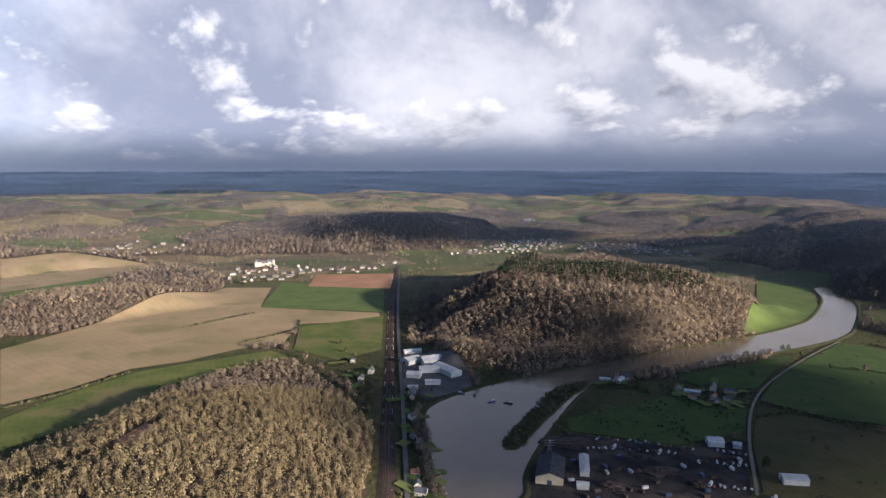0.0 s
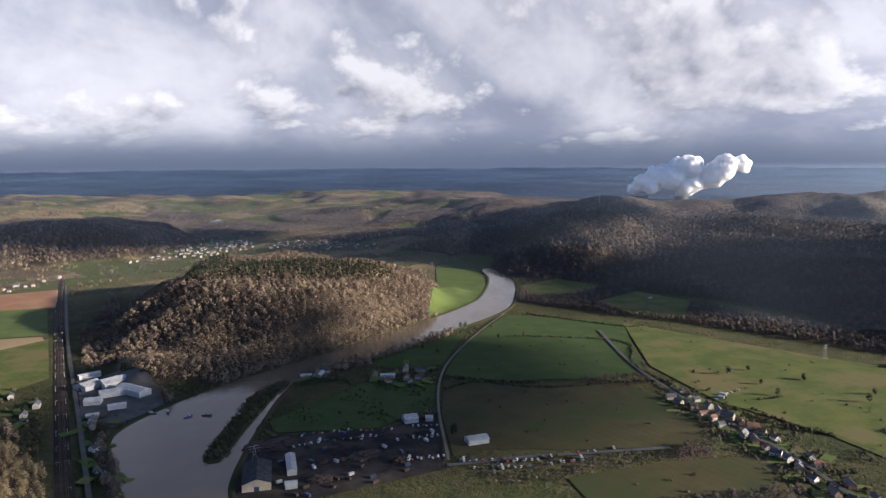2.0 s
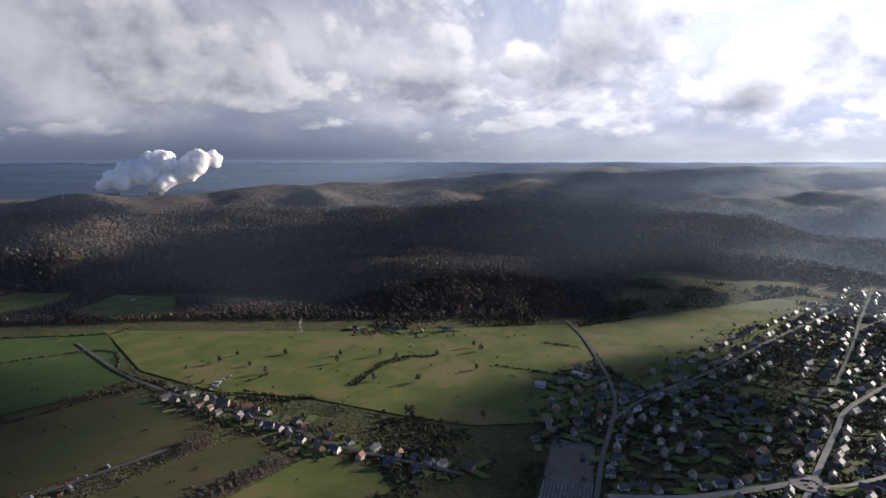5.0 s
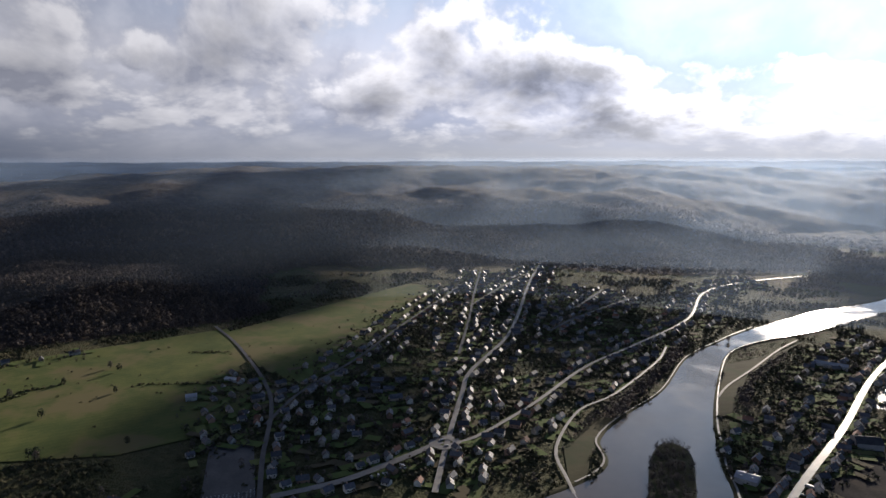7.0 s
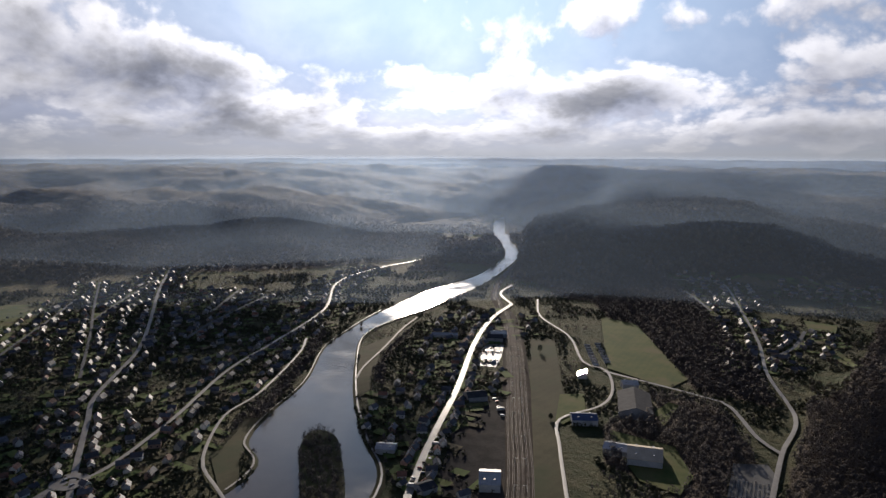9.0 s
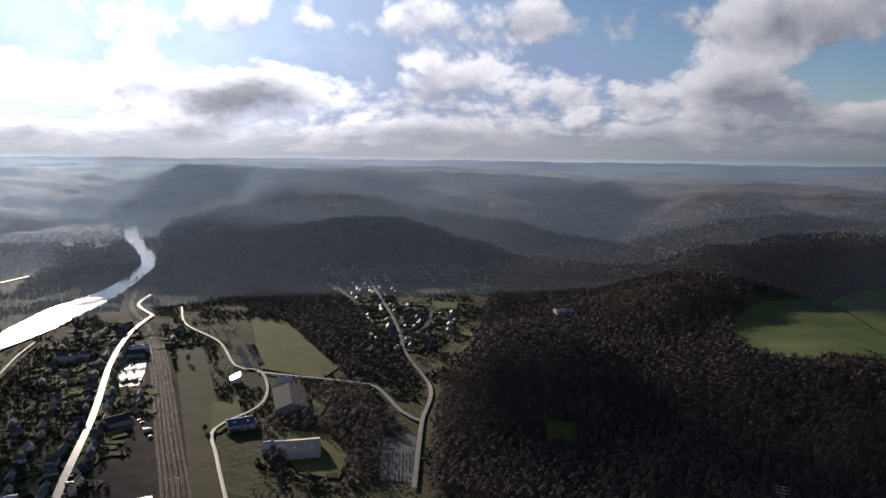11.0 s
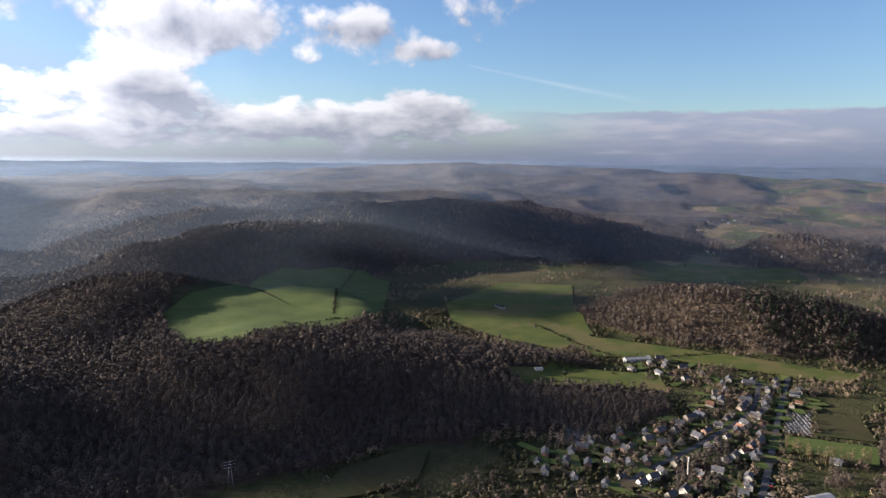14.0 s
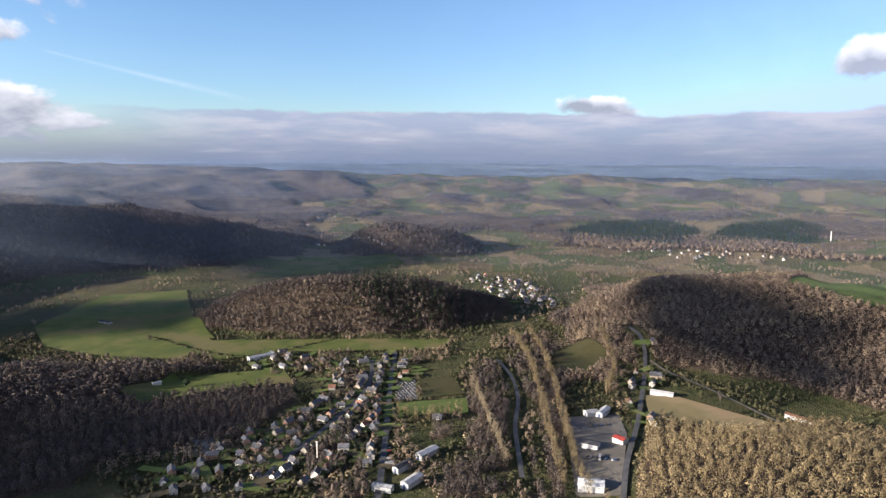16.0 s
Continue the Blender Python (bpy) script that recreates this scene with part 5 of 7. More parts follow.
# ---------------------------------------------------------------- woods
def crown_parts(n, seed, tall, wide, low, size, kind="round"):
    """Loose triangles that make one tree: twig clusters over the crown and a thin stem. Unit tree: about 1 high per tall."""
    rng = np.random.RandomState(seed)
    out = []
    for i in range(n):
        h = low + (1 - low) * rng.rand() ** (0.75 if kind == "round" else 1.0)
        t = (h - low) / (1 - low)
        if kind == "round":
            ring = math.sqrt(max(0.0, 1 - (2 * t - 0.75) ** 2 / 1.6)) * wide * rng.uniform(0.55, 1.0)
        elif kind == "spire":
            ring = (1 - t) * wide * rng.uniform(0.6, 1.05) + 0.02
        else:
            ring = wide * (0.35 + 0.65 * math.sin(math.pi * min(1, t * 0.9 + 0.1))) * rng.uniform(0.3, 1.0)
        a = rng.uniform(0, 6.283)
        c = np.array([ring * math.cos(a), ring * math.sin(a), h * tall])
        out_way = np.array([c[0], c[1], (h - 0.5 * (1 + low)) * tall * (0.9 if kind != "spire" else 0.5) + 0.25 * wide]) + rng.normal(0, 0.30 * wide, 3)
        out_way /= np.linalg.norm(out_way)
        side = np.cross(out_way, rng.normal(0, 1, 3))
        side /= np.linalg.norm(side)
        up = np.cross(side, out_way)
        s = size * rng.uniform(0.75, 1.3)
        out.append([c + s * (math.cos(q) * side + math.sin(q) * up) * rng.uniform(0.7, 1.2) for q in (0.2, 2.3, 4.4)])
    for a in (0.3, 1.9):
        w = np.array([math.cos(a), math.sin(a), 0]) * 0.018 * tall
        out.append([-w, w, np.array([0, 0, 0.8 * tall])])
    return np.array(out)


def swelling(v, tall):
    """Outward directions of a crown, so that it takes the light as one rounded body."""
    n = np.stack([v[..., 0], v[..., 1], (v[..., 2] - 0.42 * tall) * 0.6 + 0.42 * tall], -1)
    return n / np.maximum(np.linalg.norm(n, axis=-1, keepdims=True), 1e-6)


def vector_layer(ob, name, values):
    layer = ob.data.attributes.new(name, "FLOAT_VECTOR", "POINT")
    layer.data.foreach_set("vector", np.ascontiguousarray(values, np.float32).ravel())


def grove(name, x, y, protos, mat, label, category, scale=(0.8, 1.2), seed=1, sink=0.3, z=None):
    """Many trees joined into one mesh."""
    rng = np.random.RandomState(seed)
    if len(x) == 0:
        return None
    z = height(x, y) if z is None else z
    pick = rng.randint(0, len(protos), len(x))
    chunks, tints, outs = [], [], []
    for k, proto in enumerate(protos):
        m = pick == k
        n = int(m.sum())
        if not n:
            continue
        a, s = rng.uniform(0, 6.283, n), rng.uniform(*scale, n)
        c, sn = np.cos(a) * s, np.sin(a) * s
        v = np.empty((n, *proto.shape))
        v[..., 0] = proto[None, ..., 0] * c[:, None, None] - proto[None, ..., 1] * sn[:, None, None] + x[m][:, None, None]
        v[..., 1] = proto[None, ..., 0] * sn[:, None, None] + proto[None, ..., 1] * c[:, None, None] + y[m][:, None, None]
        v[..., 2] = proto[None, ..., 2] * s[:, None, None] + (z[m] - sink)[:, None, None]
        chunks.append(v.reshape(-1, 3))
        w, ca, sa = swelling(proto, proto[..., 2].max()), np.cos(a)[:, None, None], np.sin(a)[:, None, None]
        out = np.empty((n, *proto.shape), np.float32)
        out[..., 0], out[..., 1], out[..., 2] = w[None, ..., 0] * ca - w[None, ..., 1] * sa, w[None, ..., 0] * sa + w[None, ..., 1] * ca, w[None, ..., 2]
        outs.append(out.reshape(-1, 3))
        tints.append(np.repeat(rng.rand(n), proto.shape[0] * 3))
    v = np.vstack(chunks)
    ob = arrays_object(name, v, np.arange(len(v)).reshape(-1, 3), mat)
    float_layer(ob, "tint", np.concatenate(tints))
    vector_layer(ob, "swell", np.vstack(outs))
    return tagged(ob, label, category, kind="stuff")


def spots(r0, r1, az0, az1, gap, seed):
    """Uneven places for trees in a ring sector, gap metres apart."""
    rng = np.random.RandomState(seed)
    n = int(r1 / gap) + 1
    g = np.arange(-n, n + 1) * gap
    x, y = (q.ravel() for q in np.meshgrid(g, g))
    x, y = x + rng.uniform(-0.48, 0.48, len(x)) * gap, y + rng.uniform(-0.48, 0.48, len(y)) * gap
    r, az = np.hypot(x, y), bearing(x, y)
    m = (r >= r0) & (r < r1) & (az >= az0) & (az < az1)
    return x[m], y[m]


NEAR_TREE = [crown_parts(58, s, 10.8, 4.1, 0.20, 0.82) for s in (1, 2, 3)] + [crown_parts(54, 5, 14.5, 2.8, 0.15, 0.78, "plume"), crown_parts(54, 6, 11, 3.8, 0.2, 0.75)]
MID_TREE = [crown_parts(24, s, 11.0, 4.9, 0.20, 1.5) for s in (11, 12, 13)]
FAR_TREE = [crown_parts(13, s, 13.5, 6.2, 0.25, 2.7) for s in (21, 22, 23)]
NEAR_FIR = [crown_parts(24, s, 16, 2.8, 0.12, 1.8, "spire") for s in (31, 32)]
SHRUB = [crown_parts(12, s, 3.2, 1.9, 0.05, 1.1) for s in (41, 42, 43)]

# the tone picked for each bearing paints in sunlit and shaded woods
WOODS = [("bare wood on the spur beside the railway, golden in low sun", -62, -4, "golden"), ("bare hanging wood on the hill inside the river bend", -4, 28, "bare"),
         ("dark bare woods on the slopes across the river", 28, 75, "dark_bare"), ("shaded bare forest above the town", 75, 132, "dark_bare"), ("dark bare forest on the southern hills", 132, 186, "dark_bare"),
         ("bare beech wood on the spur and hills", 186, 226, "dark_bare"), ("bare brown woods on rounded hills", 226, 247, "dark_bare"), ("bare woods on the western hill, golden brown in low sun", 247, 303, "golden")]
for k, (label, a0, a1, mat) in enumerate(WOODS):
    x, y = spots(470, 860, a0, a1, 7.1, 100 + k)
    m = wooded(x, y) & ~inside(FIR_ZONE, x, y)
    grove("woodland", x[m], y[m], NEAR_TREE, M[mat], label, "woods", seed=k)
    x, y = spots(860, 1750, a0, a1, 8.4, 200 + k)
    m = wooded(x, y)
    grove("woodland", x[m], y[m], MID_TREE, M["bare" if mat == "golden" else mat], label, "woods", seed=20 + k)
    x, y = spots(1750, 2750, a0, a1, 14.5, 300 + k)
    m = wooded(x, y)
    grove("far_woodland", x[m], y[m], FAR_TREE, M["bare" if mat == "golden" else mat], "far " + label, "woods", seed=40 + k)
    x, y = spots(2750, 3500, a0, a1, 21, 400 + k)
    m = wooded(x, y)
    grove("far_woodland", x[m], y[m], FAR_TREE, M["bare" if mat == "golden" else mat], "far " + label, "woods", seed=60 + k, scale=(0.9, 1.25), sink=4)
x, y = spots(1100, 1800, -4, 32, 9.5, 60)
m = inside(FIR_ZONE, x, y)
grove("fir_plantation", x[m], y[m], NEAR_FIR, M["fir"], "dark green fir plantation on the hilltop", "woods", seed=61)

for k, strip in enumerate(PINE_STRIPS):
    x, y = spots(2300, 3300, 240, 276, 12, 63 + k)
    m = inside(strip, x, y)
    grove("pine_plantation", x[m], y[m], NEAR_FIR, M["fir"], "dark green strip of pines on the plateau", "woods", seed=64 + k, scale=(1.0, 1.4))
for k, (r0, r1, a0, a1, gap, size) in enumerate(((1350, 2400, 216, 300, 8, (0.28, 0.55)), (2400, 4300, 218, 300, 14, (0.45, 0.8)), (1900, 3000, -60, 24, 10, (0.3, 0.6)), (3000, 4300, -60, 24, 16, (0.45, 0.8)))):
    x, y = spots(r0, r1, a0, a1, gap, 720 + k)
    _, edge, lot = plots(x, y)
    m = (edge < 0.55 * gap) & (lot < 0.62) & (lumps(x, y, 140, 66) > -0.5)
    x, y = x[m], y[m]
    m = ~wooded(x, y) & (river_bed(x, y) < 0.5)
    for poly in FIELDS.values():
        m &= ~inside(poly, x, y)
    grove("hedgerows", x[m], y[m], FAR_TREE, M["dark_bare"], "rows of dark leafless trees between the far fields", "hedge", seed=95 + k, scale=size)

# hedges and scrub
rng_h = np.random.RandomState(9)
hx, hy = [], []
for line in HEDGES.values():
    q = smooth_line(line, 2.6)
    hx.append(q[:, 0] + rng_h.uniform(-1.6, 1.6, len(q)))
    hy.append(q[:, 1] + rng_h.uniform(-1.6, 1.6, len(q)))
grove("hedge", np.concatenate(hx), np.concatenate(hy), SHRUB, M["shrub"], "dark leafless hedges between the fields", "hedge", seed=5, scale=(0.7, 1.6))


def island(name, poly, label):
    """An island of the river: a low bank with a grassy top and bare trees."""
    p = smooth_line(list(poly) + [poly[0]], 6)[:-1]
    mid = p.mean(0)
    bm = bmesh.new()
    rings = [[bm.verts.new((*(mid + (q - mid) * s), z)) for q in p] for s, z in ((1.04, 0.0), (1.0, 0.9), (0.9, 1.5))]
    for lo, hi in zip(rings[:-1], rings[1:]):
        for i in range(len(p)):
            bm.faces.new((lo[i], lo[(i + 1) % len(p)], hi[(i + 1) % len(p)], hi[i]))
    bm.faces.new(rings[-1])
    bmesh.ops.recalc_face_normals(bm, faces=bm.faces[:])
    tagged(mesh_object(name, bm, M["fallow"]), label, "island", kind="structure")
    rng = np.random.RandomState(len(name))
    lo, hi = p.min(0), p.max(0)
    n = int(np.prod(hi - lo) / 30)
    x, y = rng.uniform(lo[0], hi[0], n), rng.uniform(lo[1], hi[1], n)
    m = inside(p, x, y)
    return x[m], y[m]


ix, iy = island("river_island", ISLAND, "long wooded island in the river")
grove("island_trees", ix, iy, NEAR_TREE, M["dark_bare"], "dark bare trees crowding the river island", "trees", seed=7, scale=(0.5, 0.85), z=np.full(len(ix), 1.4))
ix, iy = island("river_spit", ISLET, "narrow grassy spit of land beside the river channel")
grove("spit_bushes", ix, iy, SHRUB, M["shrub"], "brown bushes on the river spit", "shrubs", seed=8, scale=(0.8, 1.6), z=np.full(len(ix), 1.4))


def scattered():
    """Loose trees and scrub on the valley floor, between the fields."""
    for k, (r0, r1, a0, a1, gap, need, protos, mat, scale, label) in enumerate((
            (560, 1150, 186, 252, 9, 0.15, MID_TREE, "bare", (0.5, 0.9), "loose bare trees along lanes and brooks"), (560, 1300, 186, 270, 8, -0.1, SHRUB, "shrub", (0.8, 1.9), "brown scrub along lanes and brooks"),
            (560, 1150, 20, 62, 9, 0.55, MID_TREE, "dark_bare", (0.4, 0.7), "loose dark trees beside the fields"), (1150, 2600, 195, 275, 17, 0.25, FAR_TREE, "bare", (0.4, 0.75), "loose copses and hedgerow trees on the farmland"), (1700, 3000, -62, 27, 20, 0.35, FAR_TREE, "bare", (0.4, 0.75), "loose copses and hedgerow trees on the farmland"), (2600, 4800, 222, 303, 36, 0.5, FAR_TREE, "dark_bare", (0.8, 1.4), "far copses on the plateau"), (570, 1000, -8, 12, 8, 0.0, SHRUB, "shrub", (0.8, 1.8), "scrub beside the railway"),
            (560, 1700, 62, 165, 8.5, 0.05, SHRUB, "shrub", (0.9, 2.1), "dark scrub and hedges between the gardens"), (560, 1700, 75, 165, 13, 0.35, MID_TREE, "dark_bare", (0.4, 0.75), "dark trees between the gardens"))):
        x, y = spots(r0, r1, a0, a1, gap, 700 + k)
        m = (lumps(x, y, 130, 40 + k) > need) & ~wooded(x, y) & (river_bed(x, y) < 0.5) & (line_gap(RAIL_COARSE, x, y) > 20)
        for poly in list(FIELDS.values()) + list(AREAS.values()):
            m &= ~inside(poly, x, y)
        for width, line in ROAD_COARSE.values():
            m &= line_gap(line, x, y) > width / 2 + 4
        grove("scattered_scrub" if protos is SHRUB else "scattered_trees", x[m], y[m], protos, M[mat], label, "scrub", seed=90 + k, scale=scale)


scattered()
x, y = spots(650, 900, 8, 32, 5.5, 77)
m = inside(FIELDS["lawn_a"], x, y) & (lumps(x, y, 60, 6) > 0.1) & (np.random.RandomState(3).rand(len(x)) < 0.4)
grove("young_firs", x[m], y[m], SHRUB, M["fir"], "rows of young dark firs on the lawn", "trees", seed=6, scale=(0.6, 1.2))
x, y = spots(560, 1600, 20, 100, 16, 79)
keep = np.zeros(len(x), bool)
for n in ("lawn_c", "pasture_d", "pasture_h", "pasture_i", "fallow_a", "lawn_b", "fallow_b", "pasture_g"):
    keep |= inside(FIELDS[n], x, y)
keep &= (np.random.RandomState(5).rand(len(x)) < 0.17) & (lumps(x, y, 160, 9) > -0.2)
grove("pasture_bushes", x[keep], y[keep], SHRUB, M["shrub"], "small dark bushes dotted over the pastures", "shrubs", seed=11, scale=(0.5, 1.3))
q = smooth_line(BIRCH_EDGE, 4.5)
BIRCH = [crown_parts(40, s, 15, 2.4, 0.35, 0.7, "plume") for s in (51, 52)]
rng_b = np.random.RandomState(2)
grove("birch_row", q[:, 0] + rng_b.uniform(-3, 3, len(q)), q[:, 1] + rng_b.uniform(-3, 3, len(q)), BIRCH, M["birch"], "row of tall pale birches along the edge of the wood", "trees", seed=12, scale=(0.75, 1.15))

POPLAR = [crown_parts(56, s, 19, 2.5, 0.12, 0.8, "plume") for s in (55, 56, 57)]
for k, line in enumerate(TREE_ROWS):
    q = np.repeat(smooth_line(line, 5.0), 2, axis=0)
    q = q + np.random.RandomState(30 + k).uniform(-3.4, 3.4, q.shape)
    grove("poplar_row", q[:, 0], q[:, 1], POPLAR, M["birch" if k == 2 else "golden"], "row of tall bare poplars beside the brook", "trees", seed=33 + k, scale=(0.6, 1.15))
x, y = spots(1050, 1600, 221, 238, 11, 81)
m = (hill_at(x, y, "round_wood")["round_wood"][0] > 0.08) & (lumps(x, y, 210, 82) + (bearing(x, y) - 229) * 0.12 > 0.25)
grove("scattered_pines", x[m], y[m], NEAR_FIR, M["fir"], "dark pines among the bare trees of the round hill", "trees", seed=83, scale=(0.7, 1.1))

# ---------------------------------------------------------------- unseen clouds above the view, added for the shade they cast
# middle of the shade on the ground and its half widths
SHADES = [(260, 750, 340, 250), (240, 1120, 140, 50), (1000, 2180, 480, 320), (0, 2720, 650, 330), (520, 770, 190, 210), (770, 50, 270, 160),  (480, 640, 210, 125), (960, -60, 240, 130), (1650, 180, 380, 280),
          (1340, 1130, 420, 330), (1980, 720, 560, 420), (2900, 1600, 560, 460)]
SHADES += [(-1350, -1450, 400, 260), (1250, -470, 230, 150), (2100, -2300, 500, 300), (1300, -1380, 380, 260), (1450, -2250, 640, 480), 
          (150, -740, 170, 90), (-190, -700, 210, 110), (-1080, -1950, 420, 300), (-1190, -190, 330, 190), (-1420, -330, 190, 70), (-430, -1390, 190, 120), (-650, -1230, 170, 120), (690, -430, 110, 90), (3000, 700, 600, 500), (700, -2900, 700, 420)]


def cloud(cx, cy, rx, ry, seed):
    bm = bmesh.new()
    bmesh.ops.create_icosphere(bm, subdivisions=4, radius=1)
    for v in bm.verts:
        n = v.co.normalized()
        q = Vector((n.x * rx, n.y * ry, 0)) / 170 + Vector((seed * 3.1, seed, 0))
        f = 1 + 0.32 * noise.noise(q) + 0.22 * noise.noise(q * 2.3) + 0.14 * noise.noise(q * 5.1)
        puff = 1 + 0.6 * noise.noise(q * 3.0)
        v.co = Vector((n.x * rx * f, n.y * ry * f, n.z * (26 * puff if n.z > 0 else 9)))
    ob = mesh_object("cumulus_cloud", bm, M["cloud"], smooth=True)
    ob.location = Vector((cx, cy, 30)) + TO_SUN * (1720 / math.sin(radians(SUN_EL)))
    tagged(ob, "flat white cloud above the view, placed to shade the ground", "cloud", "clouds over the valley")


for i, (cx, cy, rx, ry) in enumerate(SHADES):
    cloud(cx, cy, rx, ry, i)


def steam(at, seed, puffs):
    bm = bmesh.new()
    rng = random.Random(seed)
    for k in range(puffs):
        t = k / puffs
        c = Vector((at[0] + 230 * t ** 1.4 + rng.uniform(-45, 45), at[1] - 175 * t ** 1.4 + rng.uniform(-45, 45), at[2] + 22 + 150 * t ** 0.9 + rng.uniform(-22, 30)))
        r = rng.uniform(30, 44) + 34 * t * rng.uniform(0.4, 1.2)
        made = bmesh.ops.create_icosphere(bm, subdivisions=3, radius=1)["verts"]
        for v in made:
            n = v.co.normalized()
            f = 1 + 0.35 * noise.noise(n * 1.8 + Vector((k, seed, 0))) + 0.2 * noise.noise(n * 5 + Vector((k, 0, seed)))
            v.co = c + n * r * f
    plume = mesh_object("steam_plume", bm, M["steam"], smooth=True)
    skin = plume.modifiers.new("skin", "REMESH")
    skin.mode, skin.voxel_size, skin.use_smooth_shade = "VOXEL", 9.0, True
    return tagged(plume, "white steam rising from a cooling tower behind the hills", "steam", "steam plumes", kind="stuff")


def cooling_tower(at):
    bm = bmesh.new()
    rings = []
    for z, r in ((-150, 66), (-110, 56), (-70, 47), (-40, 42), (-15, 41), (0, 43)):
        rings.append([bm.verts.new((at[0] + r * math.cos(a), at[1] + r * math.sin(a), at[2] + z)) for a in np.linspace(0, 6.283, 33)[:-1]])
    for lo, hi in zip(rings[:-1], rings[1:]):
        for i in range(32):
            bm.faces.new((lo[i], lo[(i + 1) % 32], hi[(i + 1) % 32], hi[i]))
    bm.normal_update()
    ob = mesh_object("cooling_tower", bm, M["concrete"], smooth=True)
    tagged(ob, "grey concrete cooling tower almost hidden behind the hills", "cooling tower", "cooling towers")


for at, seed in PLANT:
    cooling_tower(at)
    steam(at, seed, 22)

# ---------------------------------------------------------------- houses
def house(w, l, h, rise, wall, roof, windows, seed, label):
    """A gabled house along its own y axis: walls, roof, chimney and, where they show, door and windows."""
    rng = random.Random(seed)
    top = empty("house")
    bm = bmesh.new()
    pts = [(-w / 2, 0), (w / 2, 0), (w / 2, h), (0, h + rise), (-w / 2, h)]
    ends = [[bm.verts.new((x, s * l / 2, z - 0.6 * (z == 0))) for x, z in pts] for s in (-1, 1)]
    bm.faces.new(ends[0])
    bm.faces.new(ends[1][::-1])
    for i in (0, 1, 2, 3, 4):
        j = (i + 1) % 5
        bm.faces.new((ends[0][j], ends[0][i], ends[1][i], ends[1][j]))
    bmesh.ops.recalc_face_normals(bm, faces=bm.faces[:])
    part("wall", bm, M[wall], top)
    bm = bmesh.new()
    for s in (-1, 1):
        slope = Vector((s * (w / 2 + 0.5), 0, -rise * (w / 2 + 0.5) / (w / 2)))
        up = Vector((0, 0, 0.28))
        a = Vector((0, 0, h + rise + 0.05))
        q = [a, a + slope, a + slope + up, a + up]
        lo = [bm.verts.new(v + Vector((0, -l / 2 - 0.4, 0))) for v in q]
        hi = [bm.verts.new(v + Vector((0, l / 2 + 0.4, 0))) for v in q]
        bm.faces.new(lo)
        bm.faces.new(hi[::-1])
        for i in range(4):
            bm.faces.new((lo[(i + 1) % 4], lo[i], hi[i], hi[(i + 1) % 4]))
    bmesh.ops.recalc_face_normals(bm, faces=bm.faces[:])
    part("roof", bm, M[roof], top)
    if windows:
        bm = bmesh.new()
        y = rng.uniform(-0.3, 0.3) * l
        box(bm, -0.45, y - 0.5, h + rise * 0.5, 0.45, y + 0.5, h + rise + 1.1)
        box(bm, -0.55, y - 0.6, h + rise + 1.1, 0.55, y + 0.6, h + rise + 1.3)
        part("chimney", bm, M["brickwall"], top)
    if windows > 1:
        for s in (-1, 1):
            for k in range(windows):
                bm = bmesh.new()
                yy = (k + 0.5) / windows * l - l / 2
                x = s * w / 2
                box(bm, min(x, x + s * 0.08), yy - 0.6, 1.2, max(x, x + s * 0.08), yy + 0.6, 2.7)
                part("window", bm, M["glass"], top)
        bm = bmesh.new()
        box(bm, -0.5, -l / 2 - 0.08, 0, 0.5, -l / 2, 2.1)
        part("door", bm, M["sleeper"], top)
    return tagged(top, label, "house")


HOUSE_KINDS = [(7.0, 9, 4.4, 3.0, "render", "slate", "pale rendered house with a dark slate roof"), (7.2, 11, 4.6, 3.2, "render", "slate", "long pale house with a wet slate roof"),
               (6.6, 8.5, 4.0, 3.0, "render", "tile", "pale house with a red-brown tiled roof"), (6.8, 10, 4.6, 3.2, "stone", "slate", "stone house with a dark slate roof"),
               (6.5, 8, 3.0, 2.6, "render", "slate", "low pale bungalow with a slate roof"), (7.0, 12, 4.8, 3.2, "brickwall", "slate", "brick terrace house with a slate roof")]
PROTOS = {}
WISHES = []
HOUSE_AT = []


def street(road, every, back, group, part_of=(0, 1), sides=(-1, 1), seed=1, skip=0.15, rows=1):
    """Places for houses on both sides of a road."""
    rng = random.Random(seed)
    width, line = ROAD_LINES[road]
    nn = normals(line)
    seg = np.concatenate([[0], np.cumsum(np.hypot(*np.diff(line, axis=0).T))])
    for row in range(rows):
        for side in sides:
            s = seg[-1] * part_of[0] + rng.uniform(0, every)
            while s < seg[-1] * part_of[1]:
                i = min(int(np.searchsorted(seg, s)), len(line) - 1)
                off = width / 2 + back + rng.uniform(0, 5) + row * rng.uniform(26, 38)
                x, y = line[i] + nn[i] * side * off + rng.uniform(-2, 2)
                s += every * rng.uniform(0.75, 1.5) * (1 + 0.6 * row)
                turn = math.atan2(nn[i][1], nn[i][0]) + (0 if rng.random() < 0.7 else math.pi / 2)
                if rng.random() > skip:
                    WISHES.append((x, y, turn + rng.gauss(0, 0.28), group, 12.5, None))


def cluster(poly, count, group, seed, gap=16):
    """Places for a loose group of houses within an outline."""
    rng = random.Random(seed)
    p = np.array(poly)
    base = rng.uniform(0, 3.14)
    for k in range(count * 6):
        x, y = rng.uniform(p[:, 0].min(), p[:, 0].max()), rng.uniform(p[:, 1].min(), p[:, 1].max())
        WISHES.append((x, y, base + rng.choice((0, 1.57)) + rng.uniform(-0.2, 0.2), group, gap, (group, count, poly)))


FAR_HOUSES = {}


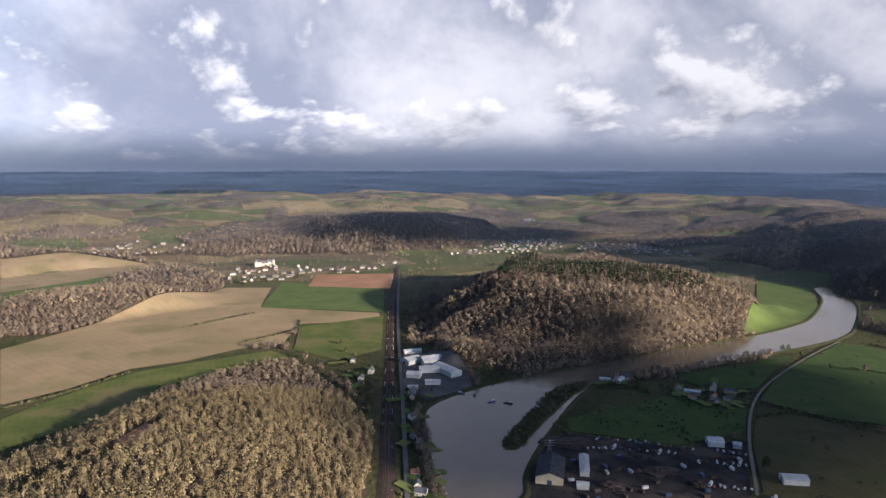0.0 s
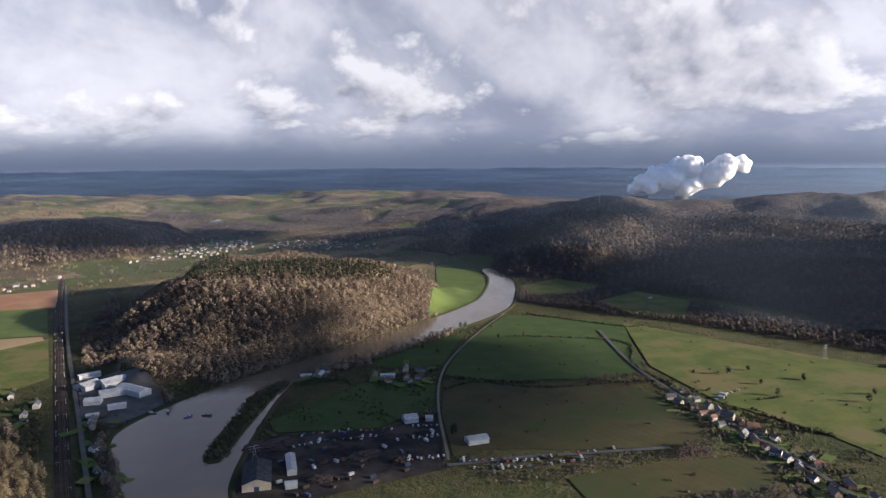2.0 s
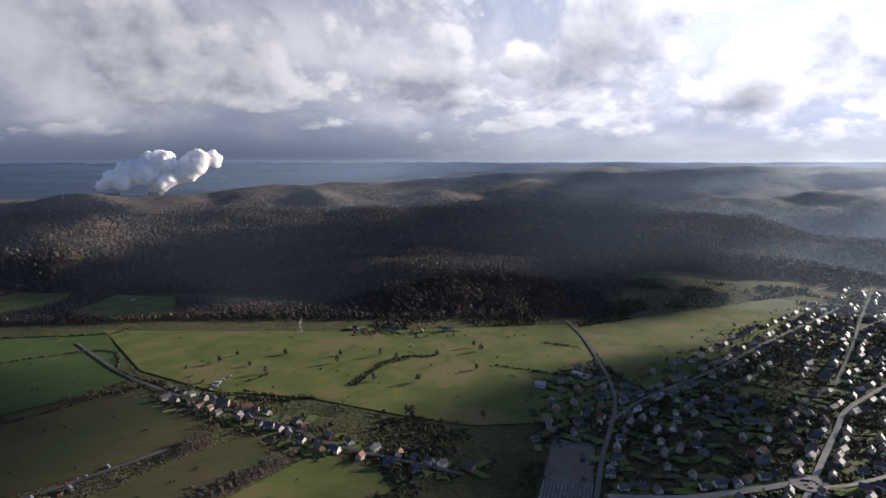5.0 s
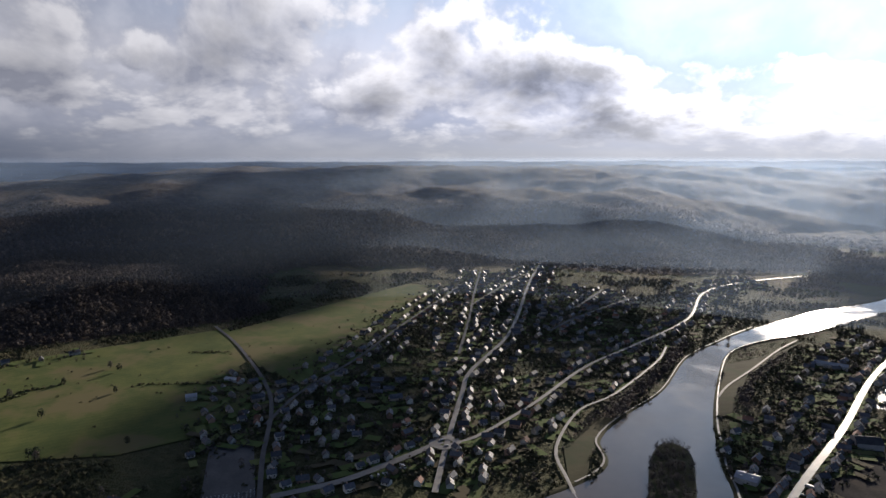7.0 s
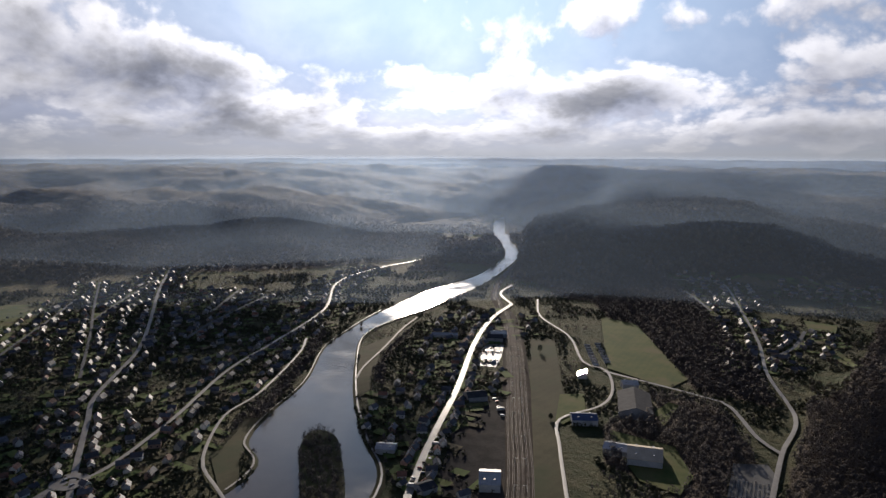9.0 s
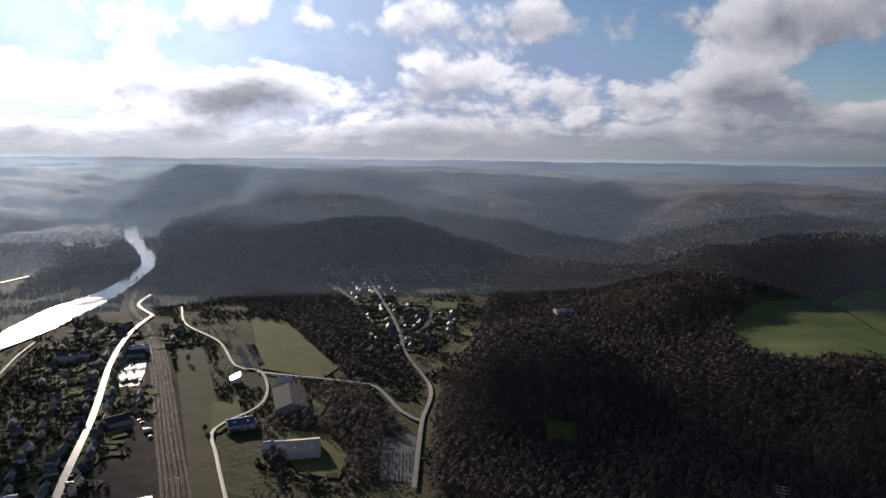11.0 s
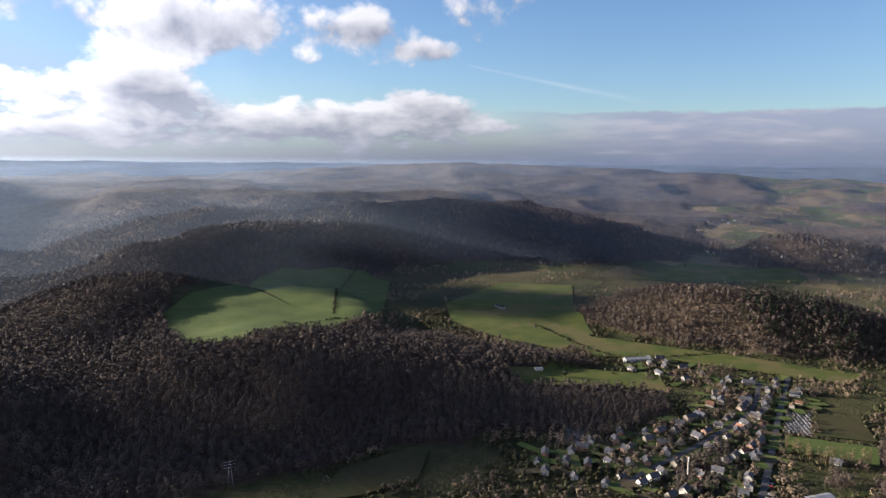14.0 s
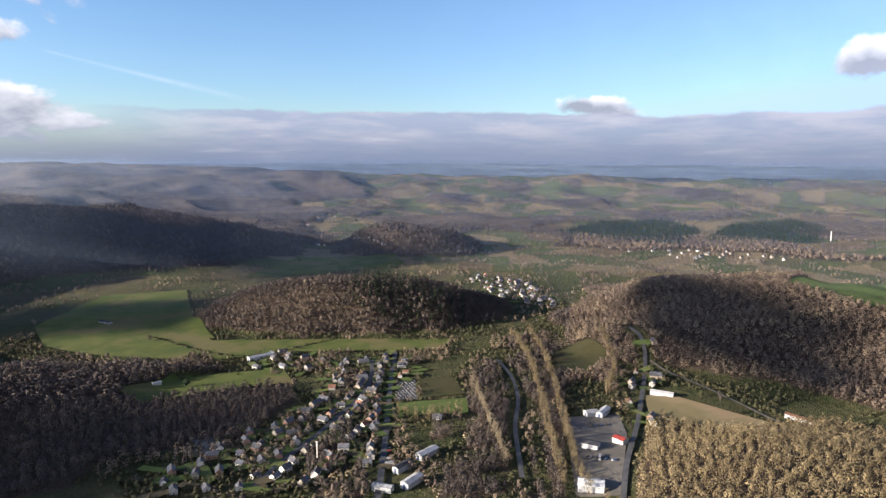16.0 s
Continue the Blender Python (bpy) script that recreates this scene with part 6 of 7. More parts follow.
def far_houses(group, rows):
    """The houses of one village, too far off to pick apart, in one mesh."""
    tris, mats = [], []
    rng = random.Random(5)
    for x, y, z, turn, kind in rows:
        w, l, h, rise, wall, roof, _ = HOUSE_KINDS[kind]
        s = rng.uniform(0.85, 1.15)
        w, l, h, rise = w * s, l * s * rng.uniform(0.8, 1.3), h * s, rise * s * rng.uniform(0.8, 1.1)
        a, b, e, o = w / 2, l / 2, w / 2 + 0.5, l / 2 + 0.4
        low = h - rise * 0.5 / a
        p = [(-a, -b, -1), (a, -b, -1), (a, b, -1), (-a, b, -1), (-a, -b, h), (a, -b, h), (a, b, h), (-a, b, h), (0, -b, h + rise), (0, b, h + rise),
             (-e, -o, low + 0.2), (0, -o, h + rise + 0.3), (e, -o, low + 0.2), (-e, o, low + 0.2), (0, o, h + rise + 0.3), (e, o, low + 0.2), (0, -o, h + rise), (0, o, h + rise)]
        q = np.array(p)
        c, sn = math.cos(turn), math.sin(turn)
        q = np.stack([q[:, 0] * c - q[:, 1] * sn + x, q[:, 0] * sn + q[:, 1] * c + y, q[:, 2] + z], 1)
        walls = [(0, 1, 5), (0, 5, 4), (1, 2, 6), (1, 6, 5), (2, 3, 7), (2, 7, 6), (3, 0, 4), (3, 4, 7), (4, 5, 8), (6, 7, 9)]
        tops = [(10, 11, 14), (10, 14, 13), (11, 12, 15), (11, 15, 14), (10, 16, 11), (16, 12, 11), (14, 17, 13), (15, 17, 14)]
        tris += [q[list(t)] for t in walls + tops]
        wi = {"render": 0, "stone": 1, "brickwall": 1}[wall]
        mats += [wi] * len(walls) + [3 if roof == "tile" else 2] * len(tops)
    v = np.array(tris).reshape(-1, 3)
    ob = arrays_object("village_houses", v, np.arange(len(v)).reshape(-1, 3), M["render_far"])
    for n in ("stone_far", "slate_far", "tile_far"):
        ob.data.materials.append(M[n])
    ob.data.polygons.foreach_set("material_index", np.array(mats, np.int32))
    tagged(ob, "small pale " + group + " with slate roofs far off", "houses", kind="stuff")


def settle_houses():
    x, y = np.array([w[0] for w in WISHES]), np.array([w[1] for w in WISHES])
    ok = (river_bed(x, y) < 0.5) & (line_gap(RAIL_LINE, x, y) > 18)
    for width, line in ROAD_LINES.values():
        ok &= line_gap(line, x, y) > width / 2 + 6
    for n in AREAS:
        ok &= ~inside(AREAS[n], x, y)
    z, rng, taken, tally = height(x, y), random.Random(77), {}, {}
    for k, (hx, hy, turn, group, gap, limit) in enumerate(WISHES):
        if not ok[k]:
            continue
        if limit and (tally.get(group, 0) >= limit[1] or not inside(limit[2], np.array([hx]), np.array([hy]))[0]):
            continue
        cell = (int(hx // 20), int(hy // 20))
        near = [q for a in (-1, 0, 1) for b in (-1, 0, 1) for q in taken.get((cell[0] + a, cell[1] + b), ())]
        if any((hx - a) ** 2 + (hy - b) ** 2 < gap * gap for a, b in near):
            continue
        taken.setdefault(cell, []).append((hx, hy))
        tally[group] = tally.get(group, 0) + 1
        HOUSE_AT.append((hx, hy))
        r = math.hypot(hx, hy)
        kind = rng.choice((0, 0, 1, 2, 3, 4, 5, 5))
        if r > 800:
            FAR_HOUSES.setdefault(group, []).append((hx, hy, z[k], turn, kind))
            continue
        m = Matrix.Translation((hx, hy, z[k])) @ Matrix.Rotation(turn, 4, "Z")
        detail, key = 2, (kind, group)
        if key in PROTOS:
            copy_thing(PROTOS[key], m)
        else:
            w, l, h, rise, wall, roof, label = HOUSE_KINDS[kind]
            PROTOS[key] = tagged(house(w, l, h, rise, wall, roof, detail, kind, label), group=group)
            PROTOS[key].matrix_basis = m


street("VILLAGE_STREET", 15, 7, "houses along the village street", (0.42, 1), seed=2)
street("CEMETERY_ROAD", 17, 8, "houses along the graveyard road", (0, 0.45), seed=3, skip=0.3)
street("MAIN_STREET", 15, 7, "houses of the town", seed=4, rows=2)
street("QUAY_STREET", 15, 8, "houses of the town", (0, 0.85), seed=5, rows=2)
street("RIVER_LANE", 17, 7, "houses of the town", (0.25, 1), sides=(1,), seed=6)
street("HILL_STREET", 17, 8, "houses of the town", seed=7, rows=2)
street("UPPER_LANE", 17, 8, "houses of the town", seed=8, rows=2)
street("CROSS_LANE", 17, 8, "houses of the town", seed=9, rows=2)
street("AVENUE", 17, 9, "houses of the town", seed=10, skip=0.3)
street("CLOSE_A", 15, 7, "houses of the town", seed=11, rows=2)
street("CLOSE_B", 16, 7, "houses of the town", seed=12, rows=2)
street("STATION_ROAD", 13, 7, "houses near the station", (0, 0.9), sides=(1,), seed=13, rows=3)
street("STATION_ROAD", 13, 7, "houses near the station", (0, 0.9), sides=(-1,), seed=14, rows=3)
street("SIDE_STREET", 15, 7, "houses of the side valley", (0.35, 0.97), seed=15, rows=2)
street("SIDE_LANE", 14, 7, "houses of the side valley", seed=16)
street("HAMLET_LANE", 14, 7, "houses of the side valley", seed=17, rows=2)
street("CHURCH_STREET", 12, 5, "houses of the old village", seed=18, rows=2, skip=0.05)
street("BYPASS", 16, 8, "houses of the old village", (0.1, 0.95), sides=(1,), seed=19, skip=0.25)
street("WORKSHOP_ROAD", 24, 9, "houses beside the workshops", (0.3, 0.95), seed=20, skip=0.5)
street("RAIL_ROAD", 22, 7, "houses beside the railway", (0.0, 0.22), sides=(-1,), seed=21, skip=0.2)
cluster([(862, 63), (872, -87), (801, -210), (598, -112), (616, 14), (750, 98)], 34, "houses among the town gardens", 31, 17)
cluster([(1493, -505), (1331, -559), (1011, -380), (928, -261), (1180, -300)], 36, "houses of the upper town", 32, 17)
for n, (poly, count) in HAMLETS.items():
    cluster(poly, count, "houses of " + n.replace("_", " "), len(n) + count)

settle_houses()
for group, rows in FAR_HOUSES.items():
    far_houses(group, rows)


def gardens():
    """Bushes, small trees and narrow garden plots round the houses."""
    rng = np.random.RandomState(31)
    at = np.array(HOUSE_AT)
    at = at[np.hypot(at[:, 0], at[:, 1]) < 1900]
    x, y = (np.repeat(at[:, k], 9) for k in (0, 1))
    a, d = rng.uniform(0, 6.283, len(x)), rng.uniform(9, 38, len(x))
    x, y = x + np.cos(a) * d, y + np.sin(a) * d
    ok = (river_bed(x, y) < 0.5) & (line_gap(RAIL_LINE, x, y) > 12)
    for width, line in ROAD_COARSE.values():
        ok &= line_gap(line, x, y) > width / 2 + 3
    x, y = x[ok], y[ok]
    half = rng.rand(len(x)) < 0.72
    grove("garden_shrubs", x[half], y[half], SHRUB, M["shrub"], "dark bushes and hedges in the gardens", "shrubs", seed=3, scale=(0.8, 1.9))
    grove("garden_trees", x[~half], y[~half], MID_TREE, M["dark_bare"], "small bare trees in the gardens", "trees", seed=4, scale=(0.4, 0.75))
    verts, faces, tint = [], [], []
    for hx, hy in at:
        for k in range(2):
            t, u, w, l = rng.uniform(0, 6.283), rng.uniform(10, 26), rng.uniform(7, 13), rng.uniform(14, 30)
            t = round(t / 0.7854) * 0.7854 + 0.35
            c, s = math.cos(t), math.sin(t)
            mx, my = hx + c * u, hy + s * u
            q = [(mx + c * a - s * b, my + s * a + c * b) for a, b in ((-l / 2, -w / 2), (l / 2, -w / 2), (l / 2, w / 2), (-l / 2, w / 2))]
            faces.append([len(verts) + i for i in range(4)])
            verts += q
    v = np.array(verts)
    z = height(v[:, 0], v[:, 1]) + np.repeat(0.9 + 0.0006 * np.arange(len(faces)), 4)
    ob = arrays_object("garden_plots", np.column_stack([v, z]), np.array(faces), M["plots"])
    tagged(ob, "narrow lawns and vegetable plots between the houses", "gardens", kind="stuff")


gardens()

# ---------------------------------------------------------------- halls and sheds
def hall(a, b, width, eaves, roof, label):
    """A sheet-clad hall with its ridge from a to b: walls, two roof slopes, door and, on wide ones, rooflights."""
    a, b = Vector((*a, 0)), Vector((*b, 0))
    mid, along = (a + b) / 2, (b - a)
    l = max(along.length, 5.0)
    z = float(height(np.array([mid.x]), np.array([mid.y]))[0])
    top = empty("hall" if l > 14 else "shed", (mid.x, mid.y, z + 0.6), math.atan2(along.y, along.x) - math.pi / 2)
    w, rise = width, width * 0.17
    bm = bmesh.new()
    pts = [(-w / 2, -1.4), (w / 2, -1.4), (w / 2, eaves), (0, eaves + rise), (-w / 2, eaves)]
    ends = [[bm.verts.new((x, s * l / 2, h)) for x, h in pts] for s in (-1, 1)]
    bm.faces.new(ends[0])
    bm.faces.new(ends[1][::-1])
    for i in range(5):
        j = (i + 1) % 5
        bm.faces.new((ends[0][j], ends[0][i], ends[1][i], ends[1][j]))
    bmesh.ops.recalc_face_normals(bm, faces=bm.faces[:])
    part("wall", bm, M["cream_roof" if "open gable" in label else "grey_sheet" if roof in ("cream_roof", "slate", "blue") else "white"], top)
    for s in (-1, 1):
        bm = bmesh.new()
        q = [Vector((0, 0, eaves + rise + 0.1)), Vector((s * (w / 2 + 0.5), 0, eaves + 0.1 - rise / w)), Vector((s * (w / 2 + 0.5), 0, eaves + 0.35 - rise / w)), Vector((0, 0, eaves + rise + 0.35))]
        lo, hi = ([bm.verts.new(v + Vector((0, e * (l / 2 + 0.4), 0))) for v in q] for e in (-1, 1))
        bm.faces.new(lo)
        bm.faces.new(hi[::-1])
        for i in range(4):
            bm.faces.new((lo[(i + 1) % 4], lo[i], hi[i], hi[(i + 1) % 4]))
        bmesh.ops.recalc_face_normals(bm, faces=bm.faces[:])
        slope = part("roof", bm, M["dark_roof" if roof == "slate" else roof], top)
        if w > 15 and roof != "slate":
            for k in range(max(2, int(l / 12))):
                bm = bmesh.new()
                y = (k + 0.5) / max(2, int(l / 12)) * l - l / 2
                x = s * w * 0.26
                box(bm, x - w * 0.09, y - 0.8, eaves + rise * 0.48 + 0.15, x + w * 0.09, y + 0.8, eaves + rise * 0.48 + 0.75)
                part("rooflight", bm, M["grey_sheet"], slope)
    bm = bmesh.new()
    d = min(w * 0.3, 4.5)
    box(bm, -d / 2, -l / 2 - 0.12, -0.6, d / 2, -l / 2, min(eaves - 0.4, 4.2))
    part("door", bm, M["rust" if roof == "cream_roof" else "blue"], top)
    tagged(top, label if len(label.split()) > 3 else label + " beside the lane", "building")


for a, b, width, eaves, roof, label in HALLS:
    hall(a, b, width, eaves, roof, label)


def mirror_roof():
    """A workshop whose wet metal roof throws the sun back."""
    at = Vector((*GLINT, 0))
    n = ((Vector(EYE) - at - Vector((0, 0, 8))).normalized() + TO_SUN).normalized()
    top = empty("workshop", at + Vector((0, 0, 0.5)), math.atan2(n.y, n.x))
    w, l, eaves = 12.0, 16.0, 4.0
    drop = w * math.hypot(n.x, n.y) / n.z
    bm = bmesh.new()
    pts = [(-w / 2, -1.4), (w / 2, -1.4), (w / 2, eaves), (-w / 2, eaves + drop)]
    ends = [[bm.verts.new((x, s * l / 2, h)) for x, h in pts] for s in (-1, 1)]
    bm.faces.new(ends[0])
    bm.faces.new(ends[1][::-1])
    for i in range(4):
        bm.faces.new((ends[0][(i + 1) % 4], ends[0][i], ends[1][i], ends[1][(i + 1) % 4]))
    bmesh.ops.recalc_face_normals(bm, faces=bm.faces[:])
    part("wall", bm, M["render"], top)
    bm = bmesh.new()
    q = [(-w / 2 - 0.4, eaves + drop * 1.03), (w / 2 + 0.4, eaves - drop * 0.03), (w / 2 + 0.4, eaves - drop * 0.03 + 0.25), (-w / 2 - 0.4, eaves + drop * 1.03 + 0.25)]
    lo, hi = ([bm.verts.new((x, e * (l / 2 + 0.4), h + 0.05)) for x, h in q] for e in (-1, 1))
    bm.faces.new(lo)
    bm.faces.new(hi[::-1])
    for i in range(4):
        bm.faces.new((lo[(i + 1) % 4], lo[i], hi[i], hi[(i + 1) % 4]))
    bmesh.ops.recalc_face_normals(bm, faces=bm.faces[:])
    part("roof", bm, M["tin"], top, "bare metal sheet roof that mirrors the sun")
    tagged(top, "workshop with a shining metal roof between lanes", "building")


M["tin"] = mottled("bare_tin", (0.55, 0.55, 0.55), (0.70, 0.70, 0.70), 0.3, 2, rough=0.16, metal=1.0)
mirror_roof()


# ---------------------------------------------------------------- vehicles
def van(paint, length, tall, label, kind):
    """A parked vehicle along its y axis: body, cabin glass, four wheels."""
    top = empty(kind)
    w = 2.0 if length < 7 else 2.5
    bm = bmesh.new()
    base = [(-length / 2, 0.45), (length / 2, 0.45), (length / 2, tall * 0.55), (length / 2 - 0.9, tall * 0.62), (length / 2 - 1.5, tall), (-length / 2 + 0.2, tall), (-length / 2, tall * 0.7)]
    sides = [[bm.verts.new((s * w / 2 * (0.9 if z > tall * 0.8 else 1), y, z)) for y, z in base] for s in (-1, 1)]
    bm.faces.new(sides[0])
    bm.faces.new(sides[1][::-1])
    for i in range(len(base)):
        j = (i + 1) % len(base)
        bm.faces.new((sides[0][j], sides[0][i], sides[1][i], sides[1][j]))
    bmesh.ops.recalc_face_normals(bm, faces=bm.faces[:])
    part("body", bm, M[paint], top)
    bm = bmesh.new()
    box(bm, -w / 2 * 0.93, length / 2 - 1.75, tall * 0.62, w / 2 * 0.93, length / 2 - 1.0, tall * 0.90)
    part("windscreen", bm, M["glass"], top)
    for x in (-1, 1):
        for y in (-1, 1):
            bm = bmesh.new()
            tube(bm, 0.42, 0.42, 0.3, Matrix.Translation((x * (w / 2 - 0.1), y * (length / 2 - 1.1), 0.42)) @ Matrix.Rotation(math.pi / 2, 4, "Y"), 10)
            part("wheel", bm, M["tyre"], top)
    return tagged(top, label + " on open ground", "vehicle")


VANS = [("white", 5.2, 2.3, "parked white delivery van", "van"), ("white", 4.4, 1.5, "parked white car", "car"), ("red", 4.3, 1.5, "parked red car", "car"), ("blue", 4.4, 1.5, "parked dark blue car", "car"),
        ("grey_sheet", 4.5, 1.5, "parked grey car", "car"), ("white", 9.5, 3.4, "parked white box lorry", "lorry"), ("red", 9.0, 3.2, "parked red lorry", "lorry"), ("rust", 4.3, 1.4, "rusty wrecked car", "car")]
VAN_MADE = {}


def park(line, count, seed):
    rng = random.Random(seed)
    q = smooth_line(line, 3.0)
    nn = normals(q)
    for k in range(count):
        i = min(len(q) - 1, int((k + rng.uniform(0.2, 0.8)) / count * len(q)))
        kind = rng.choice((0, 1, 2, 3, 3, 4, 4, 5, 7, 7, 7))
        x, y = q[i] + nn[i] * rng.uniform(-2.5, 2.5)
        z = float(height(np.array([x]), np.array([y]))[0]) + (2.15 if any(line_gap(l, np.array([x]), np.array([y]))[0] < w / 2 for w, l in ROAD_LINES.values()) else 0.62)
        m = Matrix.Translation((x, y, z)) @ Matrix.Rotation(math.atan2(nn[i][1], nn[i][0]) + rng.choice((-1.57, 1.57, 1.2)) + rng.uniform(-0.15, 0.15), 4, "Z")
        if kind in VAN_MADE:
            copy_thing(VAN_MADE[kind], m)
        else:
            VAN_MADE[kind] = van(*VANS[kind])
            tagged(VAN_MADE[kind], group="parked vehicles")
            VAN_MADE[kind].matrix_basis = m


for i, (line, count) in enumerate(PARKED):
    park(line, count, i)


def caravans():
    """Two rows of white mobile homes in the pasture: body, roof, door and windows."""
    first = None
    for (a, b) in CARAVAN_ROWS:
        a, b = np.array(a, float), np.array(b, float)
        turn = math.atan2(*(b - a)[::-1])
        for k in range(8):
            q = a + (b - a) * (k + 0.5) / 8
            z = float(height(q[:1], q[1:])[0])
            m = Matrix.Translation((q[0], q[1], z + 0.9)) @ Matrix.Rotation(turn + 0.12 * math.sin(k * 2.3), 4, "Z")
            if first is not None:
                copy_thing(first, m)
                continue
            first = empty("caravan")
            bm = bmesh.new()
            box(bm, -1.6, -4.2, 0.3, 1.6, 4.2, 2.7)
            bmesh.ops.bevel(bm, geom=bm.edges[:], offset=0.18, segments=2, affect="EDGES")
            part("body", bm, M["render"], first)
            bm = bmesh.new()
            ends = [[bm.verts.new((x, y, h)) for x, h in ((-1.8, 2.6), (1.8, 2.6), (0, 3.2))] for y in (-4.35, 4.35)]
            bm.faces.new(ends[0])
            bm.faces.new(ends[1][::-1])
            for i in range(3):
                bm.faces.new((ends[0][(i + 1) % 3], ends[0][i], ends[1][i], ends[1][(i + 1) % 3]))
            bmesh.ops.recalc_face_normals(bm, faces=bm.faces[:])
            part("roof", bm, M["white"], first)
            for s in (-1, 1):
                for y in (-2.4, 1.9):
                    bm = bmesh.new()
                    box(bm, min(s * 1.58, s * 1.64), y - 0.7, 1.3, max(s * 1.58, s * 1.64), y + 0.7, 2.2)
                    part("window", bm, M["glass"], first)
            bm = bmesh.new()
            box(bm, 1.58, -0.5, 0.35, 1.64, 0.4, 2.3)
            part("door", bm, M["grey_sheet"], first)
            bm = bmesh.new()
            box(bm, -1.4, -3.9, -0.6, 1.4, 3.9, 0.3)
            part("skirting", bm, M["grey_sheet"], first)
            tagged(first, "white mobile home standing in a row on grass", "caravan", "caravans in two rows")
            first.matrix_basis = m


caravans()


# ---------------------------------------------------------------- scrap, graves, masts
def heap(a, b, tall, seed):
    a, b = Vector((*a, 0)), Vector((*b, 0))
    mid, l = (a + b) / 2, max((b - a).length, 8)
    bm = bmesh.new()
    bmesh.ops.create_icosphere(bm, subdivisions=4, radius=1)
    for v in bm.verts:
        n = v.co.copy()
        f = 1 + 0.35 * noise.noise(n * 2.2 + Vector((seed, 0, 0))) + 0.25 * noise.noise(n * 6.5 + Vector((0, seed, 0)))
        v.co = Vector((n.x * l * 0.55 * f, n.y * l * 0.3 * f, max(-0.4, n.z * tall * 0.55 * f)))
    ob = mesh_object("scrap_mound", bm, M["rust"])
    ob.location, ob.rotation_euler.z = mid + Vector((0, 0, 0.7)), math.atan2((b - a).y, (b - a).x)
    tagged(ob, "dark mound of rusty scrap metal on oily ground", "scrap", "mounds of the scrapyard")


for i, ((a, b), tall) in enumerate(HEAPS):
    heap(a, b, tall, i * 3.7)


def container_rows():
    rng = random.Random(12)
    p = np.array(AREAS["SCRAPYARD"], float)
    first = {}
    for k in range(46):
        x, y = rng.uniform(p[:, 0].min(), p[:, 0].max()), rng.uniform(p[:, 1].min(), p[:, 1].max())
        if not inside(p, np.array([x]), np.array([y]))[0]:
            continue
        paint = rng.choice(("rust", "rust", "rust", "blue", "grey_sheet"))
        m = Matrix.Translation((x, y, 0.75)) @ Matrix.Rotation(rng.choice((0.3, 1.87)) + rng.uniform(-0.2, 0.2), 4, "Z")
        if paint in first:
            copy_thing(first[paint], m)
            continue
        top = empty("container")
        bm = bmesh.new()
        side = [(1.2 + 0.06 * (i % 4 in (1, 2)), -3 + i * 6 / 36) for i in range(37)]
        plan = side + [(-a, b) for a, b in reversed(side)]
        lo, hi = ([bm.verts.new((a, b, h)) for a, b in plan] for h in (0.0, 2.5))
        bm.faces.new(lo[::-1])
        bm.faces.new(hi)
        for i in range(len(plan)):
            j = (i + 1) % len(plan)
            bm.faces.new((lo[i], lo[j], hi[j], hi[i]))
        part("body", bm, M[paint], top)
        for s in (-1, 1):
            bm = bmesh.new()
            box(bm, min(0, s * 1.1), -3.1, 0.15, max(0, s * 1.1), -3.0, 2.35)
            part("door", bm, M[paint], top)
        first[paint] = tagged(top, {"rust": "rusty brown", "blue": "faded blue", "grey_sheet": "grey", "red": "red"}[paint] + " steel container in the scrapyard", "container", "containers of the scrapyard")
        top.matrix_basis = m


container_rows()


def graves(area, gap, seed, group):
    rng = random.Random(seed)
    p = np.array(AREAS[area], float)
    d = p[1] - p[0]
    d /= np.hypot(*d)
    e = np.array([-d[1], d[0]])
    u, v = p @ d, p @ e
    first, count = None, 0
    for a in np.arange(u.min() + 2, u.max() - 1, gap):
        for b in np.arange(v.min() + 2, v.max() - 1, gap * 0.8):
            q = d * (a + rng.uniform(-0.4, 0.4)) + e * b
            if rng.random() < 0.12 or count >= 110 or not inside(p, np.array([q[0]]), np.array([q[1]]))[0]:
                continue
            count += 1
            z = float(height(np.array([q[0]]), np.array([q[1]]))[0])
            m = Matrix.Translation((q[0], q[1], z + 0.55)) @ Matrix.Rotation(math.atan2(d[1], d[0]), 4, "Z")
            if first is None:
                first = empty("tombstone")
                bm = bmesh.new()
                box(bm, -1.1, -0.6, -0.2, 1.0, 0.6, 0.35)
                part("slab", bm, M["stone"], first)
                bm = bmesh.new()
                box(bm, -1.35, -0.6, -0.2, -1.12, 0.6, 1.2)
                part("headstone", bm, M["grey_sheet"], first)
                tagged(first, "grey stone grave with an upright headstone", "grave", group)
                first.matrix_basis = m
            else:
                copy_thing(first, m)


graves("CEMETERY", 4.2, 1, "graves of the town graveyard")
graves("CEMETERY_B", 4.4, 2, "graves beside the sports pitch")
graves("GRAVES_C", 4.4, 3, "graves beside the side street")


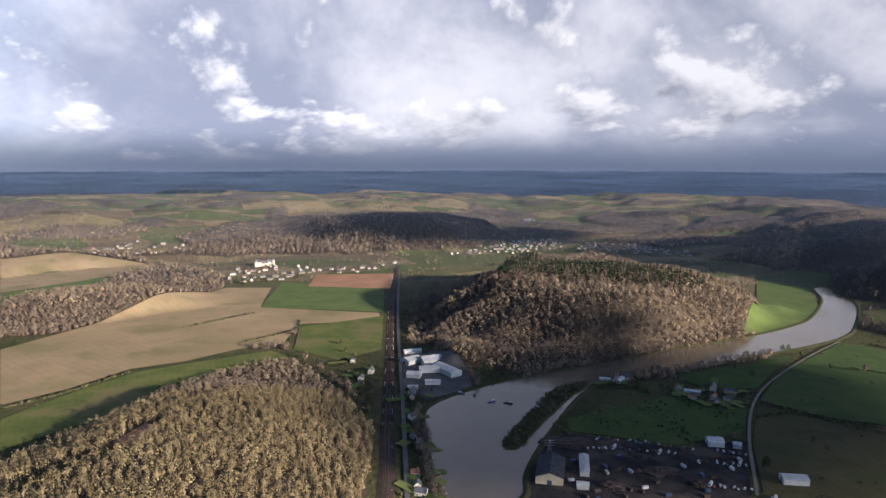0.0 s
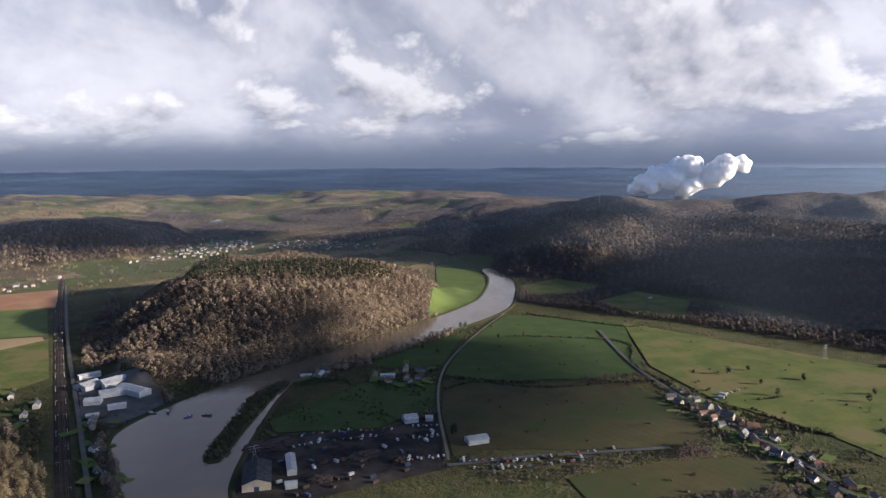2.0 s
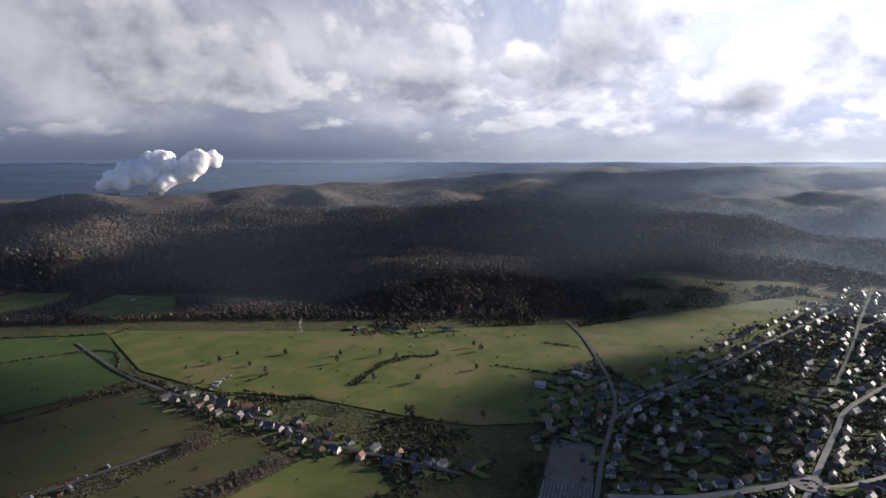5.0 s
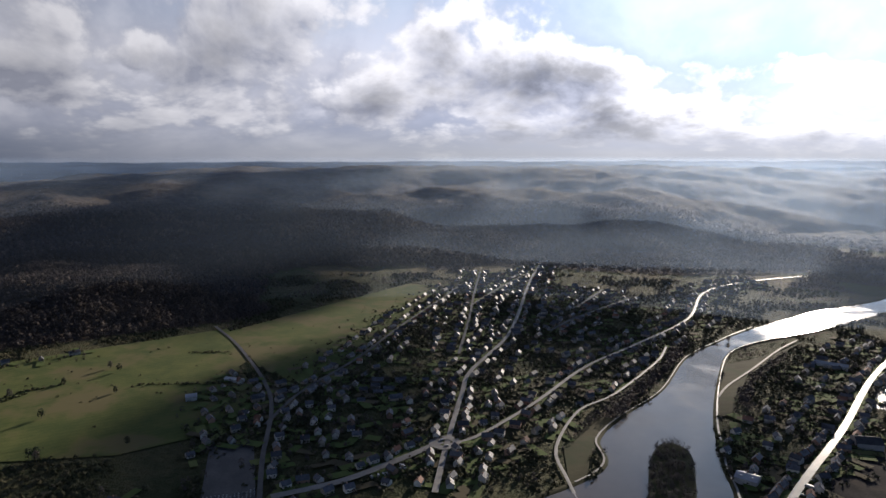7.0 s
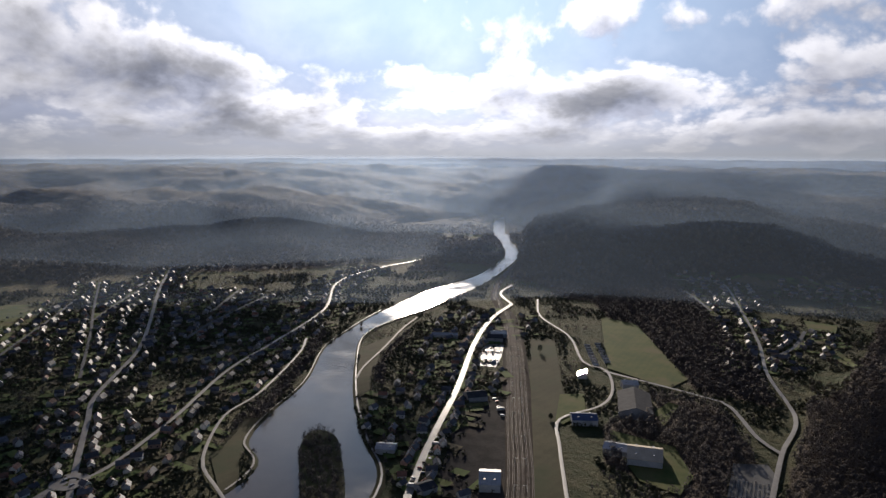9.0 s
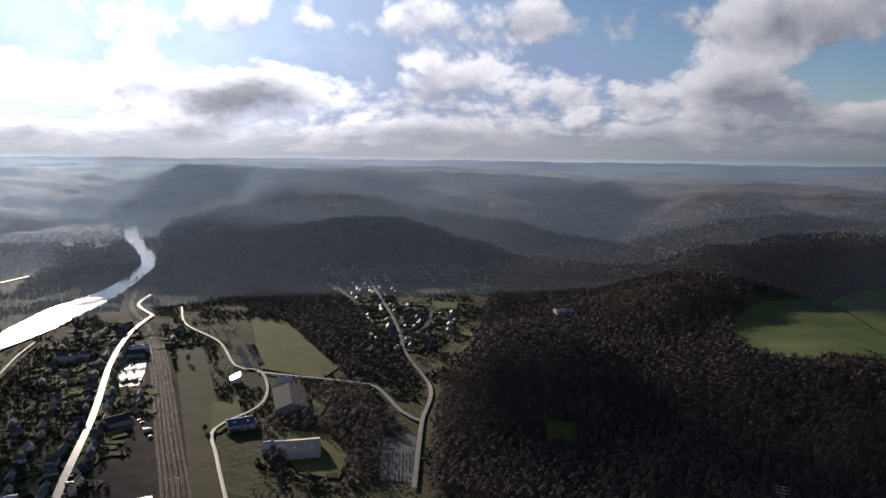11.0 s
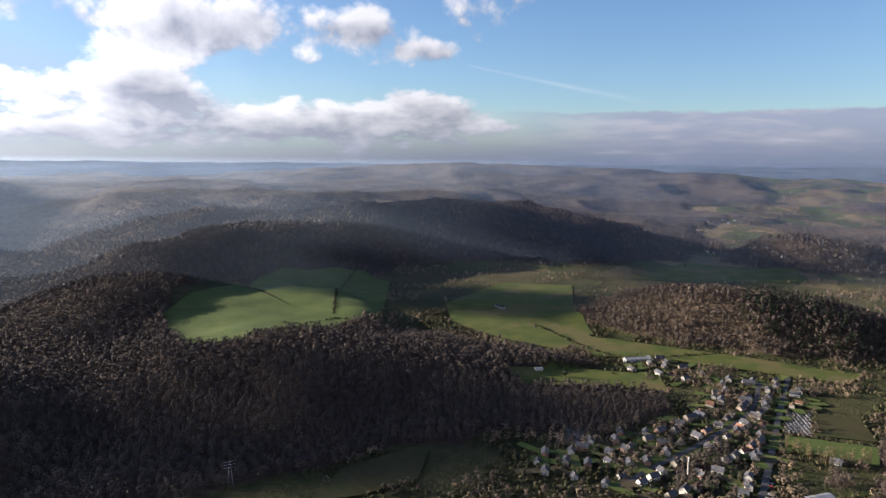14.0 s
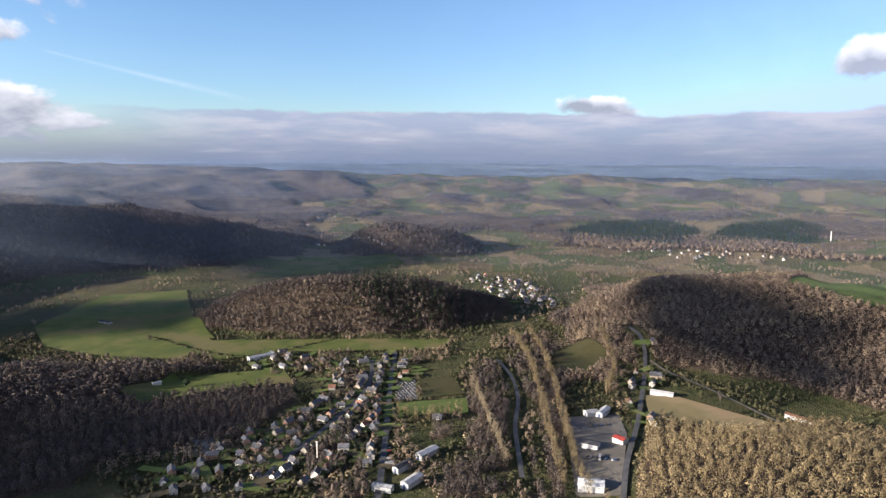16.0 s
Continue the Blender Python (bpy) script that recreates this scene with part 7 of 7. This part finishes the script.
def lattice(at, tall, label, arms=True):
    top = empty("pylon", (at[0], at[1], float(height(np.array([at[0]]), np.array([at[1]]))[0])))
    bm = bmesh.new()
    for sx in (-1, 1):
        for sy in (-1, 1):
            a, b = Vector((sx * 2.6, sy * 2.6, -1)), Vector((sx * 0.4, sy * 0.4, tall))
            d = b - a
            tube(bm, 0.10, 0.06, d.length, Matrix.Translation((a + b) / 2) @ d.to_track_quat("Z", "Y").to_matrix().to_4x4(), 4)
    for k in range(8):
        f = k / 8
        r = 2.6 - 2.2 * f
        for t in range(4):
            a = Vector((r * math.cos(t * 1.571 + 0.785) * 1.41, r * math.sin(t * 1.571 + 0.785) * 1.41, tall * f))
            r2 = 2.6 - 2.2 * (f + 0.125)
            b = Vector((r2 * math.cos(t * 1.571 + 2.356) * 1.41, r2 * math.sin(t * 1.571 + 2.356) * 1.41, tall * (f + 0.125)))
            d = b - a
            tube(bm, 0.05, 0.05, d.length, Matrix.Translation((a + b) / 2) @ d.to_track_quat("Z", "Y").to_matrix().to_4x4(), 4)
    part("tower", bm, M["grey_sheet"], top)
    if arms:
        for h in (0.72, 0.84, 0.95):
            bm = bmesh.new()
            box(bm, -5.5 * (1.3 - h * 0.4), -0.12, tall * h, 5.5 * (1.3 - h * 0.4), 0.12, tall * h + 0.2)
            part("crossarm", bm, M["grey_sheet"], top)
    tagged(top, label, "pylon")


for p in PYLONS:
    lattice(p, 24, "grey steel lattice pylon carrying wires")
lattice(MAST[0], 46, "thin transmitter mast on the wooded hill", arms=False)
for p, tall, label in ((MAST[1], 17, "slim pale chimney among village houses"), (MAST[2], 34, "pale water tower on the plateau")):
    bm = bmesh.new()
    z = float(height(np.array([p[0]]), np.array([p[1]]))[0])
    tube(bm, tall * 0.045, tall * 0.035, tall, Matrix.Translation((p[0], p[1], z + tall / 2 - 0.5)), 14)
    tube(bm, tall * 0.06, tall * 0.06, tall * 0.06, Matrix.Translation((p[0], p[1], z + tall - 0.5)), 14)
    tagged(mesh_object("chimney_stack" if tall < 20 else "water_tower", bm, M["render"]), label, "tower")


def poles():
    """Masts that carry the wires beside the tracks."""
    line = smooth_line(RAIL, 52)
    nn = normals(line)
    first = None
    for q, n in zip(line, nn):
        for s in (-1, 1):
            at = q + n * s * 5.6
            m = Matrix.Translation((*at, 0.9)) @ Matrix.Rotation(math.atan2(n[1], n[0]) + (0 if s < 0 else math.pi), 4, "Z")
            if first is None:
                first = empty("catenary_mast")
                bm = bmesh.new()
                box(bm, -0.15, -0.15, -0.4, 0.15, 0.15, 7.5)
                part("post", bm, M["grey_sheet"], first)
                bm = bmesh.new()
                box(bm, 0, -0.06, 6.1, 3.4, 0.06, 6.25)
                part("bracket", bm, M["grey_sheet"], first)
                tagged(first, "grey steel mast beside the railway", "mast", "masts along the railway")
                first.matrix_basis = m
            else:
                copy_thing(first, m)


poles()


def chateau():
    (x0, y0), (x1, y1) = CHATEAU
    z = float(height(np.array([(x0 + x1) / 2]), np.array([(y0 + y1) / 2]))[0])
    l = 0.45 * math.hypot(x1 - x0, y1 - y0)
    top = empty("chateau", ((x0 + x1) / 2, (y0 + y1) / 2, z), math.atan2(y1 - y0, x1 - x0))
    for k, (xa, xb, h) in enumerate(((-0.5, -0.18, 12), (-0.18, 0.2, 9), (0.2, 0.5, 11))):
        bm = bmesh.new()
        box(bm, xa * l, -7, -3, xb * l, 7, h)
        part("wall", bm, M["stone"], top)
        bm = bmesh.new()
        q = [(-7.5, h), (7.5, h), (0, h + 6)]
        ends = [[bm.verts.new((xx * l, y, zz + 0.05)) for y, zz in q] for xx in (xa + 0.002, xb - 0.002)]
        bm.faces.new(ends[0])
        bm.faces.new(ends[1][::-1])
        for i in range(3):
            bm.faces.new((ends[0][i], ends[0][(i + 1) % 3], ends[1][(i + 1) % 3], ends[1][i]))
        bmesh.ops.recalc_face_normals(bm, faces=bm.faces[:])
        part("roof", bm, M["slate"], top)
    for x in (-0.5, 0.5):
        bm = bmesh.new()
        tube(bm, 5, 5, 20, Matrix.Translation((x * l, -7, 6)), 16)
        tower = part("tower", bm, M["stone"], top)
        bm = bmesh.new()
        tube(bm, 5.6, 0.1, 8, Matrix.Translation((x * l, -7, 20)), 16)
        part("spire", bm, M["slate"], tower)
    tagged(top, "pale stone chateau with round towers above its village", "chateau")


chateau()


def boat(at, turn, seed):
    top = empty("barge", (at[0], at[1], 0.36), turn)
    bm = bmesh.new()
    out = [(-1.6, -5), (1.6, -5), (1.9, 0), (1.6, 4), (0, 7), (-1.6, 4), (-1.9, 0)]
    lo, hi = ([bm.verts.new((x * s, y, z)) for x, y in out] for s, z in ((0.85, -0.3), (1, 1.1)))
    bm.faces.new(lo[::-1])
    bm.faces.new(hi)
    for i in range(7):
        bm.faces.new((lo[i], lo[(i + 1) % 7], hi[(i + 1) % 7], hi[i]))
    bmesh.ops.recalc_face_normals(bm, faces=bm.faces[:])
    part("hull", bm, M["rust" if seed % 2 else "blue"], top)
    bm = bmesh.new()
    box(bm, -1.2, -4, 1.1, 1.2, 0.5, 2.6)
    part("cabin", bm, M["white"], top)
    tagged(top, "moored river boat with a white cabin", "boat", "moored boats")


for i, p in enumerate(BOATS[1:]):
    boat(p, 0.4 + i * 0.9, i)
tagged(drape("flooded_pit", FAR_WATER, M["water"], 6.0), "pale sheet of water beyond the river village", "lake", kind="structure")
tagged(drape("pond", POND, M["water"], 1.4), "dark still pond among bare trees", "pond", kind="structure")


# ---------------------------------------------------------------- single trees
def lone_tree(seed, tall, mat):
    top = empty("tree")
    rng = np.random.RandomState(seed)
    bm = bmesh.new()
    tube(bm, 0.32, 0.12, tall * 0.62, Matrix.Translation((0, 0, tall * 0.31 - 0.4)), 7)
    for k in range(7):
        a = k * 2.4 + rng.rand()
        s = Vector((0, 0, tall * rng.uniform(0.28, 0.55)))
        e = s + Vector((math.cos(a) * tall * 0.2, math.sin(a) * tall * 0.2, tall * rng.uniform(0.15, 0.3)))
        d = e - s
        tube(bm, 0.13, 0.04, d.length, Matrix.Translation((s + e) / 2) @ d.to_track_quat("Z", "Y").to_matrix().to_4x4(), 5)
    part("trunk", bm, M["bark"], top)
    v = crown_parts(150, seed, tall, tall * 0.33, 0.25, 0.85)[:-2].reshape(-1, 3)
    crown = arrays_object("crown", v, np.arange(len(v)).reshape(-1, 3), M[mat])
    float_layer(crown, "tint", np.repeat(rng.rand(len(v) // 3), 3))
    vector_layer(crown, "swell", swelling(v, tall))
    crown.parent = top
    return tagged(top, "bare spreading tree standing alone in the grass" if mat != "fir" else "dark green conifer standing alone", "tree", "single trees")


TREES = [lone_tree(71, 10, "shrub"), lone_tree(72, 12, "dark_bare"), lone_tree(73, 8.5, "shrub"), lone_tree(74, 13, "fir")]
rng_t = random.Random(8)
for k, (x, y) in enumerate(LONE_TREES):
    z = float(height(np.array([x]), np.array([y]))[0])
    m = Matrix.Translation((x, y, z)) @ Matrix.Rotation(rng_t.uniform(0, 6.28), 4, "Z")
    if k < 4:
        TREES[k].matrix_basis = m
    else:
        copy_thing(rng_t.choice(TREES), m)
